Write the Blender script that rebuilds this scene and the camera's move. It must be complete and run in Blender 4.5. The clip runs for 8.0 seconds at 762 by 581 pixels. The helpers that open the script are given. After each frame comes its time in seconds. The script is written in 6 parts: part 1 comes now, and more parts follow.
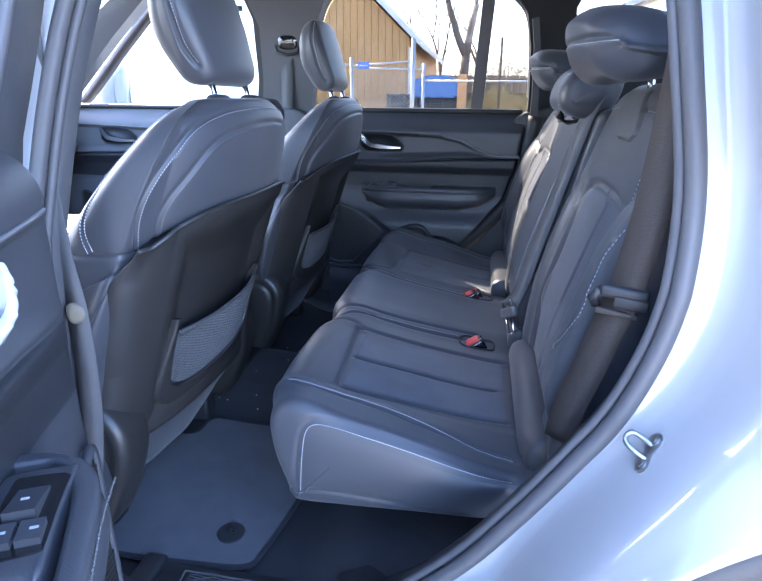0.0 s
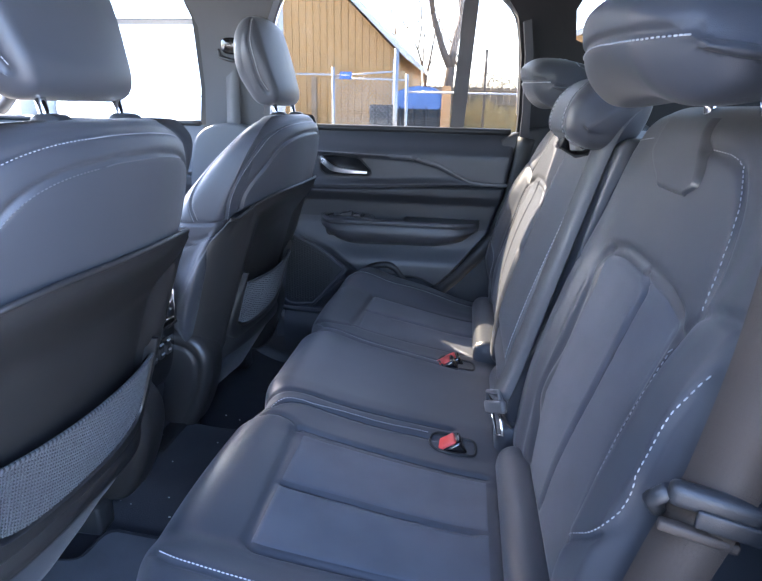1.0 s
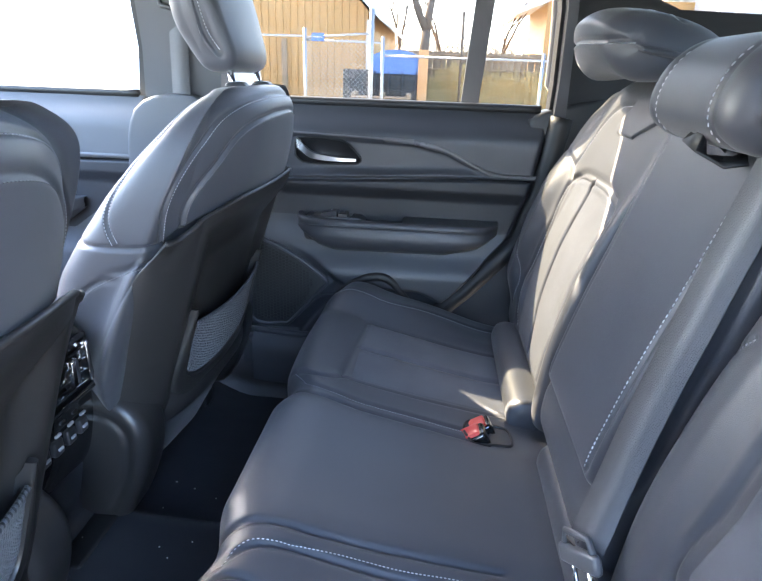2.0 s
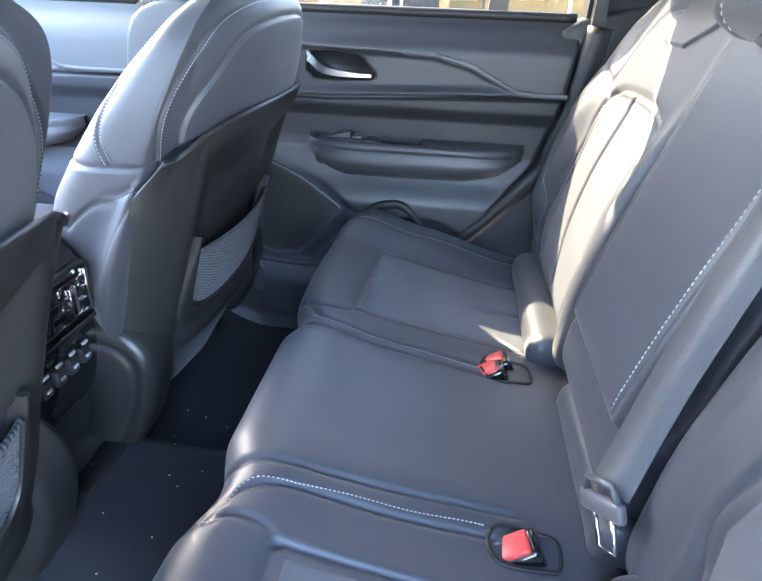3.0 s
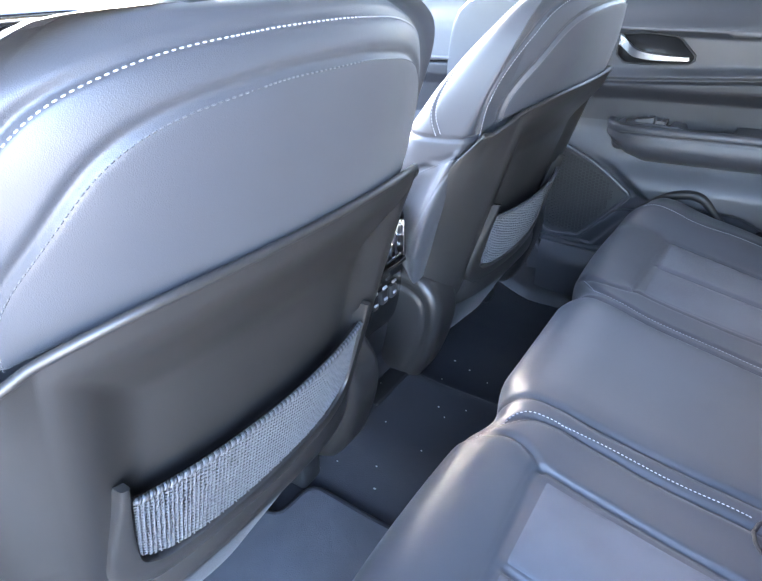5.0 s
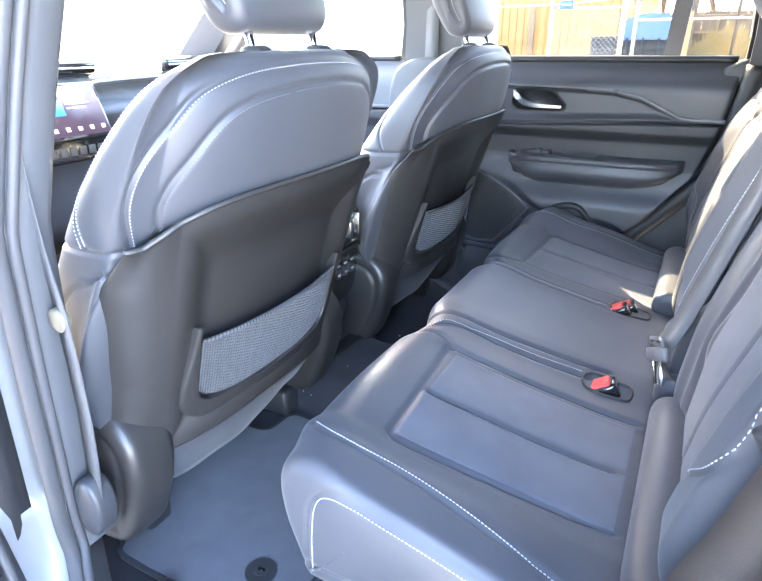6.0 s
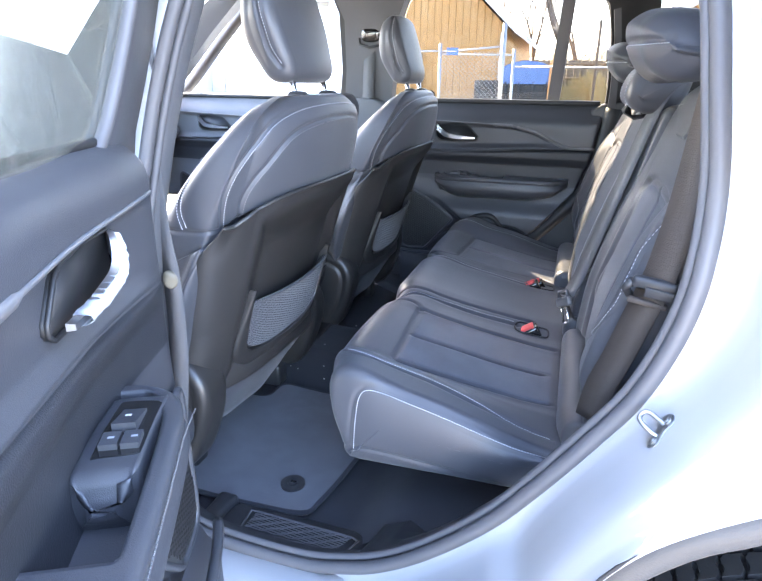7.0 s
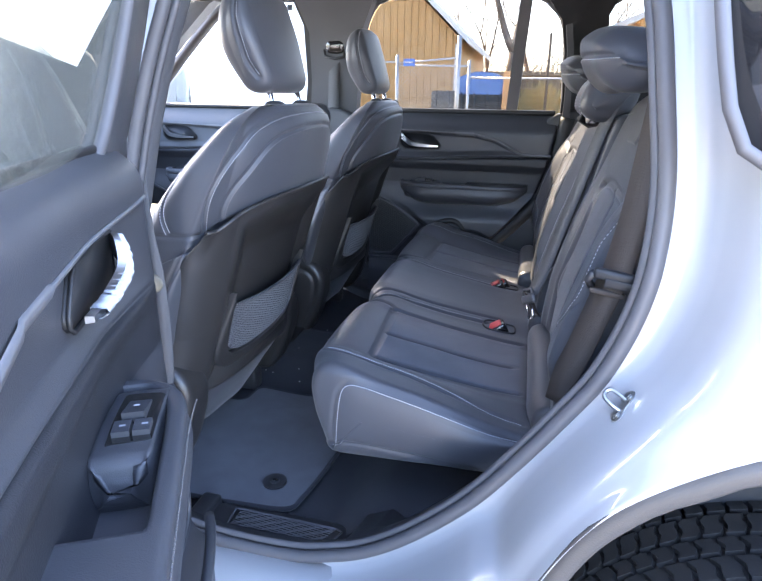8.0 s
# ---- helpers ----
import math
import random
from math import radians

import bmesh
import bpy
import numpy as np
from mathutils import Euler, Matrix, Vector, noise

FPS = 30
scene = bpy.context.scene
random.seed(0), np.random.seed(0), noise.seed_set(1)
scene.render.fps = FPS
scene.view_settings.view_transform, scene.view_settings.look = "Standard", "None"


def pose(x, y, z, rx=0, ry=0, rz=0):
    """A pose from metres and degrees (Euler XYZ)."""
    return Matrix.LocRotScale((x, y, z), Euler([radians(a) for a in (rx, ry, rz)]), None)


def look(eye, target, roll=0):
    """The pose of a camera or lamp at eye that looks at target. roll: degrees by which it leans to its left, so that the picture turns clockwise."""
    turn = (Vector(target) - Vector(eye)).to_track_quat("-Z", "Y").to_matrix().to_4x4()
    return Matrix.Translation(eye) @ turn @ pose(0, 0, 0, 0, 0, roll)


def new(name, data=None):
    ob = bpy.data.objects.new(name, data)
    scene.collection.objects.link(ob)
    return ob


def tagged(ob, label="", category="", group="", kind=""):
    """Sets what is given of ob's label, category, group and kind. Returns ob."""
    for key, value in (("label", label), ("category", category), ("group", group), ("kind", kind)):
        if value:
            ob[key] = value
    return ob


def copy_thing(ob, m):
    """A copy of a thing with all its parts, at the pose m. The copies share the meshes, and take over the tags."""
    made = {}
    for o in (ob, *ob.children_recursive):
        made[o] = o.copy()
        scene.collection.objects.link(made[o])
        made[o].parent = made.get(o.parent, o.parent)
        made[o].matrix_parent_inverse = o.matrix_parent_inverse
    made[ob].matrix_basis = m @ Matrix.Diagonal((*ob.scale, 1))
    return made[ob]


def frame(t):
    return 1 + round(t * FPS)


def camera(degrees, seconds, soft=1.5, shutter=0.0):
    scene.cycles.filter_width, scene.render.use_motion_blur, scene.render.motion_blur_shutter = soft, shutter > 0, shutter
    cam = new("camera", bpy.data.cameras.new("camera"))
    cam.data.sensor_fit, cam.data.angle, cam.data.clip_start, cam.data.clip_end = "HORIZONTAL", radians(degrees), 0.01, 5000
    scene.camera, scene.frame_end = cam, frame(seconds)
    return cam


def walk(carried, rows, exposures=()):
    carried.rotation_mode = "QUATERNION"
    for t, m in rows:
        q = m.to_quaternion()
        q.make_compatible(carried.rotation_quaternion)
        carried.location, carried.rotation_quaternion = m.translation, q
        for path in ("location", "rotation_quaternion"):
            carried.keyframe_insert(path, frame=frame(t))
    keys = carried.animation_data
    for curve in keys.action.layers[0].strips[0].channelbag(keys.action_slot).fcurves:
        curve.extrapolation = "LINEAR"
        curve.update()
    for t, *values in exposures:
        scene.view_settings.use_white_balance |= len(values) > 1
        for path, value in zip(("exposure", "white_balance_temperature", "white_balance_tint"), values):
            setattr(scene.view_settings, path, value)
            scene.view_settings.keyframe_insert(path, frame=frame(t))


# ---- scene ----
from mathutils.bvhtree import BVHTree
from mathutils.kdtree import KDTree

# The car: x to its tail, y to the passenger side, z up; the middle of the cabin is y = 0.
cam = camera(67.5, 8.0)
EXPOSURES = [(0, 4.4, 5650, 20), (0.6, 4.42, 5700, 20), (1.2, 4.8, 6050, 18), (2.3, 5.22, 6300, 14), (3, 5.65, 6300, 14), (3.5, 5.8, 6300, 14), (4, 5.95, 6400, 16), (4.7, 6.08, 6500, 16), (5.8, 6.05, 6750, 16), (6.2, 5.77, 6750, 16), (6.5, 5.57, 6700, 16), (7, 5.1, 6600, 18), (7.5, 4.74, 6500, 20), (8, 4.48, 6400, 20)]
PATH = [
    (0, (0.043, -1.399, 1.287), (-0.27, 0.47, 0.646), 0.6),
    (0.5, (0.061, -1.27, 1.288), (-0.233, 0.607, 0.665), 0.9),
    (1, (0.051, -1.039, 1.304), (-0.211, 0.848, 0.694), 1.4),
    (1.2, (0.009, -0.934, 1.305), (-0.222, 0.956, 0.694), 1.5),
    (2.3, (-0.055, -0.618, 1.312), (-0.211, 1.219, 0.536), 2.1),
    (2.5, (-0.05, -0.608, 1.3), (-0.216, 1.208, 0.479), 2.0),
    (3, (-0.056, -0.604, 1.286), (-0.255, 1.152, 0.349), 2.2),
    (3.5, (-0.06, -0.616, 1.29), (-0.45, 1.079, 0.303), 1.3),
    (4, (-0.072, -0.653, 1.297), (-0.781, 0.928, 0.298), -0.2),
    (4.5, (-0.081, -0.681, 1.296), (-1.031, 0.77, 0.301), -2.0),
    (4.7, (-0.082, -0.687, 1.298), (-1.076, 0.737, 0.306), -2.5),
    (5.8, (0.071, -0.975, 1.277), (-0.845, 0.597, 0.446), -0.9),
    (6, (0.12, -1.073, 1.291), (-0.757, 0.539, 0.495), -0.6),
    (6.5, (0.14, -1.286, 1.323), (-0.578, 0.438, 0.606), 0.3),
    (7, (0.103, -1.475, 1.307), (-0.474, 0.313, 0.62), 0.7),
    (7.5, (0.084, -1.531, 1.306), (-0.407, 0.29, 0.639), 0.7),
    (8, (0.089, -1.536, 1.307), (-0.361, 0.299, 0.652), 0.8),
]
walk(cam, [(t, look(eye, target, roll)) for t, eye, target, roll in PATH], EXPOSURES)

# ---- world, sun ----
SUN_TO = Vector((-.610, .531, .588)).normalized()
SUN_EL = math.asin(SUN_TO.z)
SUN_AZ = math.atan2(SUN_TO.x, SUN_TO.y)
world = bpy.data.worlds.new("sky")
scene.world = world
world.use_nodes = True
wn = world.node_tree.nodes
wn.clear()
w_out = wn.new("ShaderNodeOutputWorld")
w_bg = wn.new("ShaderNodeBackground")
w_sky = wn.new("ShaderNodeTexSky")
w_sky.sky_type = 'NISHITA'
w_sky.sun_disc = False
w_sky.sun_elevation = SUN_EL
w_sky.sun_rotation = SUN_AZ
w_sky.dust_density = 2.0
w_bg.inputs["Strength"].default_value = 0.15
world.node_tree.links.new(w_sky.outputs[0], w_bg.inputs[0])
world.node_tree.links.new(w_bg.outputs[0], w_out.inputs[0])
sun_data = bpy.data.lights.new("sun", 'SUN')
sun_data.energy = 2.6
sun_data.angle = radians(0.53)
sun_data.color = (1.0, 0.84, 0.58)
sun = new("sun", sun_data)
sun.matrix_world = look((0, 0, 30), Vector((0, 0, 30)) - SUN_TO)

# ---- materials ----
def material(name, col, rough=0.5, metal=0.0, col2=None, scale=8.0, amount=0.5, grain=0.0, grain_scale=900.0,
             grain_kind="noise", coat=0.0, spec=0.5, rough_var=0.08, sheen=0.0, random_tone=0.0):
    """Principled surface: two tones mixed by a large noise, a fine relief, and some change in the gloss."""
    m = bpy.data.materials.new(name)
    m.use_nodes = True
    nt = m.node_tree
    n, lk = nt.nodes, nt.links
    b = n["Principled BSDF"]
    b.inputs["Metallic"].default_value = metal
    b.inputs["Coat Weight"].default_value = coat
    b.inputs["Coat Roughness"].default_value = 0.03
    b.inputs["Specular IOR Level"].default_value = spec
    b.inputs["Sheen Weight"].default_value = sheen
    tc = n.new("ShaderNodeTexCoord")
    big = n.new("ShaderNodeTexNoise")
    big.inputs["Scale"].default_value = scale
    big.inputs["Detail"].default_value = 6
    lk.new(tc.outputs["Object"], big.inputs["Vector"])
    ramp = n.new("ShaderNodeMapRange")
    ramp.inputs["From Min"].default_value = 0.35
    ramp.inputs["From Max"].default_value = 0.65
    ramp.inputs["To Max"].default_value = amount
    lk.new(big.outputs["Fac"], ramp.inputs["Value"])
    mix = n.new("ShaderNodeMix")
    mix.data_type = 'RGBA'
    mix.inputs["A"].default_value = (*col, 1)
    mix.inputs["B"].default_value = (*(col2 or tuple(c * 0.75 for c in col)), 1)
    lk.new(ramp.outputs[0], mix.inputs["Factor"])
    tone = mix.outputs["Result"]
    if random_tone:
        info = n.new("ShaderNodeObjectInfo")
        hsv = n.new("ShaderNodeHueSaturation")
        mr = n.new("ShaderNodeMapRange")
        mr.inputs["To Min"].default_value = 1 - random_tone
        mr.inputs["To Max"].default_value = 1 + random_tone
        lk.new(info.outputs["Random"], mr.inputs["Value"])
        lk.new(mr.outputs[0], hsv.inputs["Value"])
        lk.new(tone, hsv.inputs["Color"])
        tone = hsv.outputs["Color"]
    lk.new(tone, b.inputs["Base Color"])
    rr = n.new("ShaderNodeMapRange")
    rr.inputs["To Min"].default_value = max(0.02, rough - rough_var)
    rr.inputs["To Max"].default_value = min(1.0, rough + rough_var)
    lk.new(big.outputs["Fac"], rr.inputs["Value"])
    lk.new(rr.outputs[0], b.inputs["Roughness"])
    if grain:
        if grain_kind == "voronoi":
            fine = n.new("ShaderNodeTexVoronoi")
            fine.inputs["Scale"].default_value = grain_scale
            out = fine.outputs["Distance"]
        elif grain_kind == "weave":
            fine = n.new("ShaderNodeTexChecker")
            fine.inputs["Scale"].default_value = grain_scale
            out = fine.outputs["Fac"]
        else:
            fine = n.new("ShaderNodeTexNoise")
            fine.inputs["Scale"].default_value = grain_scale
            fine.inputs["Detail"].default_value = 3
            out = fine.outputs["Fac"]
        lk.new(tc.outputs["Object"], fine.inputs["Vector"])
        bump = n.new("ShaderNodeBump")
        bump.inputs["Strength"].default_value = grain
        bump.inputs["Distance"].default_value = 0.0008
        lk.new(out, bump.inputs["Height"])
        lk.new(bump.outputs[0], b.inputs["Normal"])
    return m


def glass_material(name, tint, gloss=0.06):
    """A thin pane: mostly clear, with a mirror coat that grows at grazing angles."""
    m = bpy.data.materials.new(name)
    m.use_nodes = True
    nt = m.node_tree
    n, lk = nt.nodes, nt.links
    n.clear()
    out = n.new("ShaderNodeOutputMaterial")
    tr = n.new("ShaderNodeBsdfTransparent")
    tr.inputs[0].default_value = (*tint, 1)
    gl = n.new("ShaderNodeBsdfGlossy")
    gl.inputs["Roughness"].default_value = 0.01
    lw = n.new("ShaderNodeLayerWeight")
    lw.inputs[0].default_value = 0.5
    pw = n.new("ShaderNodeMath")
    pw.operation = 'POWER'
    pw.inputs[1].default_value = 5.0
    lk.new(lw.outputs["Facing"], pw.inputs[0])
    fr = n.new("ShaderNodeMath")
    fr.operation = 'MULTIPLY_ADD'
    fr.inputs[1].default_value = 0.9
    fr.inputs[2].default_value = 0.03
    lk.new(pw.outputs[0], fr.inputs[0])
    mx = n.new("ShaderNodeMixShader")
    lk.new(fr.outputs[0], mx.inputs[0])
    lk.new(tr.outputs[0], mx.inputs[1])
    lk.new(gl.outputs[0], mx.inputs[2])
    lk.new(mx.outputs[0], out.inputs[0])
    return m


M_LEATHER = material("leather", (0.052, 0.055, 0.065), 0.44, grain=0.14, grain_scale=1300, grain_kind="voronoi", scale=5, amount=0.4, sheen=0.12)
M_SUEDE = material("suede_insert", (0.092, 0.099, 0.118), 0.8, grain=0.5, grain_scale=1400, scale=14, amount=0.6, sheen=0.15)
M_STITCH = material("stitch_thread", (0.45, 0.46, 0.49), 0.7, amount=0.2)
M_SHELL = material("seat_shell_plastic", (0.029, 0.0275, 0.027), 0.37, grain=0.2, grain_scale=1300, scale=6, amount=0.3)
M_PLASTIC = material("dark_plastic", (0.030, 0.031, 0.034), 0.42, grain=0.3, grain_scale=1100, scale=6, amount=0.4)
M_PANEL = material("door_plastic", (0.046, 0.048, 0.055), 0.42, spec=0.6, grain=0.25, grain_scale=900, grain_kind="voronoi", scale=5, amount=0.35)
M_PILLAR = material("pillar_plastic", (0.085, 0.088, 0.096), 0.6, grain=0.4, grain_scale=900, scale=5, amount=0.3)
M_ACCENT = material("satin_trim", (0.12, 0.12, 0.125), 0.30, scale=20, amount=0.2)
M_GLOSS = material("gloss_black", (0.012, 0.012, 0.013), 0.10, amount=0.1, coat=0.6)
M_SATIN = material("satin_chrome", (0.52, 0.54, 0.57), 0.30, metal=1.0, amount=0.1)
M_CHROME = material("chrome", (0.75, 0.76, 0.78), 0.12, metal=1.0, amount=0.1, rough_var=0.04)
M_STEEL = material("zinc_steel", (0.38, 0.39, 0.39), 0.42, metal=1.0, amount=0.5, scale=60, rough_var=0.12)
M_CARPET = material("carpet", (0.018, 0.0195, 0.026), 0.95, grain=1.0, grain_scale=700, scale=10, amount=0.5, sheen=0.1)
M_MAT = material("mat_carpet", (0.095, 0.10, 0.115), 0.95, grain=1.0, grain_scale=600, scale=16, amount=0.6, sheen=0.15)
M_RUBBER = material("rubber", (0.085, 0.084, 0.090), 0.55, grain=0.2, grain_scale=600, amount=0.3)
M_TYRE = material("tyre_rubber", (0.022, 0.022, 0.023), 0.62, grain=0.4, grain_scale=260, amount=0.6, col2=(0.035, 0.033, 0.030))
M_PAINT = material("white_paint", (0.36, 0.366, 0.374), 0.24, scale=3, amount=0.15, coat=0.7, rough_var=0.03)
M_CLAD = material("grey_cladding", (0.045, 0.040, 0.036), 0.55, grain=0.5, grain_scale=500, amount=0.4)
M_BELT_GREY = material("grey_webbing", (0.085, 0.088, 0.096), 0.55, grain=0.8, grain_scale=420, grain_kind="weave", amount=0.3)
M_BELT = material("belt_webbing", (0.062, 0.048, 0.040), 0.6, grain=0.8, grain_scale=420, grain_kind="weave", amount=0.3)
M_RED = material("red_button", (0.62, 0.055, 0.05), 0.4, amount=0.2)
M_NET = material("net_cord", (0.11, 0.113, 0.122), 0.6, amount=0.3, scale=60)
M_HEADLINER = material("headliner", (0.022, 0.022, 0.024), 0.95, grain=0.6, grain_scale=500, amount=0.3)
M_GLASS = glass_material("clear_glass", (0.90, 0.93, 0.92))
M_TINT = glass_material("privacy_glass", (0.46, 0.465, 0.455))
M_MIRROR = material("mirror", (0.9, 0.9, 0.9), 0.02, metal=1.0, amount=0.0, rough_var=0.0)
M_PAPER = material("paper_label", (0.75, 0.75, 0.72), 0.6, amount=0.2)
M_TONGUE = material("pale_tongue_plastic", (0.16, 0.145, 0.11), 0.5, amount=0.3)
M_SEALBLACK = material("black_rubber", (0.014, 0.014, 0.015), 0.5, grain=0.2, grain_scale=500, amount=0.3)
M_INSERT = material("door_insert_leather", (0.023, 0.024, 0.028), 0.45, grain=0.35, grain_scale=750, grain_kind="voronoi", scale=5, amount=0.4)
# paler copy of the door plastic; windscreen light is put into its colour
M_SKYLIT = material("dash_soft_plastic", (0.11, 0.115, 0.125), 0.55, grain=0.4, grain_scale=800, grain_kind="voronoi", scale=5, amount=0.3)
M_WRAP = material("clear_wrap", (0.55, 0.57, 0.60), 0.25, amount=0.3, scale=60, coat=0.3)


def glow_material(name, col, strength):
    m = bpy.data.materials.new(name)
    m.use_nodes = True
    b = m.node_tree.nodes["Principled BSDF"]
    b.inputs["Base Color"].default_value = (*(c * 0.2 for c in col), 1)
    b.inputs["Emission Color"].default_value = (*col, 1)
    b.inputs["Emission Strength"].default_value = strength
    return m


M_LIT_BLUE = glow_material("lit_blue", (0.05, 0.30, 0.85), 0.05)
M_LIT_WHITE = glow_material("lit_white", (0.8, 0.82, 0.9), 0.05)
M_LIT_DARK = glow_material("lit_dark", (0.05, 0.035, 0.06), 0.06)

# ---- mesh helpers ----
def thing(name, at, label, category, group="", kind=""):
    ob = new(name)
    ob.empty_display_size = 0.1
    ob.location = at
    bpy.context.view_layer.update()
    return tagged(ob, label, category, group, kind)


def attach(ob, parent):
    if parent is not None:
        top = parent
        m = Matrix.Identity(4)
        while top is not None:
            m = top.matrix_basis.copy() if top.parent is None else m
            top = top.parent
        ob.parent = parent
        ob.matrix_parent_inverse = m.inverted() if parent.parent is None else Matrix.Identity(4)
    return ob


def solid(name, verts, faces, mat, parent=None, label="", smooth=True, angle=None):
    """Links one mesh object, under a thing or a part where one is given."""
    me = bpy.data.meshes.new(name)
    me.from_pydata([tuple(map(float, v)) for v in verts], [], [tuple(map(int, f)) for f in faces])
    bm = bmesh.new()
    bm.from_mesh(me)
    bmesh.ops.recalc_face_normals(bm, faces=bm.faces)
    if smooth:
        for f in bm.faces:
            f.smooth = True
        if angle is not None:
            for e in bm.edges:
                if len(e.link_faces) == 2 and e.calc_face_angle(0) > radians(angle):
                    e.smooth = False
    bm.to_mesh(me)
    bm.free()
    me.materials.append(mat)
    ob = new(name, me)
    attach(ob, parent)
    if label:
        tagged(ob, label)
    return ob


def sheet(fn, nu, nv, wrap_u=False):
    vs = [fn(i / (nu if wrap_u else nu - 1), j / (nv - 1)) for j in range(nv) for i in range(nu)]
    fs = []
    for j in range(nv - 1):
        for i in range(nu if wrap_u else nu - 1):
            k = (i + 1) % nu
            fs.append((j * nu + i, j * nu + k, (j + 1) * nu + k, (j + 1) * nu + i))
    return vs, fs


def curve_pts(pts, n, closed=False):
    """n points along a smooth line through pts (centripetal enough for these shapes)."""
    p = np.array(pts, float)
    m = len(p)
    segs = m if closed else m - 1
    out = []
    dense = []
    for s in range(segs):
        if closed:
            a, b, c, d = p[(s - 1) % m], p[s], p[(s + 1) % m], p[(s + 2) % m]
        else:
            a, b, c, d = p[max(s - 1, 0)], p[s], p[s + 1], p[min(s + 2, m - 1)]
        for t in np.linspace(0, 1, 16, endpoint=False):
            dense.append(0.5 * (2 * b + (c - a) * t + (2 * a - 5 * b + 4 * c - d) * t * t + (3 * b - a - 3 * c + d) * t ** 3))
    dense.append(p[0] if closed else p[-1])
    dense = np.array(dense)
    ln = np.concatenate([[0], np.cumsum(np.linalg.norm(np.diff(dense, axis=0), axis=1))])
    want = np.linspace(0, ln[-1], n + 1)[:-1] if closed else np.linspace(0, ln[-1], n)
    return np.stack([np.interp(want, ln, dense[:, k]) for k in range(p.shape[1])], 1)


def loop_normals(p):
    """Outward normals of a closed loop in the plane."""
    t = np.roll(p, -1, 0) - np.roll(p, 1, 0)
    nrm = np.stack([t[:, 1], -t[:, 0]], 1)
    nrm /= np.linalg.norm(nrm, axis=1, keepdims=True) + 1e-9
    area = 0.5 * np.sum(p[:, 0] * np.roll(p[:, 1], -1) - np.roll(p[:, 0], -1) * p[:, 1])
    return nrm if area > 0 else -nrm


def padded(loop, y0, y1, r, n=96, ny=24, seg=6, warp=None, smooth_loop=True, spine=False):
    """A solid with the side outline loop (x, z), from y0 to y1, its two ends rounded by r. warp moves (x, y, z)."""
    p = curve_pts(loop, n, True) if smooth_loop else np.array(loop, float)
    n = len(p)
    nrm = loop_normals(p)
    rings = [(y0 + r * (1 - math.cos(math.pi / 2 * i / seg)), r * (1 - math.sin(math.pi / 2 * i / seg))) for i in range(seg + 1)]
    mid = [(y, 0.0) for y in np.linspace(y0 + r, y1 - r, ny + 1)[1:-1]]
    rings = rings + mid + [(y1 - (y - y0), o) for y, o in reversed(rings)]
    mid_a = p.mean(axis=0)
    axis_a = np.linalg.svd(p - mid_a)[2][0]
    al_a = (p - mid_a) @ axis_a
    aim_a = mid_a + np.clip(al_a * .75, al_a.min() * .6, al_a.max() * .6)[:, None] * axis_a
    to_a = aim_a - p
    len_a = np.linalg.norm(to_a, axis=1, keepdims=True)

    def inset(o):
        """The outline drawn in by o: straight in, or towards a spine where it is too narrow for that."""
        return p + to_a / len_a * np.minimum(o, .9 * len_a) if spine else p - nrm * o

    vs = []
    for y, o in rings:
        for x, z in inset(o):
            vs.append(warp(x, y, z) if warp else (x, y, z))
    fs = []
    for j in range(len(rings) - 1):
        for i in range(n):
            k = (i + 1) % n
            fs.append((j * n + i, j * n + k, (j + 1) * n + k, (j + 1) * n + i))
    # the ends are closed with rings that shrink to the middle, fine enough for seams
    for y, o in (rings[0], rings[-1]):
        base = 0 if (y, o) == rings[0] else (len(rings) - 1) * n
        q = inset(o)
        mid_p = q.mean(axis=0)
        span = np.abs(q - mid_p).max()
        # aim: the nearest point of a spine along the longest direction
        axis = np.linalg.svd(q - mid_p)[2][0]
        along = (q - mid_p) @ axis
        aim = aim_a if spine else mid_p + np.clip(along * .6, along.min() * .55, along.max() * .55)[:, None] * axis
        steps = int(min(40, max(4, span / .006))) if n >= 80 else 5
        prev = base
        for k in range(1, steps):
            o2 = len(vs)
            yd = y + (-1 if base == 0 else 1) * min(.006, r * .3) * (1 - (1 - k / steps) ** 2)
            for x, z in aim + (q - aim) * (1 - k / steps):
                vs.append(warp(x, yd, z) if warp else (x, yd, z))
            for i in range(n):
                j2 = (i + 1) % n
                fs.append((prev + i, prev + j2, o2 + j2, o2 + i))
            prev = o2
        fs.append(tuple(range(prev, prev + n)))
    return vs, fs


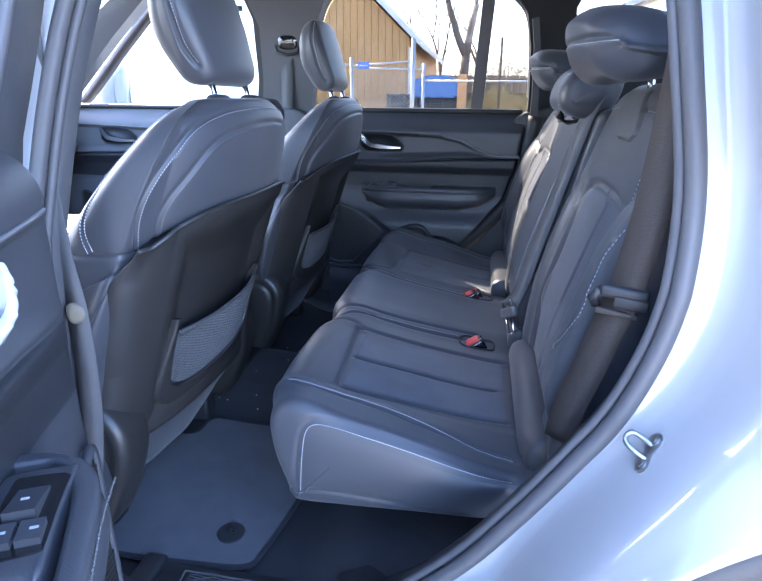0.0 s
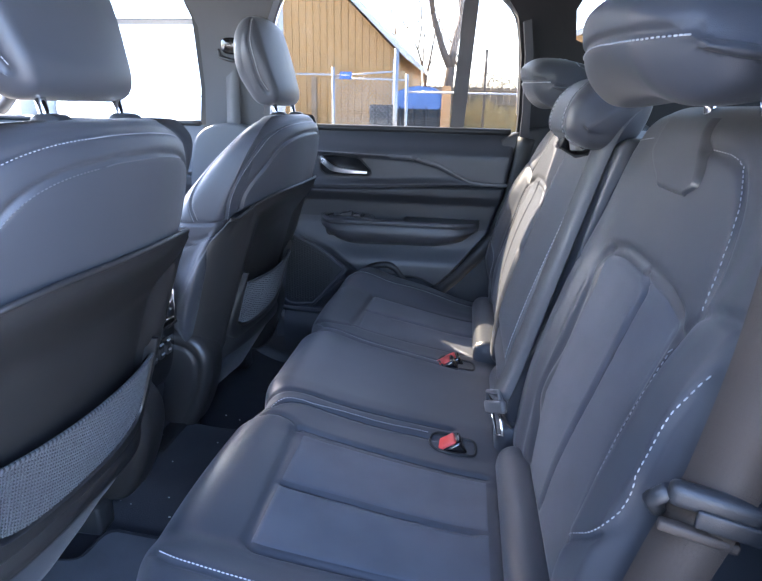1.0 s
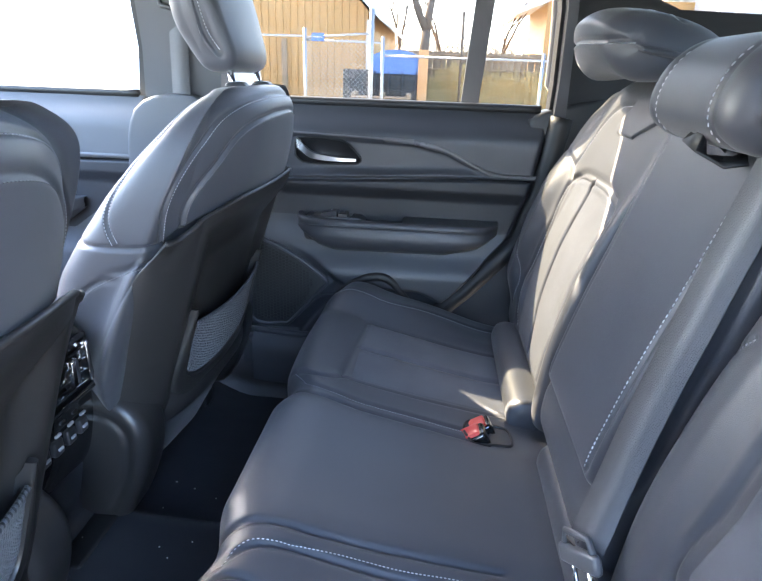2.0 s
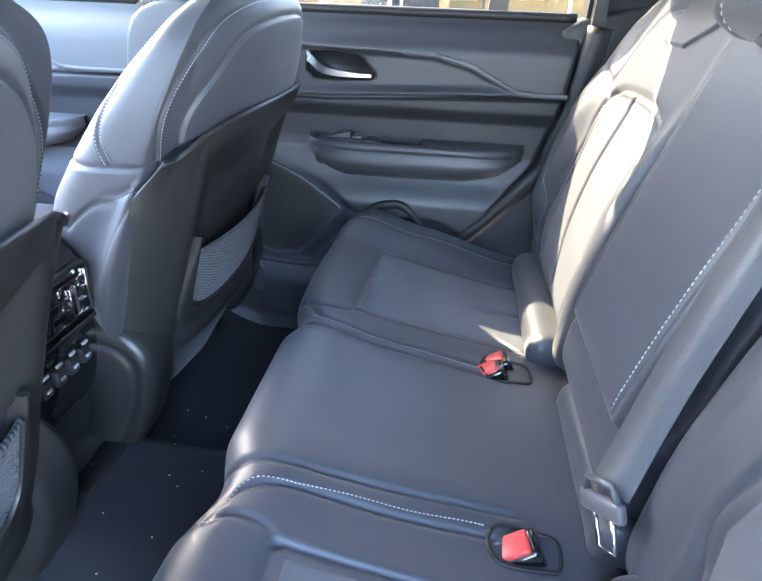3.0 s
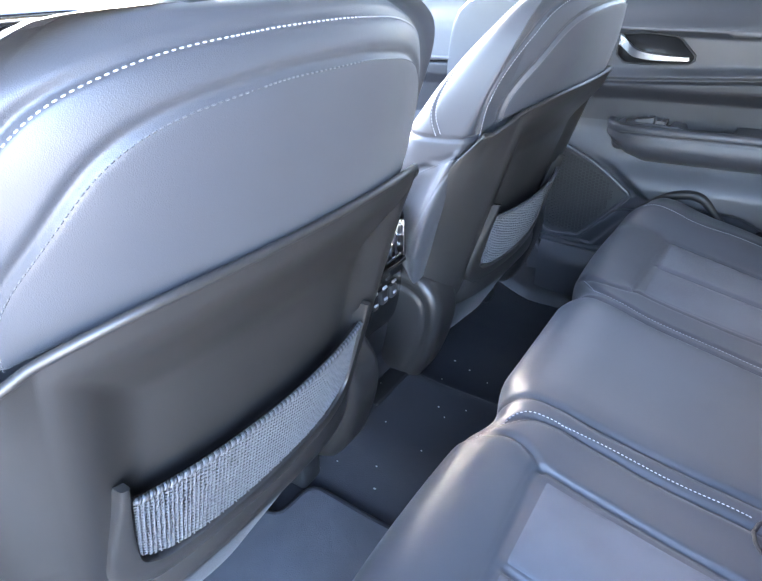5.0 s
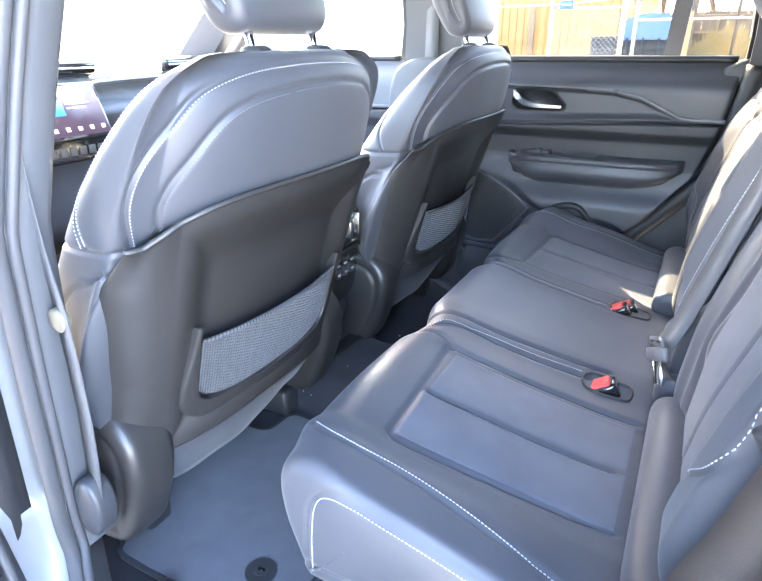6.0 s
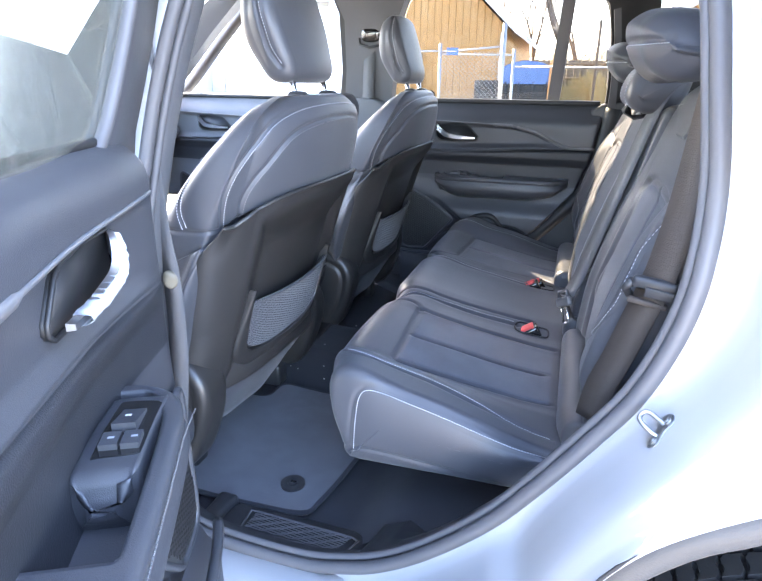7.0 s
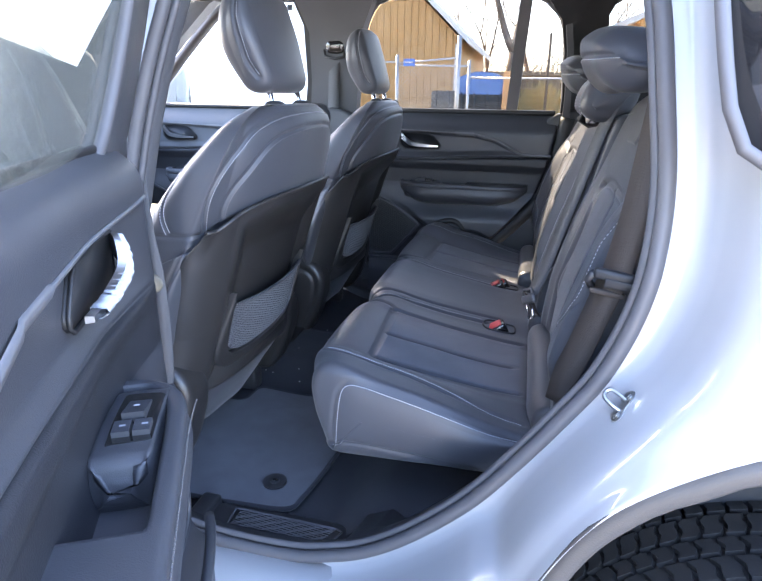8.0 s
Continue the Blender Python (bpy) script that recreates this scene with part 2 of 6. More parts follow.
def tube(pts, r, n=8, closed=False, squash=None):
    """A round bar along pts; squash: (width, height, up) makes it a flat bar."""
    p = [Vector(q) for q in pts]
    m = len(p)
    vs, fs = [], []
    up = Vector((0.13, 0.21, 0.97))
    side0 = None
    for i in range(m):
        t = (p[(i + 1) % m] - p[i - 1]) if closed else (p[min(i + 1, m - 1)] - p[max(i - 1, 0)])
        t.normalize()
        if side0 is None:
            side0 = t.cross(up).normalized()
        side0 = (side0 - t * side0.dot(t)).normalized()
        b = t.cross(side0)
        for k in range(n):
            a = 2 * math.pi * k / n
            rr = r(i / max(m - 1, 1)) if callable(r) else r
            vs.append(p[i] + side0 * (math.cos(a) * rr) + b * (math.sin(a) * rr))
    rows = m if closed else m - 1
    for i in range(rows):
        for k in range(n):
            k2, i2 = (k + 1) % n, (i + 1) % m
            fs.append((i * n + k, i * n + k2, i2 * n + k2, i2 * n + k))
    if not closed:
        fs.append(tuple(range(n)))
        fs.append(tuple(range((m - 1) * n, m * n)))
    return vs, fs


def block(lo, hi, bevel=0.004, seg=2):
    bm = bmesh.new()
    bmesh.ops.create_cube(bm, size=1)
    lo, hi = Vector(lo), Vector(hi)
    for v in bm.verts:
        v.co = Vector([(lo[k] + hi[k]) / 2 + v.co[k] * (hi[k] - lo[k]) for k in range(3)])
    if bevel:
        bmesh.ops.bevel(bm, geom=bm.edges[:], offset=bevel, segments=seg, profile=0.5, affect='EDGES')
    vs = [v.co.copy() for v in bm.verts]
    fs = [[v.index for v in f.verts] for f in bm.faces]
    bm.verts.index_update()
    fs = [[v.index for v in f.verts] for f in bm.faces]
    bm.free()
    return vs, fs


def joined(*parts):
    vs, fs = [], []
    for v, f in parts:
        o = len(vs)
        vs += list(v)
        fs += [tuple(i + o for i in q) for q in f]
    return vs, fs


def moved(vf, m):
    return [m @ Vector(v) for v in vf[0]], vf[1]


def slab(poly, depth, to3, bevel=0.0):
    """A plate with the outline poly; to3(a, b, d) puts it in space, d from 0 to depth."""
    n = len(poly)
    vs = [to3(a, b, 0.0) for a, b in poly] + [to3(a, b, depth) for a, b in poly]
    fs = [tuple(range(n)), tuple(range(2 * n - 1, n - 1, -1))]
    fs += [(i, (i + 1) % n, n + (i + 1) % n, n + i) for i in range(n)]
    return vs, fs


def strap(pts, width, thick, across):
    """A flat band along pts; across: the direction of its width, one for each point or one for all."""
    vs, fs = [], []
    p = [Vector(q) for q in pts]
    for i in range(len(p)):
        t = (p[min(i + 1, len(p) - 1)] - p[max(i - 1, 0)]).normalized()
        a = Vector(across[i] if isinstance(across, list) else across)
        a = (a - t * a.dot(t)).normalized()
        nn = t.cross(a)
        for s, h in ((-1, -1), (1, -1), (1, 1), (-1, 1)):
            vs.append(p[i] + a * (s * width / 2) + nn * (h * thick / 2))
    for i in range(len(p) - 1):
        for k in range(4):
            fs.append((i * 4 + k, i * 4 + (k + 1) % 4, (i + 1) * 4 + (k + 1) % 4, (i + 1) * 4 + k))
    fs += [(0, 1, 2, 3), tuple(range(len(vs) - 4, len(vs)))]
    return vs, fs


def seg_dist(q, line):
    """Distance of the points q (n, 2) from a polyline."""
    best = np.full(len(q), 1e9)
    line = np.array(line, float)
    for a, b in zip(line[:-1], line[1:]):
        d = b - a
        t = np.clip(((q - a) @ d) / (d @ d + 1e-12), 0, 1)
        best = np.minimum(best, np.linalg.norm(q - a - t[:, None] * d, axis=1))
    return best


def groove(ob, lines, axes, facing, depth=0.004, width=0.004):
    """Presses seams into a mesh: lines in the plane of the two axes, on the faces that look towards facing."""
    me = ob.data
    n = len(me.vertices)
    co = np.empty(n * 3)
    me.vertices.foreach_get("co", co)
    co = co.reshape(-1, 3)
    nr = np.array([tuple(v.normal) for v in me.vertices])
    on = nr @ np.array(Vector(facing).normalized()) > 0.12
    q = co[:, list(axes)]
    off = np.zeros(n)
    for line in lines:
        d = seg_dist(q, line)
        off = np.maximum(off, depth * np.exp(-(d / width) ** 2))
    co -= nr * (off * on)[:, None]
    me.vertices.foreach_set("co", co.ravel())
    me.update()


def bvh_of(ob):
    return BVHTree.FromPolygons([v.co[:] for v in ob.data.vertices], [p.vertices[:] for p in ob.data.polygons])


def stitches(obs, lines, axes, facing, parent, pitch=0.0062, size=(0.0044, 0.0016, 0.0011), name="stitching", mat=None):
    """A row of threads lying on the meshes obs along lines (in the plane of two axes), seen from facing."""
    trees = [bvh_of(o) for o in (obs if isinstance(obs, (list, tuple)) else [obs])]
    fv = Vector(facing).normalized()
    third = 3 - axes[0] - axes[1]
    vs, fs = [], []
    for line in lines:
        line = np.array(line, float)
        total = np.sum(np.linalg.norm(np.diff(line, axis=0), axis=1))
        pts = curve_pts(line, max(3, int(total / pitch)))
        hits = []
        for a, b in pts:
            o = Vector((0, 0, 0))
            o[axes[0]], o[axes[1]] = a, b
            # move the start along facing while keeping the two fixed coordinates by solving for the third axis
            start = o.copy()
            start[third] = 3.0 * (1 if fv[third] > 0 else -1)
            ray = Vector((0, 0, 0))
            ray[third] = -1 if fv[third] > 0 else 1
            best = None
            for tr in trees:
                loc, nr, _, dist = tr.ray_cast(start, ray)
                if loc is not None and (best is None or dist < best[2]):
                    best = (loc, nr, dist)
            hits.append(best)
        for i in range(len(hits) - 1):
            h0, h1 = hits[i], hits[i + 1]
            if h0 is None or h1 is None or (h1[0] - h0[0]).length > pitch * 5:
                continue
            t = (h1[0] - h0[0]).normalized()
            nr = h0[1] if h0[1].dot(fv) > 0 else -h0[1]
            s = t.cross(nr).normalized()
            c = h0[0] + nr * (size[2] * 0.35)
            L = max(size[0], (h1[0] - h0[0]).length * 0.7) / 2
            k = len(vs)
            for al, sd, up in ((-1, 0, 0), (-.6, 1, 0), (.6, 1, 0), (1, 0, 0), (.6, -1, 0), (-.6, -1, 0), (-.5, 0, 1), (.5, 0, 1)):
                vs.append(c + t * (al * L) + s * (sd * size[1] / 2) + nr * (up * size[2]))
            fs += [(k, k + 1, k + 6), (k + 1, k + 2, k + 7, k + 6), (k + 2, k + 3, k + 7), (k + 3, k + 4, k + 7), (k + 4, k + 5, k + 6, k + 7), (k + 5, k, k + 6)]
    if not vs:
        return None
    me = bpy.data.meshes.new(name)
    me.from_pydata([tuple(v) for v in vs], [], fs)
    me.materials.append(mat or M_STITCH)
    ob = new(name, me)
    attach(ob, parent)
    return tagged(ob, "white thread seam", kind="stuff")


def on_line(pts, step=.0012):
    pts = np.array(pts, float)
    total = np.sum(np.linalg.norm(np.diff(pts, axis=0), axis=1))
    return curve_pts(pts, max(4, int(total / step)))


def groove3(ob, lines, depth=.004, width=.004):
    """Presses seams into a mesh along lines in space that lie near its surface."""
    tree_ = bvh_of(ob)
    dense = np.concatenate([on_line([tree_.find_nearest(Vector(q))[0] for q in ln]) for ln in lines])
    snap = []
    for q in dense:
        snap.append(tree_.find_nearest(Vector(q))[0])
    kd = KDTree(len(snap))
    for i, q in enumerate(snap):
        kd.insert(q, i)
    kd.balance()
    me = ob.data
    moves = []
    for v in me.vertices:
        d = kd.find(v.co)[2]
        if d < width * 3:
            moves.append((v, v.normal.copy(), depth * math.exp(-(d / width) ** 2)))
    for v, nr, d in moves:
        v.co -= nr * d
    me.update()


def stitches3(ob, lines, parent, side=0.0, pitch=.0048, size=(.0034, .0013, .0010), mat=None, name="stitching"):
    """Threads along lines in space, snapped to the mesh; side moves the row across the line."""
    tr = bvh_of(ob)
    vs, fs = [], []
    for line in lines:
        fine = [tr.find_nearest(Vector(q))[:2] for q in on_line([tr.find_nearest(Vector(q))[0] for q in line], pitch)]
        pos = np.array([tuple(q[0]) for q in fine])
        nor = np.array([tuple(q[1]) for q in fine])
        m = len(pos)
        if m < 6:
            continue

        def soft(arr, k):
            pad = np.concatenate([np.repeat(arr[:1], k, 0), arr, np.repeat(arr[-1:], k, 0)])
            return np.stack([pad[i:i + 2 * k + 1].mean(axis=0) for i in range(m)])
        nor = soft(nor, 6)
        pos = soft(pos, 3)
        tan_ = soft(np.gradient(pos, axis=0), 2)
        for i in range(m - 1):
            t, nr = Vector(tan_[i]).normalized(), Vector(nor[i]).normalized()
            s_ = t.cross(nr).normalized()
            o = Vector(pos[i]) + s_ * side
            loc, _, _, _ = tr.ray_cast(o + nr * .012, -nr)
            if loc is None:
                loc = o
            c = loc + nr * (size[2] * .3)
            k = len(vs)
            for al, sd, up in ((-1, 0, 0), (-.6, 1, 0), (.6, 1, 0), (1, 0, 0), (.6, -1, 0), (-.6, -1, 0), (-.5, 0, 1), (.5, 0, 1)):
                vs.append(c + t * (al * size[0] / 2) + s_ * (sd * size[1] / 2) + nr * (up * size[2]))
            fs += [(k, k + 1, k + 6), (k + 1, k + 2, k + 7, k + 6), (k + 2, k + 3, k + 7), (k + 3, k + 4, k + 7), (k + 4, k + 5, k + 6, k + 7), (k + 5, k, k + 6)]
    me = bpy.data.meshes.new(name)
    me.from_pydata([tuple(v) for v in vs], [], fs)
    me.materials.append(mat or M_STITCH)
    ob2 = new(name, me)
    attach(ob2, parent)
    return tagged(ob2, "thread seam", kind="stuff")


def smooth01(a, b, x):
    t = min(1.0, max(0.0, (x - a) / (b - a)))
    return t * t * (3 - 2 * t)

M_SHEET = material("thin_paper", (0.82, 0.82, 0.80), 0.7, amount=0.15)
_n, _l = M_SHEET.node_tree.nodes, M_SHEET.node_tree.links
_o = next(k for k in _n if k.type == 'OUTPUT_MATERIAL')
_t, _m = _n.new("ShaderNodeBsdfTranslucent"), _n.new("ShaderNodeMixShader")
_t.inputs[0].default_value = (.85, .85, .82, 1)
_m.inputs[0].default_value = .55
_b = _o.inputs[0].links[0].from_socket
_l.new(_b, _m.inputs[1])
_l.new(_t.outputs[0], _m.inputs[2])
_l.new(_m.outputs[0], _o.inputs[0])

# tinted pane with a film of dust
M_DUSTY = glass_material("dusty_glass", (0.56, 0.58, 0.55))
_n, _l = M_DUSTY.node_tree.nodes, M_DUSTY.node_tree.links
for k in _n:
    if k.type == 'FRESNEL':
        k.inputs[0].default_value = 1.12
_o = next(k for k in _n if k.type == 'OUTPUT_MATERIAL')
_d, _m, _z, _r = _n.new("ShaderNodeBsdfDiffuse"), _n.new("ShaderNodeMixShader"), _n.new("ShaderNodeTexNoise"), _n.new("ShaderNodeMapRange")
_d.inputs[0].default_value = (.36, .37, .34, 1)
_z.inputs["Scale"].default_value = 60
_z.inputs["Detail"].default_value = 6
_r.inputs["From Min"].default_value, _r.inputs["From Max"].default_value = .35, .75
_r.inputs["To Min"].default_value, _r.inputs["To Max"].default_value = .08, .30
_l.new(_z.outputs[0], _r.inputs[0])
_l.new(_r.outputs[0], _m.inputs[0])
_l.new(_o.inputs[0].links[0].from_socket, _m.inputs[1])
_l.new(_d.outputs[0], _m.inputs[2])
_l.new(_m.outputs[0], _o.inputs[0])

# ---- the car's shell ----
GROUND = -0.01
# outline of the open rear doorway (x, z), at the rubber seal
DOORWAY = [(-.37, 1.50), (-.395, 1.41), (-.415, 1.33), (-.435, 1.23), (-.455, 1.08), (-.472, .93), (-.486, .76), (-.492, .66), (-.478, .60), (-.44, .562),
           (-.36, .545), (-.25, .545), (-.18, .56), (-.114, .585), (-.04, .635), (.045, .715), (.108, .797), (.167, .885), (.209, .955), (.239, 1.042),
           (.251, 1.127), (.251, 1.21), (.238, 1.307), (.222, 1.405), (.195, 1.51), (.15, 1.585), (.05, 1.615), (-.16, 1.622), (-.28, 1.60), (-.335, 1.57)]
SKIN_TO = [(-.62, 1.50), (-.66, 1.41), (-.69, 1.33), (-.72, 1.23), (-.76, 1.08), (-.78, .93), (-.8, .76), (-.82, .60), (-.74, .42), (-.60, .36),
           (-.40, .35), (-.25, .35), (-.15, .345), (-.05, .345), (.062, .45), (.104, .62), (.152, .752), (.196, .838), (.25, .897), (.345, .958),
           (.50, 1.02), (.60, 1.235), (.60, 1.32), (.60, 1.41), (.60, 1.56), (.5, 1.66), (.05, 1.70), (-.16, 1.705), (-.40, 1.70), (-.55, 1.66)]
car = thing("car", (0.0, 0.0, GROUND), "white sport utility car with its rear door open", "car")
loop = curve_pts(DOORWAY, 180, True)
goal = curve_pts(SKIN_TO, 180, True)
# follow the corners of the two outlines together
def paired(a, b, per=6):
    oa, ob_ = [], []
    m = len(a)
    for s in range(m):
        for t in np.linspace(0, 1, per, endpoint=False):
            for src, dst in ((a, oa), (b, ob_)):
                p0, p1, p2, p3 = (np.array(src[(s + k) % m], float) for k in (-1, 0, 1, 2))
                dst.append(0.5 * (2 * p1 + (p2 - p0) * t + (2 * p0 - 5 * p1 + 4 * p2 - p3) * t * t + (3 * p1 - p0 - 3 * p2 + p3) * t ** 3))
    return np.array(oa), np.array(ob_)
loop, goal = paired(DOORWAY, SKIN_TO)
# the centre pillar stands further forward and deeper in
PIL = np.array([smooth01(-.28, -.38, x) * smooth01(.55, .63, z) for x, z in loop])
loop[:, 0] -= .045 * PIL + .030 * np.array([smooth01(-.28, -.42, x) * smooth01(1.62, 1.50, z) for x, z in loop])
DEEP = .05 * PIL
LN = loop_normals(loop)
RINGS = [(0.002, -.786, 0), (0.004, -.797, 0), (0.010, -.801, 0), (0.034, -.803, 0), (0.046, -.807, 0), (0.056, -.822, 0), (0.062, -.850, 0), (0.068, -.885, 0),
         (0.076, -.914, 0), (0.088, -.935, 0), (0.102, -.946, 0), (0.102, -.955, .3), (0.102, -.966, .65), (0.102, -.973, .93), (.102, -.968, .985), (0.102, -.94, 1.0)]
vs, fs = [], []
n_l = len(loop)
for off, y, f in RINGS:
    for i in range(n_l):
        x, z = loop[i]
        # the jamb is narrow at the dog-leg over the wheel and over the sill
        mult = 1.0
        if x > -.2:
            mult = 1.0 - 0.30 * smooth01(1.12, .93, z) if z > .6 else 0.6
        if z < .72 and x < .05:
            mult = min(mult, 0.55)
        o = min(off, 0.102) * mult
        o = min(o, .80 * np.linalg.norm(goal[i] - loop[i]) * min(off, .102) / .102)
        q = loop[i] + LN[i] * o
        q = q + (goal[i] - q) * f
        yy = y + DEEP[i] * smooth01(-.95, -.86, y)
        if z > 1.1:
            yy += 0.24 * (q[1] - 1.1) * 0.9      # the greenhouse leans in
        vs.append((q[0], yy, q[1]))
for j in range(len(RINGS) - 1):
    for i in range(n_l):
        k = (i + 1) % n_l
        fs.append((j * n_l + i, j * n_l + k, (j + 1) * n_l + k, (j + 1) * n_l + i))
side_panel = solid("side_panel", vs, fs, M_PAINT, car, "glossy white painted door jamb and quarter panel")


def lean_y(z, y):
    return y + 0.216 * max(0.0, z - 1.1)


# the rubber seal round the doorway, two lips
seal_pts = [(p[0] + LN[i][0] * .006, lean_y(p[1], -.803 + DEEP[i]), p[1] + LN[i][1] * .006) for i, p in enumerate(loop)]
solid("door_seal", *tube(seal_pts, 0.0105, 10, True), M_RUBBER, car, "grey rubber seal round the doorway")
seal_in = [(p[0] - LN[i][0] * .004, lean_y(p[1], -.789 + DEEP[i]), p[1] - LN[i][1] * .004) for i, p in enumerate(loop)]
solid("seal_lip", *tube(seal_in, 0.0065, 8, True), M_RUBBER, car)
# inner trim that runs from the seal into the cabin
vs, fs = [], []
for off, y, off_b in ((-.002, -.785, -.002), (-.004, -.772, .0), (.006, -.750, .05), (.030, -.720, .11), (.055, -.68, .16)):
    for i in range(n_l):
        x, z = loop[i]
        k = 1.0 if x > -.1 or z > .7 else 0.4
        front = x < -.3 and z > .62
        low_front = x < -.15 and z < .74 and not front
        o, y_ = (off_b, max(-.785, -.785 + (y + .785) * .35)) if front else (off * .25, -.785 + (y + .785) * .30) if low_front else (off * k, y)
        vs.append((x + LN[i][0] * o, lean_y(z, y_ + DEEP[i]), z + LN[i][1] * o))
for j in range(4):
    for i in range(n_l):
        fs.append((j * n_l + i, j * n_l + (i + 1) % n_l, (j + 1) * n_l + (i + 1) % n_l, (j + 1) * n_l + i))
solid("doorway_trim", vs, fs, M_PLASTIC, car, "black plastic doorway trim")

# grey cover along the centre pillar, one smooth band into the cabin
cov = [i for i in range(n_l) if loop[i][0] < -.3 and loop[i][1] > .61]
jump = max(range(len(cov)), key=lambda k: (cov[k] - cov[k - 1]) % n_l)
cov = cov[jump:] + cov[:jump]
vs, fs = [], []
for o, y in ((.004, -.786), (-.002, -.781), (-.003, -.768), (-.002, -.748), (.004, -.738), (.02, -.732), (.10, -.729)):
    for i in cov:
        x, z = loop[i]
        vs.append((x + LN[i][0] * o, lean_y(z, y + DEEP[i]), z + LN[i][1] * o))
for j in range(6):
    for i in range(len(cov) - 1):
        fs.append((j * len(cov) + i, j * len(cov) + i + 1, (j + 1) * len(cov) + i + 1, (j + 1) * len(cov) + i))
solid("pillar_cover", vs, fs, M_PILLAR, car, "grey plastic cover of the centre pillar")

# striker on the jamb
eye_s = Vector((.09, -1.54, 1.31))
loc, nrm_s, _, _ = bvh_of(side_panel).ray_cast(eye_s, (Vector((.248, -.797, .910)) - eye_s).normalized())
nrm_s = nrm_s if nrm_s.dot(eye_s - loc) > 0 else -nrm_s
up_s = Vector((.45, .45, .77))
up_s = (up_s - nrm_s * up_s.dot(nrm_s)).normalized()
S_M = Matrix.Translation(loc) @ Matrix((up_s.cross(nrm_s), -nrm_s, up_s)).transposed().to_4x4() @ Matrix.Scale(.52, 4)
cap = [(.019 * math.cos(q) * (1.0 if math.sin(q) >= 0 else .9), .026 + .019 * math.sin(q)) for q in np.linspace(0, math.pi, 14)] + [(-.013, .0)] + \
      [(.019 * math.cos(q), -.026 + .019 * math.sin(q)) for q in np.linspace(math.pi, 2 * math.pi, 14)] + [(.013, .0)]
latch = solid("striker", *joined(
    moved(slab(cap, .005, lambda a, b, d: (a, -.003 + d, b)), S_M),
    moved(tube(curve_pts([(.0, -.002, .016), (-.014, -.020, .020), (-.026, -.036, .020), (-.030, -.042, .008), (-.022, -.040, -.006), (-.010, -.024, -.012), (.0, -.002, -.014)], 24), .0055, 10), S_M)),
    M_STEEL, car, "zinc-plated steel door striker", angle=40)
for dz in (-.027, .027):
    solid("bolt", *moved(joined(tube([(.0, -.002, dz), (.0, -.0065, dz)], .0115, 16), tube([(.0, -.0065, dz), (.0, -.009, dz)], .007, 10)), S_M), M_STEEL, latch, angle=40)

# wheel arch cladding and liner
ARCH_OUT = curve_pts([(.06, .44), (.085, .56), (.118, .665), (.158, .765), (.196, .838), (.25, .897), (.30, .930), (.345, .958), (.395, .962), (.45, .95), (.56, .95), (.70, .93), (.80, .85), (.87, .72), (.92, .5)], 60)
vs, fs = [], []
c_w = np.array((.485, .475))
for inward, y in ((0.0, -.955), (-.003, -.970), (.003, -.976), (.019, -.977), (.025, -.972), (.027, -.955), (.026, -.925)):
    for p in ARCH_OUT:
        d = (c_w - p) / np.linalg.norm(c_w - p)
        q = p + d * inward
        vs.append((q[0], y, q[1]))
n_a = len(ARCH_OUT)
for j in range(6):
    for i in range(n_a - 1):
        fs.append((j * n_a + i, j * n_a + i + 1, (j + 1) * n_a + i + 1, (j + 1) * n_a + i))
solid("arch_cladding", vs, fs, M_CLAD, car, "matt grey plastic wheel arch cladding", angle=50)
vs, fs = sheet(lambda u, v: (.53 + .42 * math.cos(math.pi * u), -.84 + .25 * v, .42 + .44 * math.sin(math.pi * u) ** .8 if 0 < u < 1 else .42), 40, 6)
solid("arch_liner", vs, fs, M_RUBBER, car)
# the panel behind the wheel and the rest of the outer skin, closing the car
solid("quarter_panel", *slab([(.60, .95), (.86, .82), (.95, .45), (1.72, .42), (1.80, 1.2), (1.55, 1.28), (.56, 1.27)], .03, lambda a, b, d: (a, -.955 + d, b)), M_PAINT, car)
# tail lamp side glass: the fixed quarter pane in its black frame
q_poly = curve_pts([(.285, 1.262), (.31, 1.248), (.60, 1.25), (1.1, 1.26), (1.2, 1.35), (1.0, 1.56), (.40, 1.585), (.225, 1.56), (.245, 1.42), (.268, 1.30)], 60, True)
solid("quarter_window", *slab([tuple(p) for p in q_poly], .006, lambda a, b, d: (a, lean_y(b, -.958) + d - .004, b)), M_GLOSS, car, "dark tinted quarter window")
solid("quarter_window_seal", *tube([(p[0], lean_y(p[1], -.962), p[1]) for p in q_poly], .007, 8, True), M_RUBBER, car)

# rocker under the sill
rk = [(-.80, .55), (-.86, .535), (-.915, .50), (-.945, .44), (-.955, .36), (-.93, .29), (-.82, .28), (-.785, .30), (-.785, .515)]
vs, fs = [], []
for x in (-.95, -.7, -.5, -.3, -.1, .02):
    for y, z in rk:
        vs.append((x, y + (.02 if x > 0 else 0), z - (.012 if z > .5 else 0)))
for j in range(5):
    for i in range(len(rk)):
        k = (i + 1) % len(rk)
        fs.append((j * len(rk) + i, j * len(rk) + k, (j + 1) * len(rk) + k, (j + 1) * len(rk) + i))
solid("rocker", vs, fs, M_PAINT, car)

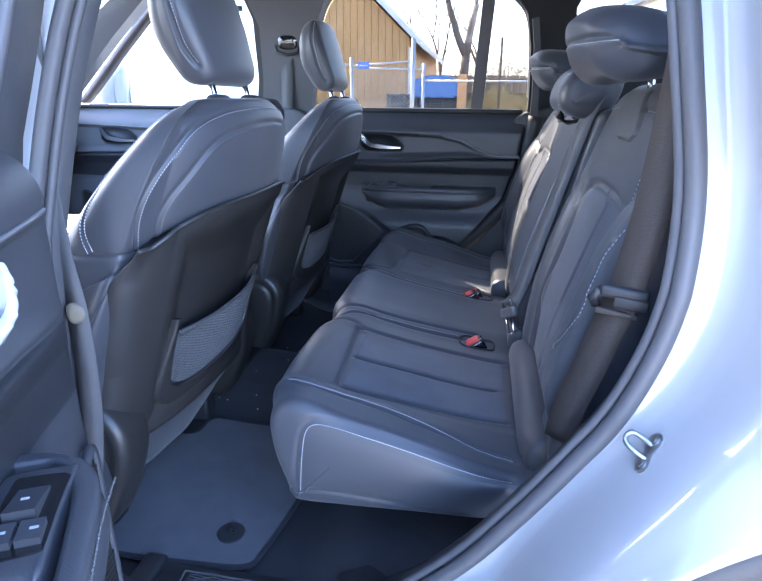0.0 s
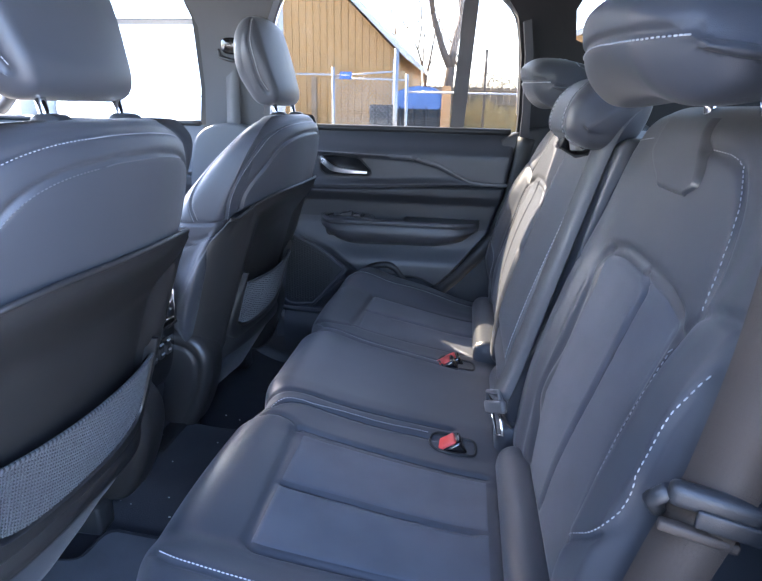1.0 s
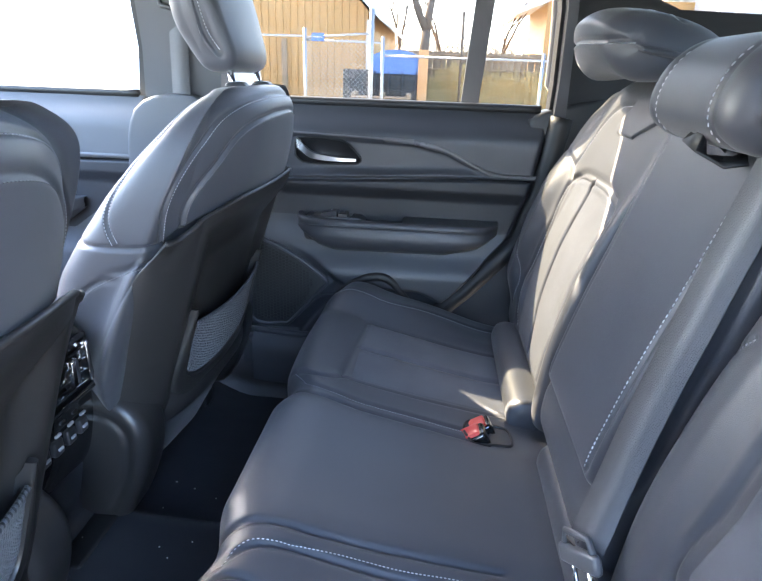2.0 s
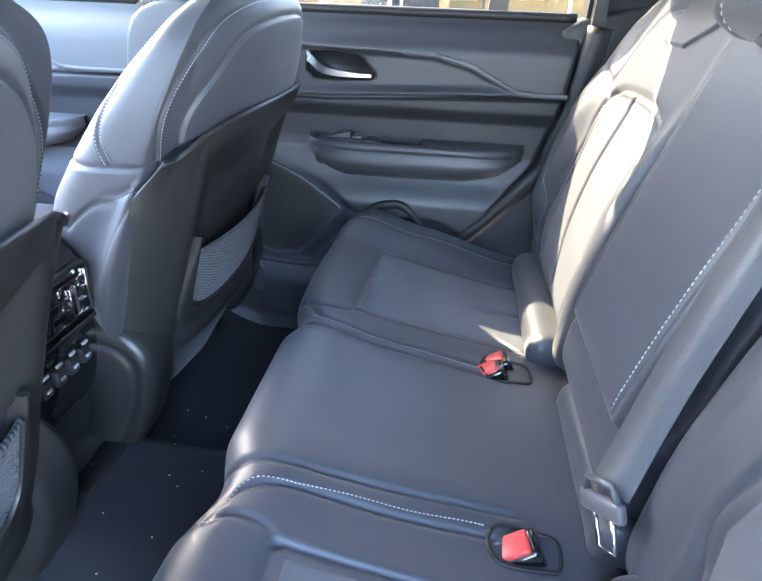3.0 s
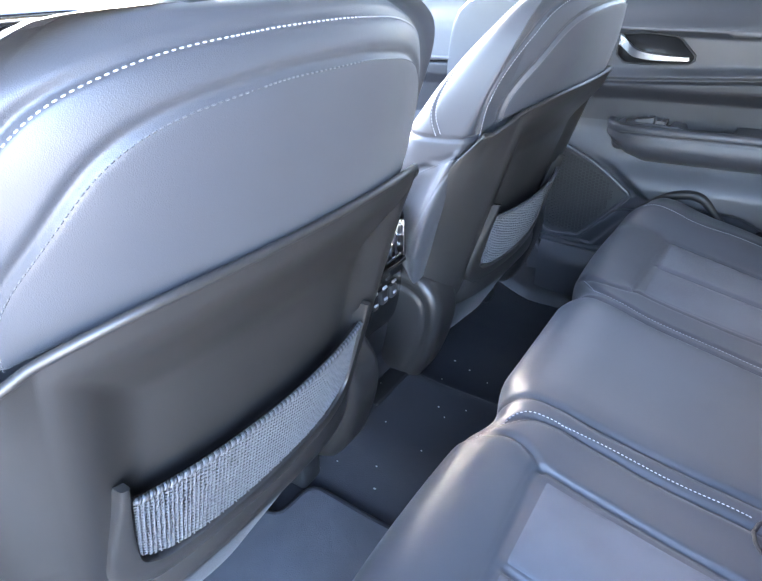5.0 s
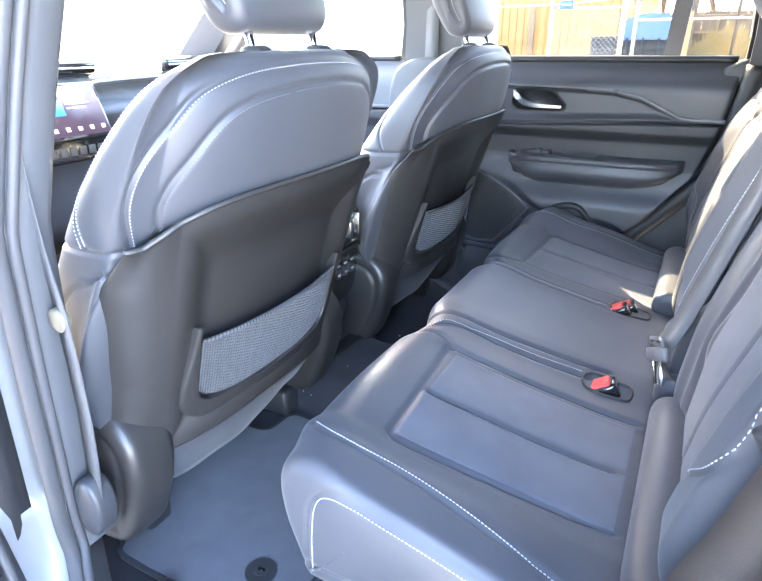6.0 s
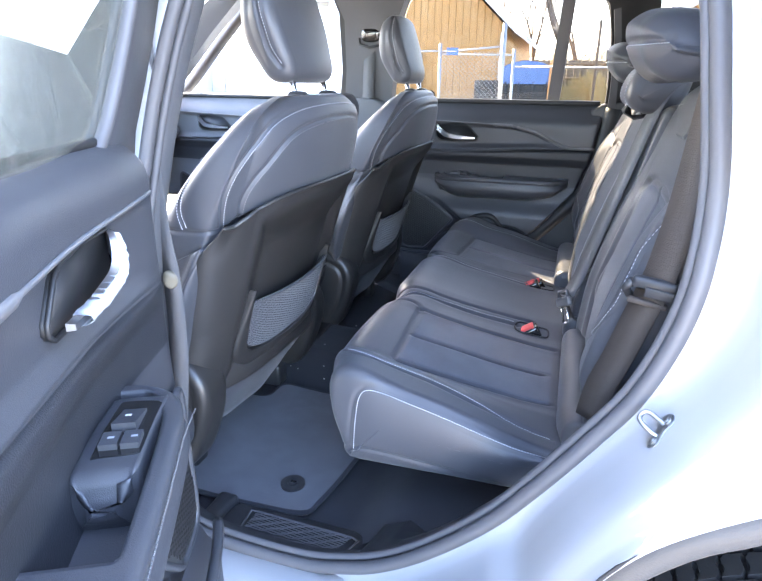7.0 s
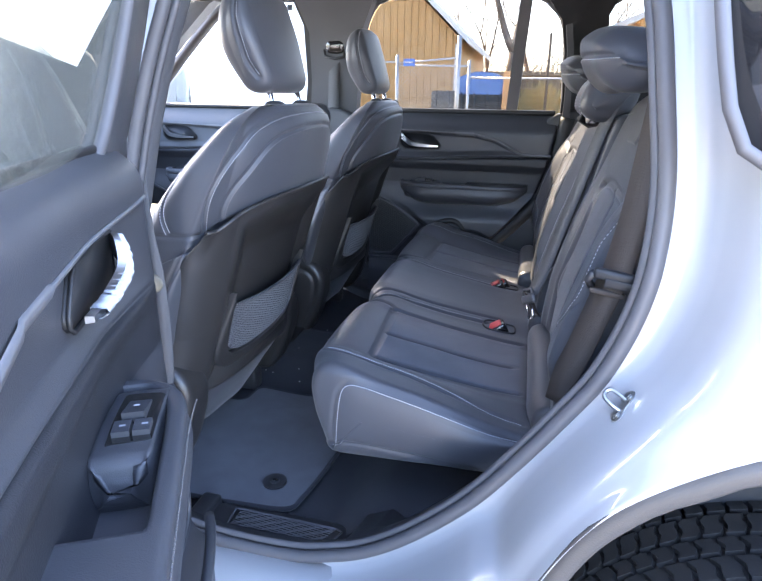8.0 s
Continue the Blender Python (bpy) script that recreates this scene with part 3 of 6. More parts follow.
# roof and headliner
solid("roof_panel", *sheet(lambda u, v: (-1.02 + 2.75 * u, -.80 + 1.60 * v, 1.70 + .085 * math.sin(math.pi * v) ** .6 + .035 * math.sin(math.pi * u)), 24, 18), M_PAINT, car)
solid("headliner", *sheet(lambda u, v: (-1.0 + 2.6 * u, -.73 + 1.48 * v, 1.655 + .045 * math.sin(math.pi * v) ** .5), 24, 18), M_HEADLINER, car, "black fabric headliner")
# hood, bulkhead and far outer skin close the car below the windows
solid("hood", *sheet(lambda u, v: (-3.15 + 1.1 * u, -.85 + 1.7 * v, 1.02 + .14 * u + .05 * math.sin(math.pi * v)), 12, 12), M_PAINT, car)
solid("bulkhead", *block((-2.06, -.80, .30), (-2.02, .80, 1.14), .004), M_PLASTIC, car)
solid("far_skin", *block((-3.1, .93, .32), (1.75, .97, 1.205), .01), M_PAINT, car)
solid("near_front_skin", *block((-3.1, -.965, .32), (-.80, -.935, 1.215), .01), M_PAINT, car)
solid("tailgate", *joined(block((1.60, -.85, .42), (1.68, .85, 1.17), .02), block((1.36, -.86, 1.60), (1.50, .86, 1.72), .02),
                          block((1.45, -.86, 1.1), (1.60, -.70, 1.70), .02), block((1.45, .70, 1.1), (1.60, .86, 1.70), .02)), M_PLASTIC, car)
rear_glass = solid("rear_glass", *slab([(-.70, 1.16), (.70, 1.16), (.66, 1.62), (-.66, 1.62)], .005, lambda a, b, d: (1.62 - .28 * (b - 1.16) + d, a, b)), M_TINT, car)
rear_glass.visible_shadow = False

# floor of the cabin: two wells and the tunnel between them
def floor_z(x, y):
    hump = smooth01(.20, .09, abs(y)) * .085
    rise = smooth01(-.24, -.10, x) * .07
    toe = smooth01(-.45, -.75, x) * .02
    return .478 + hump + rise + toe


solid("floor_carpet", *sheet(lambda u, v: (-2.0 + 2.22 * u, -.70 + 1.42 * v, floor_z(-2.0 + 2.22 * u, -.70 + 1.42 * v) + .0015 * noise.noise((u * 60, v * 60, 3))), 120, 90), M_CARPET, car, "dark blue-black loop carpet")
solid("cargo_floor", *block((.20, -.72, .70), (1.60, .74, .74), .01), M_CARPET, car)
solid("cargo_side", *block((.50, -.80, .70), (1.60, -.74, 1.24), .02), M_PLASTIC, car)
solid("cargo_side", *block((.50, .76, .70), (1.60, .82, 1.24), .02), M_PLASTIC, car)

# sill plate with its ribbed scuff insert
sill = thing("sill_plate", (-.30, -.74, .50), "black plastic sill plate with ribbed scuff insert", "sill plate")
vs, fs = [], []
prof = [(-.655, .490), (-.672, .500), (-.69, .506), (-.752, .512), (-.772, .520), (-.785, .535), (-.80, .53)]
xs = np.linspace(-.455, .05, 26)
for x in xs:
    up = .10 * max(0.0, (x + .12) / .17) ** 1.6
    for y, z in prof:
        vs.append((x, y, z + up))
m_p = len(prof)
for j in range(len(xs) - 1):
    for i in range(m_p - 1):
        fs.append((j * m_p + i, j * m_p + i + 1, (j + 1) * m_p + i + 1, (j + 1) * m_p + i))
solid("cover", vs, fs, M_PLASTIC, sill)
solid("end_cover", *joined(block((-.50, -.79, .47), (-.458, -.66, .516), .008)), M_PLASTIC, sill)
solid("insert_frame", *tube([(a, b, .513) for a, b in [(-.412, -.692), (-.405, -.69), (-.20, -.694), (-.186, -.70), (-.20, -.736), (-.39, -.742), (-.408, -.738)]], .0022, 6, True), M_RUBBER, sill)
for r_i in range(9):
    yy = -.697 - r_i * .0048
    pts = [(x, yy + .0012 * math.sin(x * 190 + r_i * 1.6), .5125 + (-.69 - yy) * .10) for x in np.linspace(-.40, -.20 - .002 * r_i, 40)]
    solid("rib", *tube(pts, .0013, 4), M_RUBBER, sill)

# ---- far side of the cabin: pillars, roof rail, windows ----
def far(a, b, d=0.0):
    """A point on the leaning far window plane: x, height, and d outwards."""
    return (a, .868 - .27 * max(0.0, b - 1.235) + d, b)


def far_trim(name, poly, depth, mat, d0=-.06, label="", n=0):
    p = [tuple(q) for q in (curve_pts(poly, n, True) if n else poly)]
    return solid(name, *slab(p, depth, lambda a, b, d: far(a, b, d0 + d)), mat, car, label, angle=35)


# one inner frame with openings, built as bands round each window
def band(name, outline, grow, mat, d0, d1, label=""):
    p = np.array(outline, float)
    nr = loop_normals(p)
    o = p + nr * grow
    n = len(p)
    vs = [far(a, b, d1) for a, b in p] + [far(a, b, d0) for a, b in p + nr * .006] + [far(a, b, d0) for a, b in o] + [far(a, b, d1 + .02) for a, b in o]
    fs = []
    for j in range(3):
        for i in range(n):
            k = (i + 1) % n
            fs.append((j * n + i, j * n + k, (j + 1) * n + k, (j + 1) * n + i))
    return solid(name, vs, fs, mat, car, label)


W_REAR = curve_pts([(-.598, 1.215), (-.57, 1.40), (-.545, 1.53), (-.50, 1.61), (-.44, 1.632), (-.2, 1.635), (.06, 1.625), (.12, 1.60), (.165, 1.55), (.185, 1.45), (.196, 1.30), (.196, 1.215)], 90, True)
W_FRONT = curve_pts([(-1.62, 1.215), (-1.55, 1.26), (-1.30, 1.47), (-1.12, 1.605), (-1.0, 1.635), (-.83, 1.632), (-.775, 1.60), (-.757, 1.52), (-.77, 1.35), (-.79, 1.215)], 80, True)
W_QTR = curve_pts([(.325, 1.50), (.32, 1.56), (.345, 1.605), (.45, 1.62), (.9, 1.60), (1.05, 1.52), (1.0, 1.45), (.5, 1.46)], 60, True)
band("window_surround_rear", W_REAR, .03, M_RUBBER, -.035, -.01, "black rubber window surround")
band("window_surround_front", W_FRONT, .03, M_RUBBER, -.035, -.01)
band("quarter_window_surround", W_QTR, .025, M_RUBBER, -.05, -.01)
far_trim("pillar_trim", [(-.79, 1.19), (-.598, 1.19), (-.566, 1.40), (-.545, 1.53), (-.50, 1.62), (-.46, 1.70), (-.84, 1.70), (-.80, 1.63), (-.757, 1.52), (-.768, 1.35)], .05, M_PILLAR, -.085, "dark grey pillar trim")
# unseen skin, added to stop sun leaking past the pane edge
far_trim("outer_pillar", [(-.84, 1.19), (-.602, 1.19), (-.574, 1.40), (-.549, 1.53), (-.505, 1.613), (-.44, 1.636), (-.40, 1.70), (-.86, 1.70), (-.83, 1.63), (-.80, 1.55), (-.81, 1.35)], .012, M_PLASTIC, -.022)
far_trim("roof_rail", [(-1.10, 1.632), (1.4, 1.622), (1.4, 1.72), (-1.10, 1.72)], .06, M_HEADLINER, -.08)
far_trim("pillar_trim", [(.196, 1.19), (.196, 1.30), (.186, 1.45), (.166, 1.55), (.11, 1.62), (.08, 1.70), (.36, 1.70), (.335, 1.60), (.315, 1.56), (.325, 1.49), (.42, 1.455), (.46, 1.19)], .05, M_HEADLINER, -.115, "black rear pillar trim")
far_trim("pillar_lip", [(.204, 1.20), (.204, 1.30), (.194, 1.45), (.18, 1.53), (.20, 1.535), (.215, 1.45), (.226, 1.30), (.232, 1.20)], .03, M_PANEL, -.145)
far_trim("pillar_trim", [(.46, 1.20), (.42, 1.455), (1.0, 1.44), (1.4, 1.40), (1.4, 1.20)], .05, M_HEADLINER, -.10)
far_trim("pillar_trim", [(-1.66, 1.20), (-1.56, 1.27), (-1.30, 1.48), (-1.12, 1.615), (-1.02, 1.66), (-1.12, 1.69), (-1.40, 1.52), (-1.78, 1.24)], .06, M_PLASTIC, -.15, "grey windscreen pillar trim")
far_trim("window_divider", [(-.006, 1.20), (.036, 1.20), (.064, 1.645), (.022, 1.645)], .03, M_RUBBER, -.03, "black window divider bar")
for w, mat, nm in ((W_REAR, M_TINT, "rear_side_glass"), (W_FRONT, M_GLASS, "front_side_glass"), (W_QTR, M_TINT, "far_quarter_glass")):
    g = solid(nm, *slab([tuple(q) for q in w], .004, lambda a, b, d: far(a, b, d)), mat, car, smooth=False)
# lower side trim beside the bench, towards the wheel houses
for s_ in (-1, 1):
    if s_ > 0:
        solid("bench_side_trim", *padded([(-.10, .60), (.02, .80), (.13, .95), (.17, 1.10), (.18, 1.24), (.60, 1.24), (.60, .60)], .735, .80, .012, 70, 4, 4), M_PLASTIC, car, "black plastic trim beside the bench")
    else:
        solid("bench_side_trim", *padded([(.16, .66), (.22, .80), (.29, .95), (.33, 1.10), (.34, 1.24), (.60, 1.24), (.60, .66)], -.74, -.66, .012, 70, 4, 4), M_PLASTIC, car)
solid("pillar_foot", *padded([(-.86, .50), (-.84, .9), (-.80, 1.21), (-.59, 1.21), (-.61, .9), (-.60, .50)], .735, .80, .012, 60, 4, 4), M_PILLAR, car)
# front: windscreen, near A-pillar
ws = solid("windscreen", *sheet(lambda u, v: (-2.10 + 1.08 * v - .08 * math.sin(math.pi * u), -.72 + 1.46 * u, 1.20 + .46 * v), 16, 12), M_GLASS, car)
ws.visible_shadow = False
# header made deeper than needed, to block sun from the near cushion
solid("windscreen_header", *block((-1.24, -.74, 1.625), (-.95, .76, 1.70), .02), M_HEADLINER, car)
solid("near_pillar", *slab([(-1.66, 1.20), (-1.56, 1.27), (-1.30, 1.48), (-1.12, 1.615), (-1.02, 1.66), (-1.12, 1.72), (-1.45, 1.52), (-1.82, 1.24)], .06, lambda a, b, d: (a, -.87 + .27 * (b - 1.235) + d, b)), M_PANEL, car)
# the pillar between the two near doors, and the trim on its inside
solid("near_pillar", *slab([(-.86, .55), (-.60, .55), (-.585, .75), (-.555, 1.05), (-.535, 1.22), (-.50, 1.40), (-.47, 1.50), (-.44, 1.64), (-.70, 1.64), (-.74, 1.40), (-.78, 1.22), (-.80, 1.0)], .028,
                           lambda a, b, d: (a - .010, lean_y(b, -.80) + d, b)), M_PLASTIC, car, "dark plastic pillar trim")
near_win = solid("near_front_glass", *slab([(-1.60, 1.22), (-1.30, 1.47), (-1.10, 1.62), (-.72, 1.62), (-.78, 1.22)], .004, lambda a, b, d: (a, -.87 + .27 * (b - 1.235) + d, b)), M_GLASS, car)
near_win.visible_shadow = False

# rear wheel
wheel = solid("wheel", *joined(tube([(.53, -.90, .38), (.53, -.76, .38)], .225, 48), tube([(.53, -.935, .38), (.53, -.90, .38)], .06, 24)), M_ACCENT, car, "grey alloy wheel with a black tyre", angle=40)
R_T, W0, W1 = .390, -.958, -.718
prof = curve_pts([(W0 + .02, .225), (W0 + .003, .27), (W0, .32), (W0 + .012, .352), (W0 + .035, .374), (W0 + .08, .3805), ((W0 + W1) / 2, .382), (W1 - .08, .3805), (W1 - .035, .374), (W1 - .012, .352), (W1, .32), (W1 - .02, .225)], 40)
vs, fs = sheet(lambda u, v: (.53 + prof[min(39, round(v * 39))][1] * math.cos(2 * math.pi * u), prof[min(39, round(v * 39))][0], .38 + prof[min(39, round(v * 39))][1] * math.sin(2 * math.pi * u)), 120, 40, True)
tyre = solid("tyre", vs, fs, M_TYRE, wheel)
tv, tf = [], []
ribs = [(W0 + .014, W0 + .058), (W0 + .067, W0 + .103), (W0 + .111, W0 + .137), (W0 + .145, W0 + .181), (W0 + .190, W0 + .226)]
N_P = 84
for ri, (a0, a1) in enumerate(ribs):
    for k in range(N_P):
        ph = (k + (0.5 if ri % 2 else 0)) / N_P
        s0, s1 = 2 * math.pi * (ph + .06 / N_P), 2 * math.pi * (ph + .92 / N_P)
        sk = (0.30 if ri < 2 else -.30 if ri > 2 else 0.12) / N_P * 2 * math.pi
        cells = 5
        o = len(tv)
        for c in range(cells + 1):
            w = c / cells
            y = a0 + (a1 - a0) * w
            bend = sk * (w - .5) + .10 / N_P * 2 * math.pi * math.sin(w * math.pi * 2 + ri)
            drop = .010 * smooth01(.06, 0.0, min(y - W0, W1 - y))
            for ang, rr in ((s0 + bend, .377 - drop), (s0 + bend + .004, R_T - drop), (s1 + bend - .004, R_T - drop), (s1 + bend, .377 - drop)):
                tv.append((.53 + rr * math.cos(ang), y, .38 + rr * math.sin(ang)))
        for c in range(cells):
            for q in range(3):
                tf.append((o + c * 4 + q, o + c * 4 + q + 1, o + c * 4 + q + 5, o + c * 4 + q + 4))
        tf += [(o, o + 1, o + 2, o + 3), tuple(o + cells * 4 + q for q in range(4))]
tr = solid("tread", tv, tf, M_TYRE, wheel, "worn-in tread blocks", smooth=False)
tagged(tr, kind="stuff")

# far doorway: sill cover and the seal that comes down behind the front seat
far_sill = thing("sill_plate", (-.30, .72, .50), "black plastic sill plate of the closed far door", "sill plate")
vs, fs = [], []
xs = np.linspace(-.62, .05, 26)
prof = [(.640, .486), (.652, .506), (.664, .518), (.700, .524), (.722, .536), (.735, .560)]
for x in xs:
    up = .10 * max(0.0, (x + .12) / .17) ** 1.6 + .05 * max(0.0, (-.50 - x) / .12) ** 1.5
    for y, z in prof:
        vs.append((x, y, z + up))
for j in range(len(xs) - 1):
    for i in range(5):
        fs.append((j * 6 + i, j * 6 + i + 1, (j + 1) * 6 + i + 1, (j + 1) * 6 + i))
solid("cover", vs, fs, M_PLASTIC, far_sill)
seal_far = curve_pts([(-.535, .712, .86), (-.545, .712, .74), (-.535, .712, .655), (-.50, .712, .60), (-.45, .712, .566), (-.36, .714, .552), (-.20, .716, .560), (-.05, .716, .62)], 50)
solid("door_seal", *tube(seal_far, .010, 8), M_RUBBER, far_sill, "grey rubber seal of the far doorway")

# ---- front seats ----
def ramp(table, z):
    zs = [r[0] for r in table]
    return [float(np.interp(z, zs, [r[k] for r in table])) for k in range(1, len(table[0]))]


BACK = [(.66, -.70, -.495, .250), (.72, -.70, -.483, .262), (.80, -.695, -.462, .272), (.90, -.690, -.432, .279), (1.00, -.655, -.400, .280), (1.07, -.605, -.376, .279),
        (1.13, -.558, -.355, .275), (1.18, -.511, -.342, .268), (1.22, -.468, -.336, .257), (1.25, -.437, -.335, .240), (1.267, -.418, -.340, .216), (1.277, -.404, -.352, .184)]
zz = np.linspace(.66, 1.277, 230)
_t = np.array([ramp(BACK, z) for z in zz])
for _ in range(36):
    _t[1:-1] = (_t[:-2] + 2 * _t[1:-1] + _t[2:]) / 4
SEAT_C = -.385


def back_row(z):
    return [float(np.interp(z, zz, _t[:, k])) for k in range(3)]


def back_ring(z, a, grow=0.0):
    """A point of the seat back at height z; a runs from 0 (middle of the front) round to the rear at pi."""
    xf, xr, w = back_row(z)
    xf, xr, w = xf - grow, xr + grow, w + grow
    xc, hd = (xf + xr) / 2, (xr - xf) / 2
    ca, sa = -math.cos(a), math.sin(a)
    e = 2 / 3.2 if ca > 0 else 2 / 4.4
    x = xc + hd * math.copysign(abs(ca) ** e, ca)
    y = w * math.copysign(abs(sa) ** e, sa)
    # the rear face is a broad bow, so pull its outer parts forwards
    if ca > 0:
        x -= .062 * (abs(y) / w) ** 2.6 * min(1, ca * 1.6)
    return x, SEAT_C + y, z


FRONT_EDGE = [(.60, -.50), (.738, -.545), (.78, -.560), (.82, -.572), (.85, -.574), (.90, -.552), (.94, -.532), (.98, -.510), (1.02, -.486), (1.045, -.462), (1.062, -.445), (1.085, -.42), (1.12, -.40)]
CREASE = .224


def rear_x(z, d, grow=0.0):
    """x of the rear face of the seat back at height z, d from its middle."""
    xf, xr, w = back_row(z)
    xf, xr, w = xf - grow, xr + grow, w + grow
    q = min(.999, d / w)
    sa = q ** 2.2
    ca = math.sqrt(1 - sa * sa)
    return (xf + xr) / 2 + (xr - xf) / 2 * ca ** (2 / 4.4) - .062 * q ** 2.6 * min(1, ca * 1.6)


def shell_plan(z, e, grow=0.0):
    """Plan of the hard shell at height z: e runs from 0 (front edge of the flank) over .22 (crease) to .5 (middle); gives x and d."""
    xe = float(np.interp(z, [r[0] for r in FRONT_EDGE], [r[1] for r in FRONT_EDGE])) - grow * .3
    w = back_row(z)[2] + grow
    xc = rear_x(z, CREASE, grow)
    if e < .22:
        t = e / .22
        k = 1 - (1 - t) ** 1.25
        bulge = .016 * math.sin(math.pi * t) ** .8 * min(1, max(0, xc - xe) / .09)
        return xe + (xc - xe) * t + bulge * .6, w + (CREASE - w) * k ** 1.3 + bulge * .8
    d = CREASE * (1 - (e - .22) / .28)
    return rear_x(z, d, grow), d


front_seat = thing("bucket_seat", (-.85, SEAT_C, .50), "dark grey leatherette front seat with black plastic back shell", "car seat", "front seats")
vs, fs = [], []
NA = 420
levels = list(zz)
for z in levels:
    for i in range(NA):
        x, y, z_ = back_ring(z, 2 * math.pi * i / NA)
        # hollow behind the hard shell
        d = abs(y - SEAT_C)
        under = smooth01(1.066 + .050 * max(0, 1 - (d / .26) ** 4.5), 1.050 + .044 * max(0, 1 - (d / .26) ** 4.5), z)
        if x > -.56:
            x -= .036 * smooth01(.262, .205, d) * under
        xe = float(np.interp(z, [r[0] for r in FRONT_EDGE], [r[1] for r in FRONT_EDGE]))
        if under > 0 and x > xe - .03:
            w_ = back_row(z)[2]
            xc = rear_x(z, CREASE)
            lim = w_ + .002 - .024 * smooth01(xe - .03, xe + .006, x) + (CREASE - .008 - w_) * min(1, max(0, x - xe) / max(.01, xc - xe))
            if d > lim:
                y += math.copysign((lim - d) * under, y - SEAT_C)
        vs.append((x, y, z_))
# rounded top
for q, dz in ((.90, .003), (.72, .005), (.45, .006), (.12, .007)):
    xf, xr, w = back_row(1.277)
    for i in range(NA):
        x, y, z = back_ring(1.277, 2 * math.pi * i / NA)
        vs.append(((xf + xr) / 2 + (x - (xf + xr) / 2) * q, SEAT_C + (y - SEAT_C) * (.5 + .5 * q), 1.277 + dz))
rows_n = len(levels) + 4
for j in range(rows_n - 1):
    for i in range(NA):
        k = (i + 1) % NA
        fs.append((j * NA + i, j * NA + k, (j + 1) * NA + k, (j + 1) * NA + i))
fs.append(tuple(range((rows_n - 1) * NA, rows_n * NA)))
backrest = solid("backrest", vs, fs, M_LEATHER, front_seat)
# seams on the flanks (x, z) and across the rear (y, z)
def ring_line(pts, s, n=60):
    """A smooth line on the seat back through rough points x, y, z (y from the seat's middle); y of .3 means anywhere on the flank."""
    out = []
    for x, y, z in curve_pts(pts, n):
        xf, xr, w_ = back_row(z)
        xc = (xf + xr) / 2
        want = math.atan2(min(y, .275), x - xc)
        lo, hi = .2, math.pi
        for _ in range(30):
            mid = (lo + hi) / 2
            q = back_ring(z, mid)
            if math.atan2(q[1] - SEAT_C, q[0] - xc) > want:
                lo = mid
            else:
                hi = mid
        q = back_ring(z, lo)
        out.append((q[0], SEAT_C + s * (q[1] - SEAT_C), z))
    return out


def both(pts):
    return [ring_line(pts, s) for s in (-1, 1)]


def across(pts):
    h = ring_line(pts, -1)
    return [h + [(x, 2 * SEAT_C - y, z) for x, y, z in reversed(h)]]


OUT_SEAM = both([(-.516, .30, 1.062), (-.530, .30, 1.10), (-.520, .30, 1.14), (-.490, .30, 1.185), (-.452, .275, 1.222), (-.425, .235, 1.252), (-.410, .190, 1.268)])
SEAM_A = across([(-.458, .27, 1.062), (-.446, .275, 1.105), (-.433, .27, 1.137), (-.415, .255, 1.174), (-.398, .226, 1.208), (-.379, .187, 1.243), (-.360, .129, 1.263), (-.347, .060, 1.270)])
SEAM_B = across([(-.437, .24, 1.066), (-.429, .236, 1.106), (-.412, .226, 1.139), (-.387, .205, 1.174), (-.364, .167, 1.214), (-.348, .124, 1.233), (-.337, .045, 1.243)])
SEAM_H = both([(-.62, .30, 1.060), (-.54, .30, 1.058), (-.483, .30, 1.060), (-.452, .27, 1.062)])
SEAM_L = both([(-.60, .30, .965), (-.562, .30, .997), (-.513, .30, 1.022), (-.478, .29, 1.035)])
stitches3(backrest, OUT_SEAM, front_seat, .0046, size=(.0036, .0013, .0010))
stitches3(backrest, OUT_SEAM, front_seat, -.0046, size=(.0036, .0013, .0010))
stitches3(backrest, SEAM_A, front_seat, .0048, size=(.0032, .0012, .0008))
stitches3(backrest, SEAM_B, front_seat, .0055, size=(.0034, .0012, .0008), mat=M_ACCENT)
stitches3(backrest, SEAM_L, front_seat, .004, mat=M_ACCENT)
groove3(backrest, OUT_SEAM + SEAM_A + SEAM_H + SEAM_L, .0046, .0036)
groove3(backrest, SEAM_B, .0046, .0036)

# the hard shell on the back
NS = 190


def shell_pt(u, v):
    z = .738 + (1.072 - .738) * v
    e = u if u < .5 else 1 - u
    side = -1 if u < .5 else 1
    _, d = shell_plan(z, e)
    t = d / .26
    bow = .050 * (1 - min(1, t) ** 4.5) * smooth01(.45, 1.0, v)
    low = (-.012 - .030 * min(1, t) ** 2) * smooth01(.35, 0.0, v)
    x, d = shell_plan(z + bow + low, e, .009 - .005 * smooth01(.75, 1, v) * smooth01(.18, .08, e))
    # scooped field of the net pocket
    f = min(CREASE - d, (z + bow - .742), 1.058 - z)
    x -= .036 * smooth01(.002, .078, f)
    return x, SEAT_C + side * d, z + bow + low


vs, fs = sheet(shell_pt, NS, 100)
shell = solid("back_shell", vs, fs, M_SHELL, front_seat, "satin black plastic seat back shell")
mod = shell.modifiers.new("thickness", 'SOLIDIFY')
mod.thickness, mod.offset = .006, -1
rim_top = [shell_pt(u, 1.0) for u in np.linspace(0.0, 1.0, 80)]
solid("shell_rim", *tube([(x - .0025, y, z - .001) for x, y, z in rim_top], .0042, 8), M_SHELL, shell)
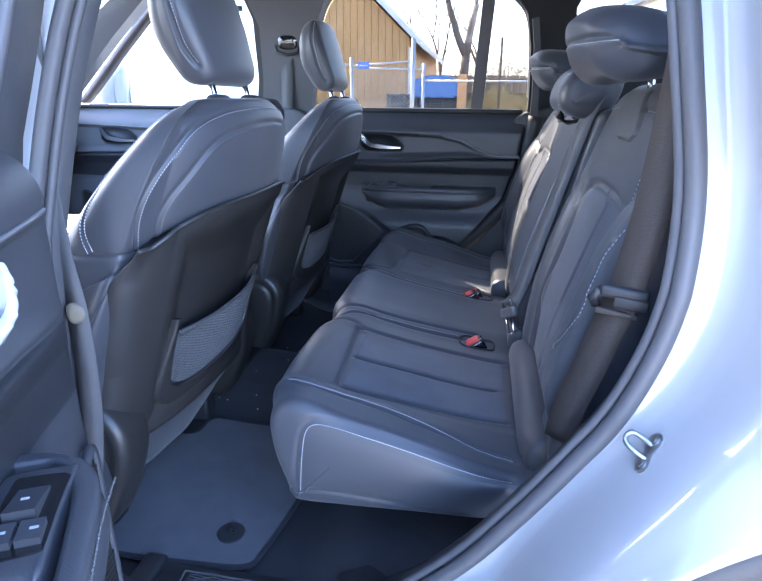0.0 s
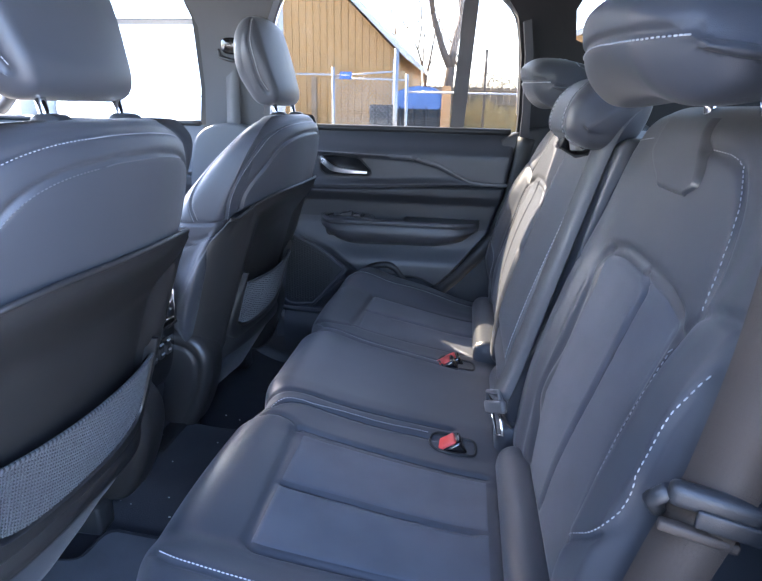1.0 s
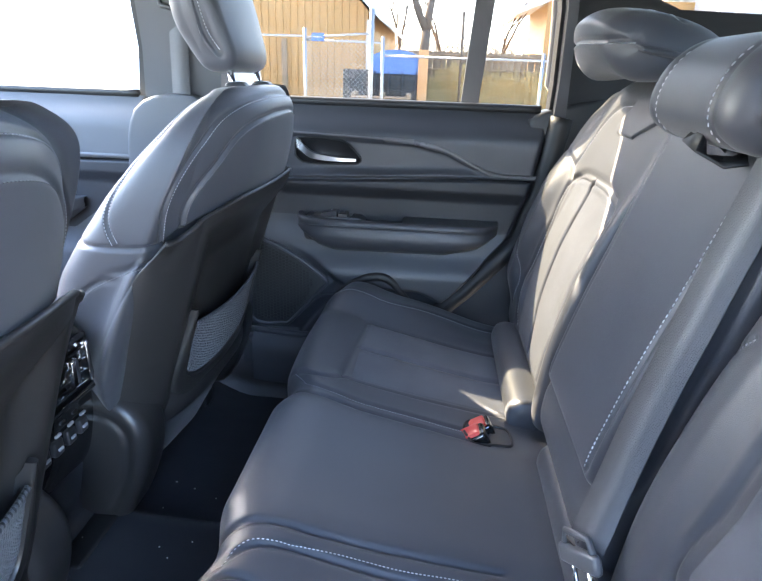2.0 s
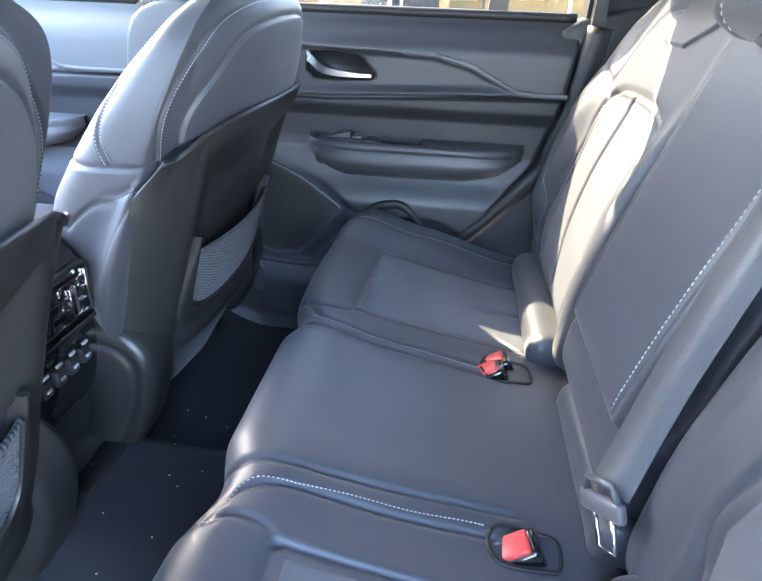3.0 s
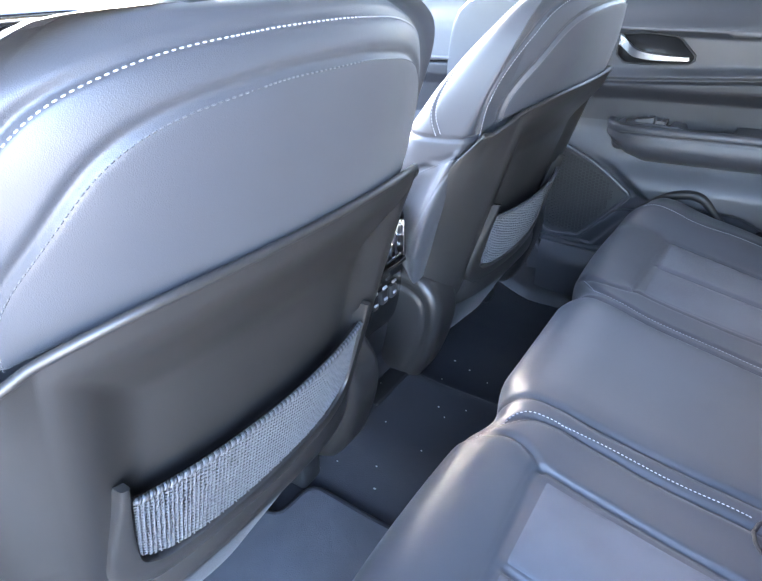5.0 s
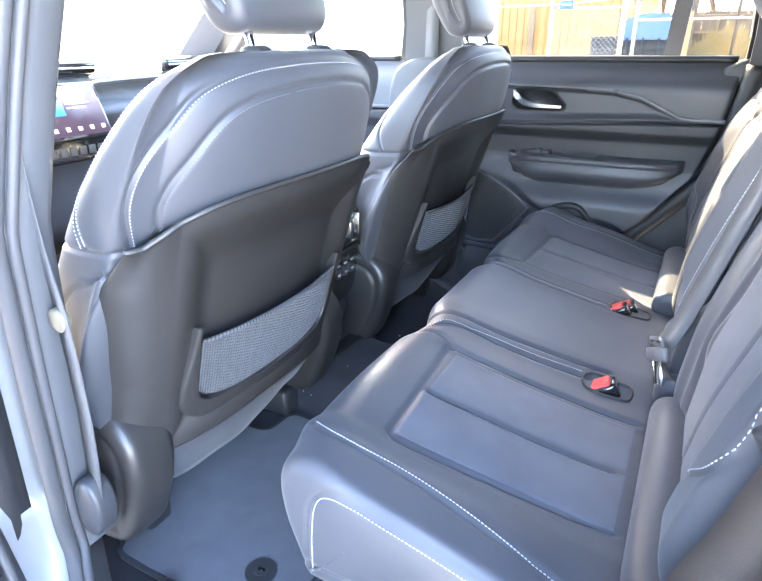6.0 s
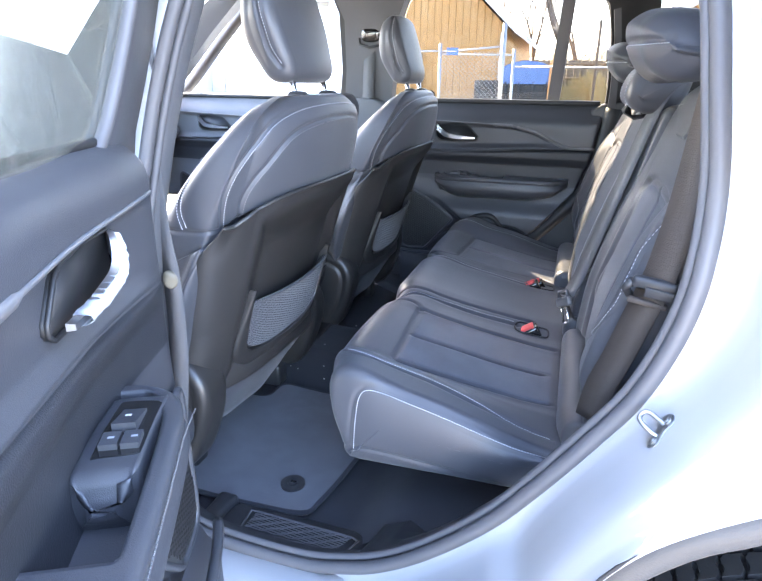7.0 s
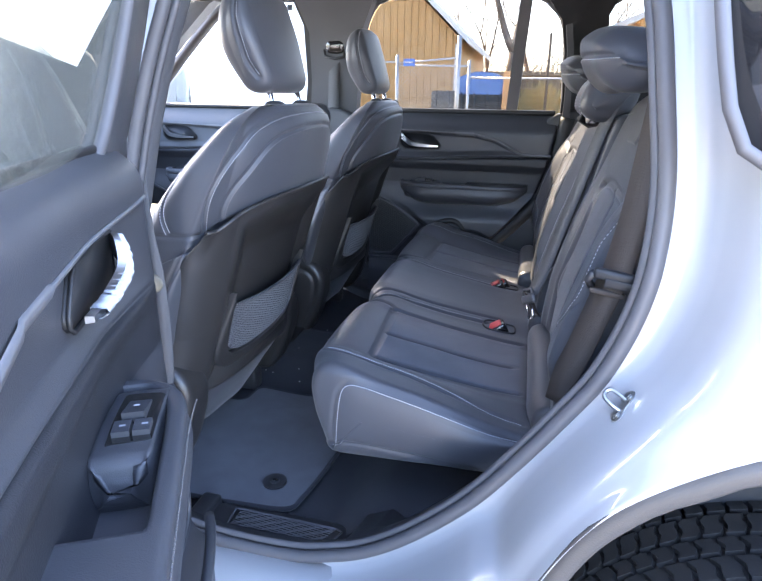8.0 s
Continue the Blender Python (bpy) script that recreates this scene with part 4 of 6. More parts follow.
# shell underside lip and the cloth skirt below it
rim_low = [q for q in (shell_pt(u, 0.0) for u in np.linspace(.02, .98, 200)) if abs(q[1] - SEAT_C) < .215 and q[0] > -.60]
n_r = len(rim_low)
vs, fs = [], []
for k, (dx, dz) in enumerate(((-.010, .012), (-.014, -.010), (-.028, -.045), (-.046, -.080), (-.056, -.098), (-.075, -.106), (-.16, -.108))):
    for x, y, z in rim_low:
        vs.append((x + dx, y, z + dz * (1 - .25 * smooth01(-.05, .1, y - SEAT_C)) + .002 * math.sin(y * 60) * k / 6))
for j in range(6):
    for i in range(n_r - 1):
        fs.append((j * n_r + i, j * n_r + i + 1, (j + 1) * n_r + i + 1, (j + 1) * n_r + i))
solid("skirt", vs, fs, M_LEATHER, front_seat, "grey cloth skirt under the shell")

# stretch net in its U-shaped bezel
NET_L, NET_R = SEAT_C - .172, SEAT_C + .168


def net_x(y, z):
    return -.432 + (z - .905) * .30 - .05 * (abs(y - SEAT_C) / .26) ** 2.2


def net_surface(u, v):
    """u across, v up: the net hangs just off the shell."""
    y = NET_L + (NET_R - NET_L) * u
    z = .776 + (.898 - .776) * v
    z += -.004 * math.sin(math.pi * u) * v + .030 * (abs(2 * u - 1) ** 6) * (1 - v)
    return Vector((net_x(y, z), y, z))


cols = []
for k in range(74):
    u = (k + .5) / 74
    cols.append(tube([net_surface(u, v) + Vector((.0012 * math.cos(math.pi * i / 2 + k * math.pi / 2), .0014 * math.sin(math.pi * i / 2 + k * math.pi / 2), 0)) for i, v in enumerate(np.linspace(0, 1, 84))], .0011, 3))
for k in range(20):
    cols.append(tube([net_surface(u, (k + .5) / 20) + Vector((-.0010, 0, .0012 * (-1) ** i)) for i, u in enumerate(np.linspace(0, 1, 75))], .0009, 3))
net = solid("net_pocket", *joined(*cols), M_NET, front_seat, "stretch net map pocket")
tagged(net, kind="stuff")
solid("net_backing", *sheet(lambda u, v: net_surface(u, v) + Vector((-.006, 0, 0)), 30, 12), M_SEALBLACK, net)
for ph, mat_h in ((0, M_NET), (math.pi, M_PLASTIC)):
    hem = [net_surface(u, 1.0) + Vector((.002 + .0022 * math.cos(u * 330 + ph), 0, .0018 * math.sin(u * 330 + ph))) for u in np.linspace(0, 1, 420)]
    solid("elastic_hem", *tube(hem, .0020, 5), mat_h, net)
U_WAY = curve_pts([(NET_L - .008, .926), (NET_L - .010, .895), (NET_L - .014, .84), (NET_L - .013, .795), (NET_L + .004, .771), (NET_L + .04, .760), (SEAT_C, .756), (NET_R - .04, .760), (NET_R - .004, .771), (NET_R + .013, .795), (NET_R + .014, .84), (NET_R + .010, .895), (NET_R + .008, .926)], 120)
bv, bf = [], []
SEC = [(-1, -.024), (-1, .001), (-.86, .0045), (-.5, .006), (.5, .006), (.86, .0045), (1, .001), (1, -.024)]
for i, q in enumerate(U_WAY):
    t_ = U_WAY[min(i + 1, 119)] - U_WAY[max(i - 1, 0)]
    n2 = np.array((-t_[1], t_[0])) / np.linalg.norm(t_)
    k = min(i, 119 - i) / 119
    half = .0045 + .0125 * smooth01(0, .24, k)
    for o_, dx in SEC:
        y_, z_ = q[0] + n2[0] * o_ * half, q[1] + n2[1] * o_ * half
        bv.append((net_x(y_, z_) + dx * (1 if dx > 0 else .25 + .75 * smooth01(0, .06, k)), y_, z_))
for i in range(119):
    for k in range(7):
        bf.append((i * 8 + k, i * 8 + k + 1, (i + 1) * 8 + k + 1, (i + 1) * 8 + k))
bf += [tuple(range(8)), tuple(range(119 * 8, 120 * 8))]
solid("net_frame", bv, bf, M_SHELL, net, "satin black bezel round the net", angle=50)

# head restraint: side outline, narrowed to the top
HEAD = [(-.488, 1.385), (-.490, 1.445), (-.479, 1.480), (-.455, 1.496), (-.430, 1.490), (-.413, 1.455), (-.390, 1.375), (-.379, 1.333), (-.386, 1.311), (-.41, 1.303), (-.445, 1.312), (-.472, 1.345)]


def head_warp(x, y, z):
    t = (y - SEAT_C) / .122
    k = 1 - .05 * smooth01(1.42, 1.49, z) - .16 * smooth01(1.42, 1.30, z)
    bend = -.6 + 1.6 * smooth01(-.47, -.40, x)
    return (x - .014 * t * t * bend, SEAT_C + (y - SEAT_C) * k, z - .012 * t * t * smooth01(1.38, 1.48, z))


headrest = solid("headrest", *padded(HEAD, SEAT_C - .118, SEAT_C + .118, .022, 180, 70, 10, head_warp), M_LEATHER, front_seat)
HS = [[(x, SEAT_C + s * y, z) for x, y, z in ((-.402, .14, 1.325), (-.412, .14, 1.355), (-.422, .14, 1.39), (-.431, .14, 1.42), (-.437, .14, 1.45), (-.440, .13, 1.48), (-.440, .105, 1.50))] for s in (-1, 1)]
stitches3(headrest, HS, headrest, .0045)
groove3(headrest, HS, .0045, .0040)
for s in (-1, 1):
    yy = SEAT_C + s * .070
    solid("headrest_post", *tube([(-.392, yy, 1.24), (-.408, yy, 1.33)], .0058, 14), M_CHROME, front_seat, "chrome headrest post")
    solid("post_sleeve", *padded([(-.410, 1.280), (-.378, 1.278), (-.376, 1.284), (-.384, 1.289), (-.404, 1.289)], yy - .013, yy + .013, .004, 24, 4, 3), M_PLASTIC, front_seat)
# seat base, cushion and recliner covers
CUSH = [(-.66, .60), (-.62, .70), (-.66, .775), (-.80, .785), (-1.0, .80), (-1.10, .79), (-1.14, .74), (-1.12, .64), (-.9, .60)]
cushion = solid("seat_cushion", *padded(CUSH, SEAT_C - .255, SEAT_C + .255, .05, 90, 16, 6), M_LEATHER, front_seat)
solid("seat_track", *joined(block((-1.05, SEAT_C - .22, .495), (-.60, SEAT_C - .17, .56), .008), block((-1.05, SEAT_C + .17, .495), (-.60, SEAT_C + .22, .56), .008), block((-1.0, SEAT_C - .2, .54), (-.64, SEAT_C + .2, .61), .01)), M_PLASTIC, front_seat)
COVER = [(-.72, .60), (-.72, .77), (-.67, .806), (-.60, .812), (-.540, .796), (-.508, .755), (-.506, .70), (-.526, .63), (-.558, .565), (-.60, .545), (-.67, .55)]
for s in (-1, 1):
    y0, y1 = sorted((SEAT_C + s * .205, SEAT_C + s * .292))
    c = solid("recliner_cover", *padded(COVER, y0, y1, .022, 80, 4, 6), M_SHELL, front_seat, "black plastic recliner cover")
    groove(c, [curve_pts([(-.66, .775), (-.60, .78), (-.552, .765), (-.535, .73), (-.545, .66), (-.58, .585)], 30)], (0, 2), (0, s, 0), .004, .006)
    solid("side_valance", *padded([(-1.1, .56), (-1.1, .70), (-.9, .735), (-.68, .70), (-.66, .60), (-.75, .55)], min(SEAT_C + s * .24, SEAT_C + s * .275), max(SEAT_C + s * .24, SEAT_C + s * .275), .012, 50, 3, 4), M_PLASTIC, front_seat)
copy_thing(front_seat, Matrix.Translation((-.843, SEAT_C + .762, .50)))

# ---- rear bench ----
bench = thing("rear_bench", (.0, .0, .50), "dark grey leatherette rear bench seat with white stitching", "car seat")
CUSHION = [(.185, .690), (.180, .722), (.135, .738), (.06, .747), (-.05, .767), (-.15, .788), (-.215, .806), (-.255, .810), (-.282, .796), (-.294, .765), (-.290, .72), (-.272, .665), (-.262, .635), (-.225, .625), (-.05, .630), (.12, .640)]


def cush_warp(x, y, z):
    a = abs(y)
    z2 = z
    top = smooth01(.70, .74, z)
    # side bolsters rise a little, the inserts sink, the middle seat is crowned
    z2 += top * (.026 * smooth01(.50, .575, a) * smooth01(.15, -.10, x) - .005 * smooth01(.225, .26, a) * smooth01(.53, .49, a) * smooth01(-.24, -.17, x)
                 + .012 * smooth01(.20, .10, a))
    # the front edge bows back towards the doors and between the seats
    x2 = x + smooth01(-.10, -.26, x) * (.030 * smooth01(.50, .65, a) - .012 * math.sin(math.pi * min(1, max(0, (a - .15) / .45))) + .018 * smooth01(.26, .18, a) * smooth01(.10, .18, a))
    # underside follows the sill at the side
    z2 += .020 * smooth01(.55, .64, a) * (1 - top)
    return x2, y, z2 + .0015 * noise.noise((x * 9, y * 9, 2))


cushion_all = solid("cushion", *padded(CUSHION, -.652, .652, .024, 240, 400, 6, cush_warp), M_LEATHER, bench)
groove_lines, panel_lines = [], []
for s in (-1, 1):
    c = lambda pts: [(x, s * y) for x, y in pts]
    # boundary of the middle seat
    seam = curve_pts(c([(.03, .163), (.0, .164), (-.07, .168), (-.15, .168), (-.19, .170), (-.232, .180), (-.262, .205), (-.284, .240)]), 40)
    groove_lines.append(seam)
    seam2 = curve_pts(c([(.06, .128), (-.06, .136), (-.16, .140), (-.23, .146), (-.275, .158)]), 40)
    groove_lines.append(seam2)
    # insert outline
    ins = c([(.12, .238), (-.190, .236), (-.197, .244), (-.184, .494), (-.172, .501), (.12, .478)])
    panel_lines.append(ins)
    mid = c([(.10, .368), (-.178, .372)])
    groove_lines.append(mid)
    groove_lines.append(curve_pts(c([(-.192, .238), (-.204, .226), (-.225, .219), (-.25, .221), (-.282, .236)]), 30))
groove(cushion_all, groove_lines, (0, 1), (0, 0, 1), .0052, .0042)
groove(cushion_all, panel_lines, (0, 1), (0, 0, 1), .0052, .0042)
for s in (-1, 1):
    m_ = [(x, s * y, z) for x, y, z in ((-.284, .240, .80), (-.262, .205, .812), (-.232, .180, .815), (-.19, .170, .805), (-.144, .168, .792), (-.064, .168, .776), (.0, .164, .771), (.025, .163, .768))]
    stitches3(cushion_all, [m_], bench, .006 * s, size=(.0034, .0013, .0009))
    up = [(x, s * y, z) for x, y, z in ((-.255, .568, .82), (-.233, .582, .834), (-.195, .582, .832), (-.129, .578, .812), (-.032, .588, .79), (.06, .592, .766), (.130, .600, .75))]
    side = [(x, s * y, z) for x, y, z in ((-.224, .66, .672), (-.221, .66, .705), (-.212, .66, .772), (-.197, .66, .803), (-.168, .655, .812), (-.07, .65, .792), (.062, .65, .762), (.125, .65, .748))]
    groove3(cushion_all, [up, side], .0035, .0045)
    stitches3(cushion_all, [up], bench, .0055 * s, size=(.0038, .0015, .0011))
    stitches3(cushion_all, [side], bench, .0055, size=(.0038, .0015, .0011))
    low = curve_pts([(-.255, .680), (-.235, .672), (-.18, .682), (-.06, .675), (.05, .662)], 40)
    groove(cushion_all, [low], (0, 2), (0, s, 0), .003, .004)
# woven inserts laid into the two outer seats
tree = bvh_of(cushion_all)


def on_cushion(x, y, lift):
    loc, nr, _, _ = tree.ray_cast(Vector((x, y, 2)), Vector((0, 0, -1)))
    return (x, y, (loc.z if loc is not None else .76) + lift)


for s in (-1, 1):
    def ins_pt(u, v, s=s):
        x = -.184 + (.118 + .184) * v
        y0, y1 = .2455, .493 - .016 * v
        edge = min(u, 1 - u, v * 1.2) * 50
        return on_cushion(x, s * (y0 + (y1 - y0) * u), -.002 + .0032 * min(1, edge) - .0030 * math.exp(-((u - .5) / .02) ** 2))
    solid("seat_insert", *sheet(ins_pt, 60, 60), M_SUEDE, bench, "matt woven seat insert")

# rolls between cushion and backrest
ROLL = [(.178, .720), (.152, .722), (.137, .735), (.133, .755), (.139, .777), (.156, .788), (.180, .786), (.20, .77), (.20, .74)]
for y0, y1 in ((-.615, -.205), (-.160, .110), (.212, .57)):
    solid("lower_roll", *padded(ROLL, y0, y1, .012, 60, 20, 4, lambda x, y, z: (x + .010 * smooth01(.55, .62, abs(y)) - .034 * (y > .155), y, z)), M_LEATHER, bench)

# backrests
BACKP = [(.172, .775), (.176, .85), (.186, .92), (.206, 1.0), (.226, 1.065), (.246, 1.125), (.268, 1.195), (.290, 1.262), (.305, 1.298), (.330, 1.314), (.365, 1.305), (.392, 1.26), (.37, 1.1), (.32, .9), (.29, .76), (.24, .735), (.19, .742)]


def back_warp(x, y, z):
    a = abs(y)
    fr = smooth01(.34, .27, x) if z > 1.2 else 1.0 if x < .30 else smooth01(.36, .30, x)
    # the outer bolster swells forwards, the woven field lies a little deeper
    bol = .026 * smooth01(.548, .60, a) * smooth01(.80, .90, z) * smooth01(1.20, 1.08, z)
    inner = .010 * smooth01(.235, .20, a) * smooth01(.15, .18, a) * smooth01(1.20, 1.08, z)
    deep = .009 * smooth01(.238, .262, a) * smooth01(.545, .515, a) * smooth01(1.15, 1.12, z)
    x2 = x - fr * (bol + inner - deep) - .010 * smooth01(.56, .62, a) * smooth01(1.06, 1.16, z) * smooth01(1.27, 1.2, z) * fr
    x2 += .026 * smooth01(.640, .676, a)
    if y > 0:
        x2 -= .026 - .010 * smooth01(1.0, 1.28, z)
    top = smooth01(1.24, 1.30, z)
    z2 = z - .022 * top * smooth01(.50, .66, a) - .010 * top * smooth01(.24, .15, a)
    y2 = y - math.copysign(.024, y) * smooth01(1.15, 1.30, z) * smooth01(.48, .64, a)
    return x2, y2, z2


ARCH_Y, ARCH_Z = [.234, .248, .262, .292, .34, .43, .479, .517, .535, .546], [1.105, 1.124, 1.134, 1.142, 1.149, 1.148, 1.145, 1.135, 1.126, 1.112]
ST_LEFT = [(.262, .80), (.254, .857), (.240, .91), (.250, .985), (.246, 1.066), (.238, 1.10)]
ST_RIGHT = [(.535, .80), (.556, .86), (.552, .898), (.541, .933), (.538, .983), (.540, 1.034), (.547, 1.074), (.549, 1.112)]


def field_edge(table, z):
    return float(np.interp(z, [q[1] for q in table], [q[0] for q in table]))


for s in (-1, 1):
    y0, y1 = (-.676, -.142) if s < 0 else (.186, .676)
    b = solid("backrest", *padded(BACKP, y0, y1, .024, 300, 150, 6, back_warp), M_LEATHER, bench)
    f = lambda pts: [(s * y, z) for y, z in pts]
    arch = f(curve_pts(ST_LEFT + [q for q in zip(ARCH_Y, ARCH_Z)][1:], 80))
    right = f(curve_pts(ST_RIGHT, 50))
    middle = f(curve_pts([(.383, .815), (.393, .861), (.408, .922), (.418, .992), (.421, 1.041), (.418, 1.098), (.420, 1.125), (.408, 1.140)], 50))
    outer = f(curve_pts([(.655, 1.13), (.650, 1.09), (.650, 1.05), (.654, 1.02), (.648, .995), (.632, .972), (.603, .945), (.580, .92), (.571, .89), (.578, .86), (.590, .832)], 70))
    upper = f(curve_pts([(.405, 1.272), (.454, 1.270), (.484, 1.265), (.505, 1.254), (.530, 1.230), (.545, 1.203), (.555, 1.178), (.563, 1.155), (.568, 1.146)], 50))
    fold = f(curve_pts([(.547, 1.120), (.568, 1.146), (.600, 1.162), (.640, 1.170)], 30))
    inner_s = f(curve_pts([(.178, 1.104), (.158, 1.082), (.150, 1.045), (.149, 1.00)], 24))
    short = f([(.150, 1.267), (.19, 1.272), (.226, 1.275)])
    groove(b, [arch, right, middle], (1, 2), (-1, 0, 0), .0065, .0048)
    groove(b, [outer, upper, fold, inner_s], (1, 2), (-1, 0, 0), .0045, .0042)
    stitches(b, [[(y - s * .006, z) for y, z in q] for q in (right, outer, upper)] + [short, inner_s], (1, 2), (-1, 0, 0), bench, size=(.0036, .0012, .0009))
    tb = bvh_of(b)

    def on_back(y, z, lift):
        loc, nr, _, _ = tb.ray_cast(Vector((-1, y, z)), Vector((1, 0, 0)))
        return ((loc.x if loc is not None else .25) - lift, y, z)

    def ins_back(u, v, s=s):
        yy = .25 + .285 * u
        top = float(np.interp(yy, ARCH_Y, ARCH_Z)) - .006
        z = .79 + (top - .79) * v
        l, r = field_edge(ST_LEFT, z) + .008, field_edge(ST_RIGHT, z) - .008
        yy = l + (r - l) * u
        e = min(u, 1 - u, (1 - v) * 1.4, v * 2) * 22
        gm = (yy - float(np.interp(z, [.815, .92, .99, 1.13], [.383, .408, .419, .419]))) / .005
        return on_back(s * yy, z, -.003 + .0055 * min(1, e) - .005 * math.exp(-gm * gm))
    solid("back_insert", *sheet(ins_back, 90, 90), M_SUEDE, bench, "matt woven backrest insert")

    # flap over the child seat anchor, cut askew
    def flap(u, v, s=s):
        z = 1.224 + .078 * v
        l = .325 - .085 * smooth01(0, .55, v) ** .8
        r = .412 + .020 * smooth01(0, .18, v) - .045 * smooth01(.2, 1, v)
        e = min(u, 1 - u, v * 1.5) * 14
        return on_back(s * (l + (r - l) * u), z, .0006 + .0046 * min(1, e))
    solid("anchor_flap", *sheet(flap, 40, 30), M_LEATHER, bench)

# middle backrest: fold-down armrest over a lower pad
MIDP = [(.150, .775), (.146, .83), (.160, .875), (.190, .92), (.206, 1.0), (.226, 1.08), (.246, 1.16), (.266, 1.235), (.280, 1.262), (.31, 1.27), (.37, 1.262), (.35, 1.1), (.31, .9), (.28, .76), (.2, .745)]
mid_b = solid("middle_backrest", *padded(MIDP, -.138, .182, .016, 150, 60, 5), M_LEATHER, bench)
groove(mid_b, [[(-.128, z) for z in np.linspace(.79, 1.25, 40)]], (1, 2), (-1, 0, 0), .004, .005)
ARMP = [(.146, .890), (.150, .868), (.170, .862), (.195, .885), (.225, .98), (.250, 1.09), (.280, 1.24), (.276, 1.262), (.258, 1.256), (.236, 1.20), (.208, 1.11), (.184, 1.035), (.164, .965)]
arm = solid("armrest", *padded(ARMP, -.100, .172, .014, 200, 90, 6), M_LEATHER, bench, "folded-up centre armrest")
for yy in (-.084, .157):
    ln = [(yy, z) for z in np.linspace(.885, 1.24, 60)]
    groove(arm, [ln], (1, 2), (-1, 0, 0), .0038, .0042)
    stitches(arm, [[(yy + (.006 if yy < 0 else -.006), z) for _, z in ln]], (1, 2), (-1, 0, 0), arm, mat=M_STITCH if yy < 0 else M_ACCENT)
# seam that frames the armrest's bed in the lower pad
stitches(mid_b, [[(-.112, z) for z in np.linspace(.80, .89, 20)]], (1, 2), (-1, 0, 0), mid_b, mat=M_ACCENT)
solid("armrest_loop", *strap([(.244, -.01, 1.250), (.222, -.015, 1.266), (.208, -.025, 1.262), (.212, -.04, 1.246), (.232, -.058, 1.240), (.246, -.065, 1.246)], .026, .003, (0, 1, 0.25)), M_SEALBLACK, bench)
# plastic backing of the bench
solid("bench_back", *block((.34, -.60, .74), (.42, .60, 1.26), .02), M_CARPET, bench)

# rear head restraints
RH = [(.165, 1.388), (.170, 1.404), (.198, 1.418), (.248, 1.416), (.305, 1.402), (.342, 1.382), (.352, 1.358), (.336, 1.340), (.29, 1.328), (.238, 1.322), (.204, 1.328), (.176, 1.352)]
for s in (-1, 1):
    cy = s * .392
    def rh_warp(x, y, z, cy=cy):
        t = (y - cy) / .165
        k = 1 - .14 * smooth01(.26, .13, x)
        return (x + .030 * t * t * smooth01(.30, .15, x), cy + (y - cy) * k, z - .022 * t * t)
    h_r = solid("rear_headrest", *padded(RH, cy - .165, cy + .165, .055, 190, 110, 16, rh_warp, spine=True), M_LEATHER, bench)
    low = [(.172 + .050 * t * t, cy + .150 * t, 1.372 - .004 * t * t) for t in np.linspace(-.97, .97, 19)]
    top = [(.245 + .050 * t * t, cy + .150 * t, 1.430 - .018 * t * t) for t in np.linspace(-.92, .92, 19)]
    groove3(h_r, [low, top], .0040, .0042)
    stitches3(h_r, [low], h_r, -.0056, size=(.0038, .0017, .0012))
    stitches3(h_r, [top], h_r, -.0056, size=(.0038, .0017, .0012))
    for d in (-.065, .065):
        solid("headrest_post", *tube([(.322, cy + d, 1.27), (.312, cy + d, 1.35)], .006, 12), M_CHROME, bench)
MH = [(.205, 1.270), (.200, 1.30), (.216, 1.336), (.250, 1.360), (.30, 1.362), (.325, 1.34), (.318, 1.29), (.292, 1.255), (.240, 1.250)]
mh = solid("middle_headrest", *padded(MH, -.112, .120, .026, 120, 50, 6, spine=True), M_LEATHER, bench)
groove(mh, [[(-.072, z) for z in np.linspace(1.25, 1.36, 20)], [(.080, z) for z in np.linspace(1.25, 1.36, 20)]], (1, 2), (-1, 0, 0), .003, .004)
for yy in (-.066, .074):
    stitches(mh, [[(yy, z) for z in np.linspace(1.262, 1.350, 24)]], (1, 2), (-1, 0, 0), mh)

# buckles standing in their pockets
for k, (ox, oy, oz, tilt, turn) in enumerate(((.058, -.168, .750, -30, 8), (.038, .150, .756, -32, 4), (.050, .188, .748, -28, 8))):
    m = Matrix.Translation((ox, oy, oz)) @ pose(0, 0, 0, 0, tilt, turn)
    bk = solid("buckle", *moved(joined(block((-.020, -.018, -.024), (.022, .018, .008), .006, 3)), m), M_GLOSS, bench, "black buckle with red release button")
    solid("release_button", *moved(block((-.0235, -.0150, -.016), (.014, .0150, .0125), .004, 3), m), M_RED, bk, "red release button")
    solid("button_slot", *moved(block((.0150, -.013, .006), (.0175, .013, .0095), .001), m), M_SEALBLACK, bk)
# black rings added in place of the dark slits the buckles stand in
for by in (-.168, .165):
    w_p = .030 if by < 0 else .048
    rim = curve_pts([(.022, by, 0), (.036, by - w_p * .75, 0), (.08, by - w_p * .7, 0), (.10, by - w_p * .5, 0), (.10, by + w_p * .5, 0), (.08, by + w_p * .7, 0), (.036, by + w_p * .75, 0)], 50, True)
    solid("buckle_pocket", *tube([on_cushion(x, y, .001) for x, y, _ in rim], .0026, 8, True), M_SEALBLACK, bench, "dark elastic rim of the buckle pocket")

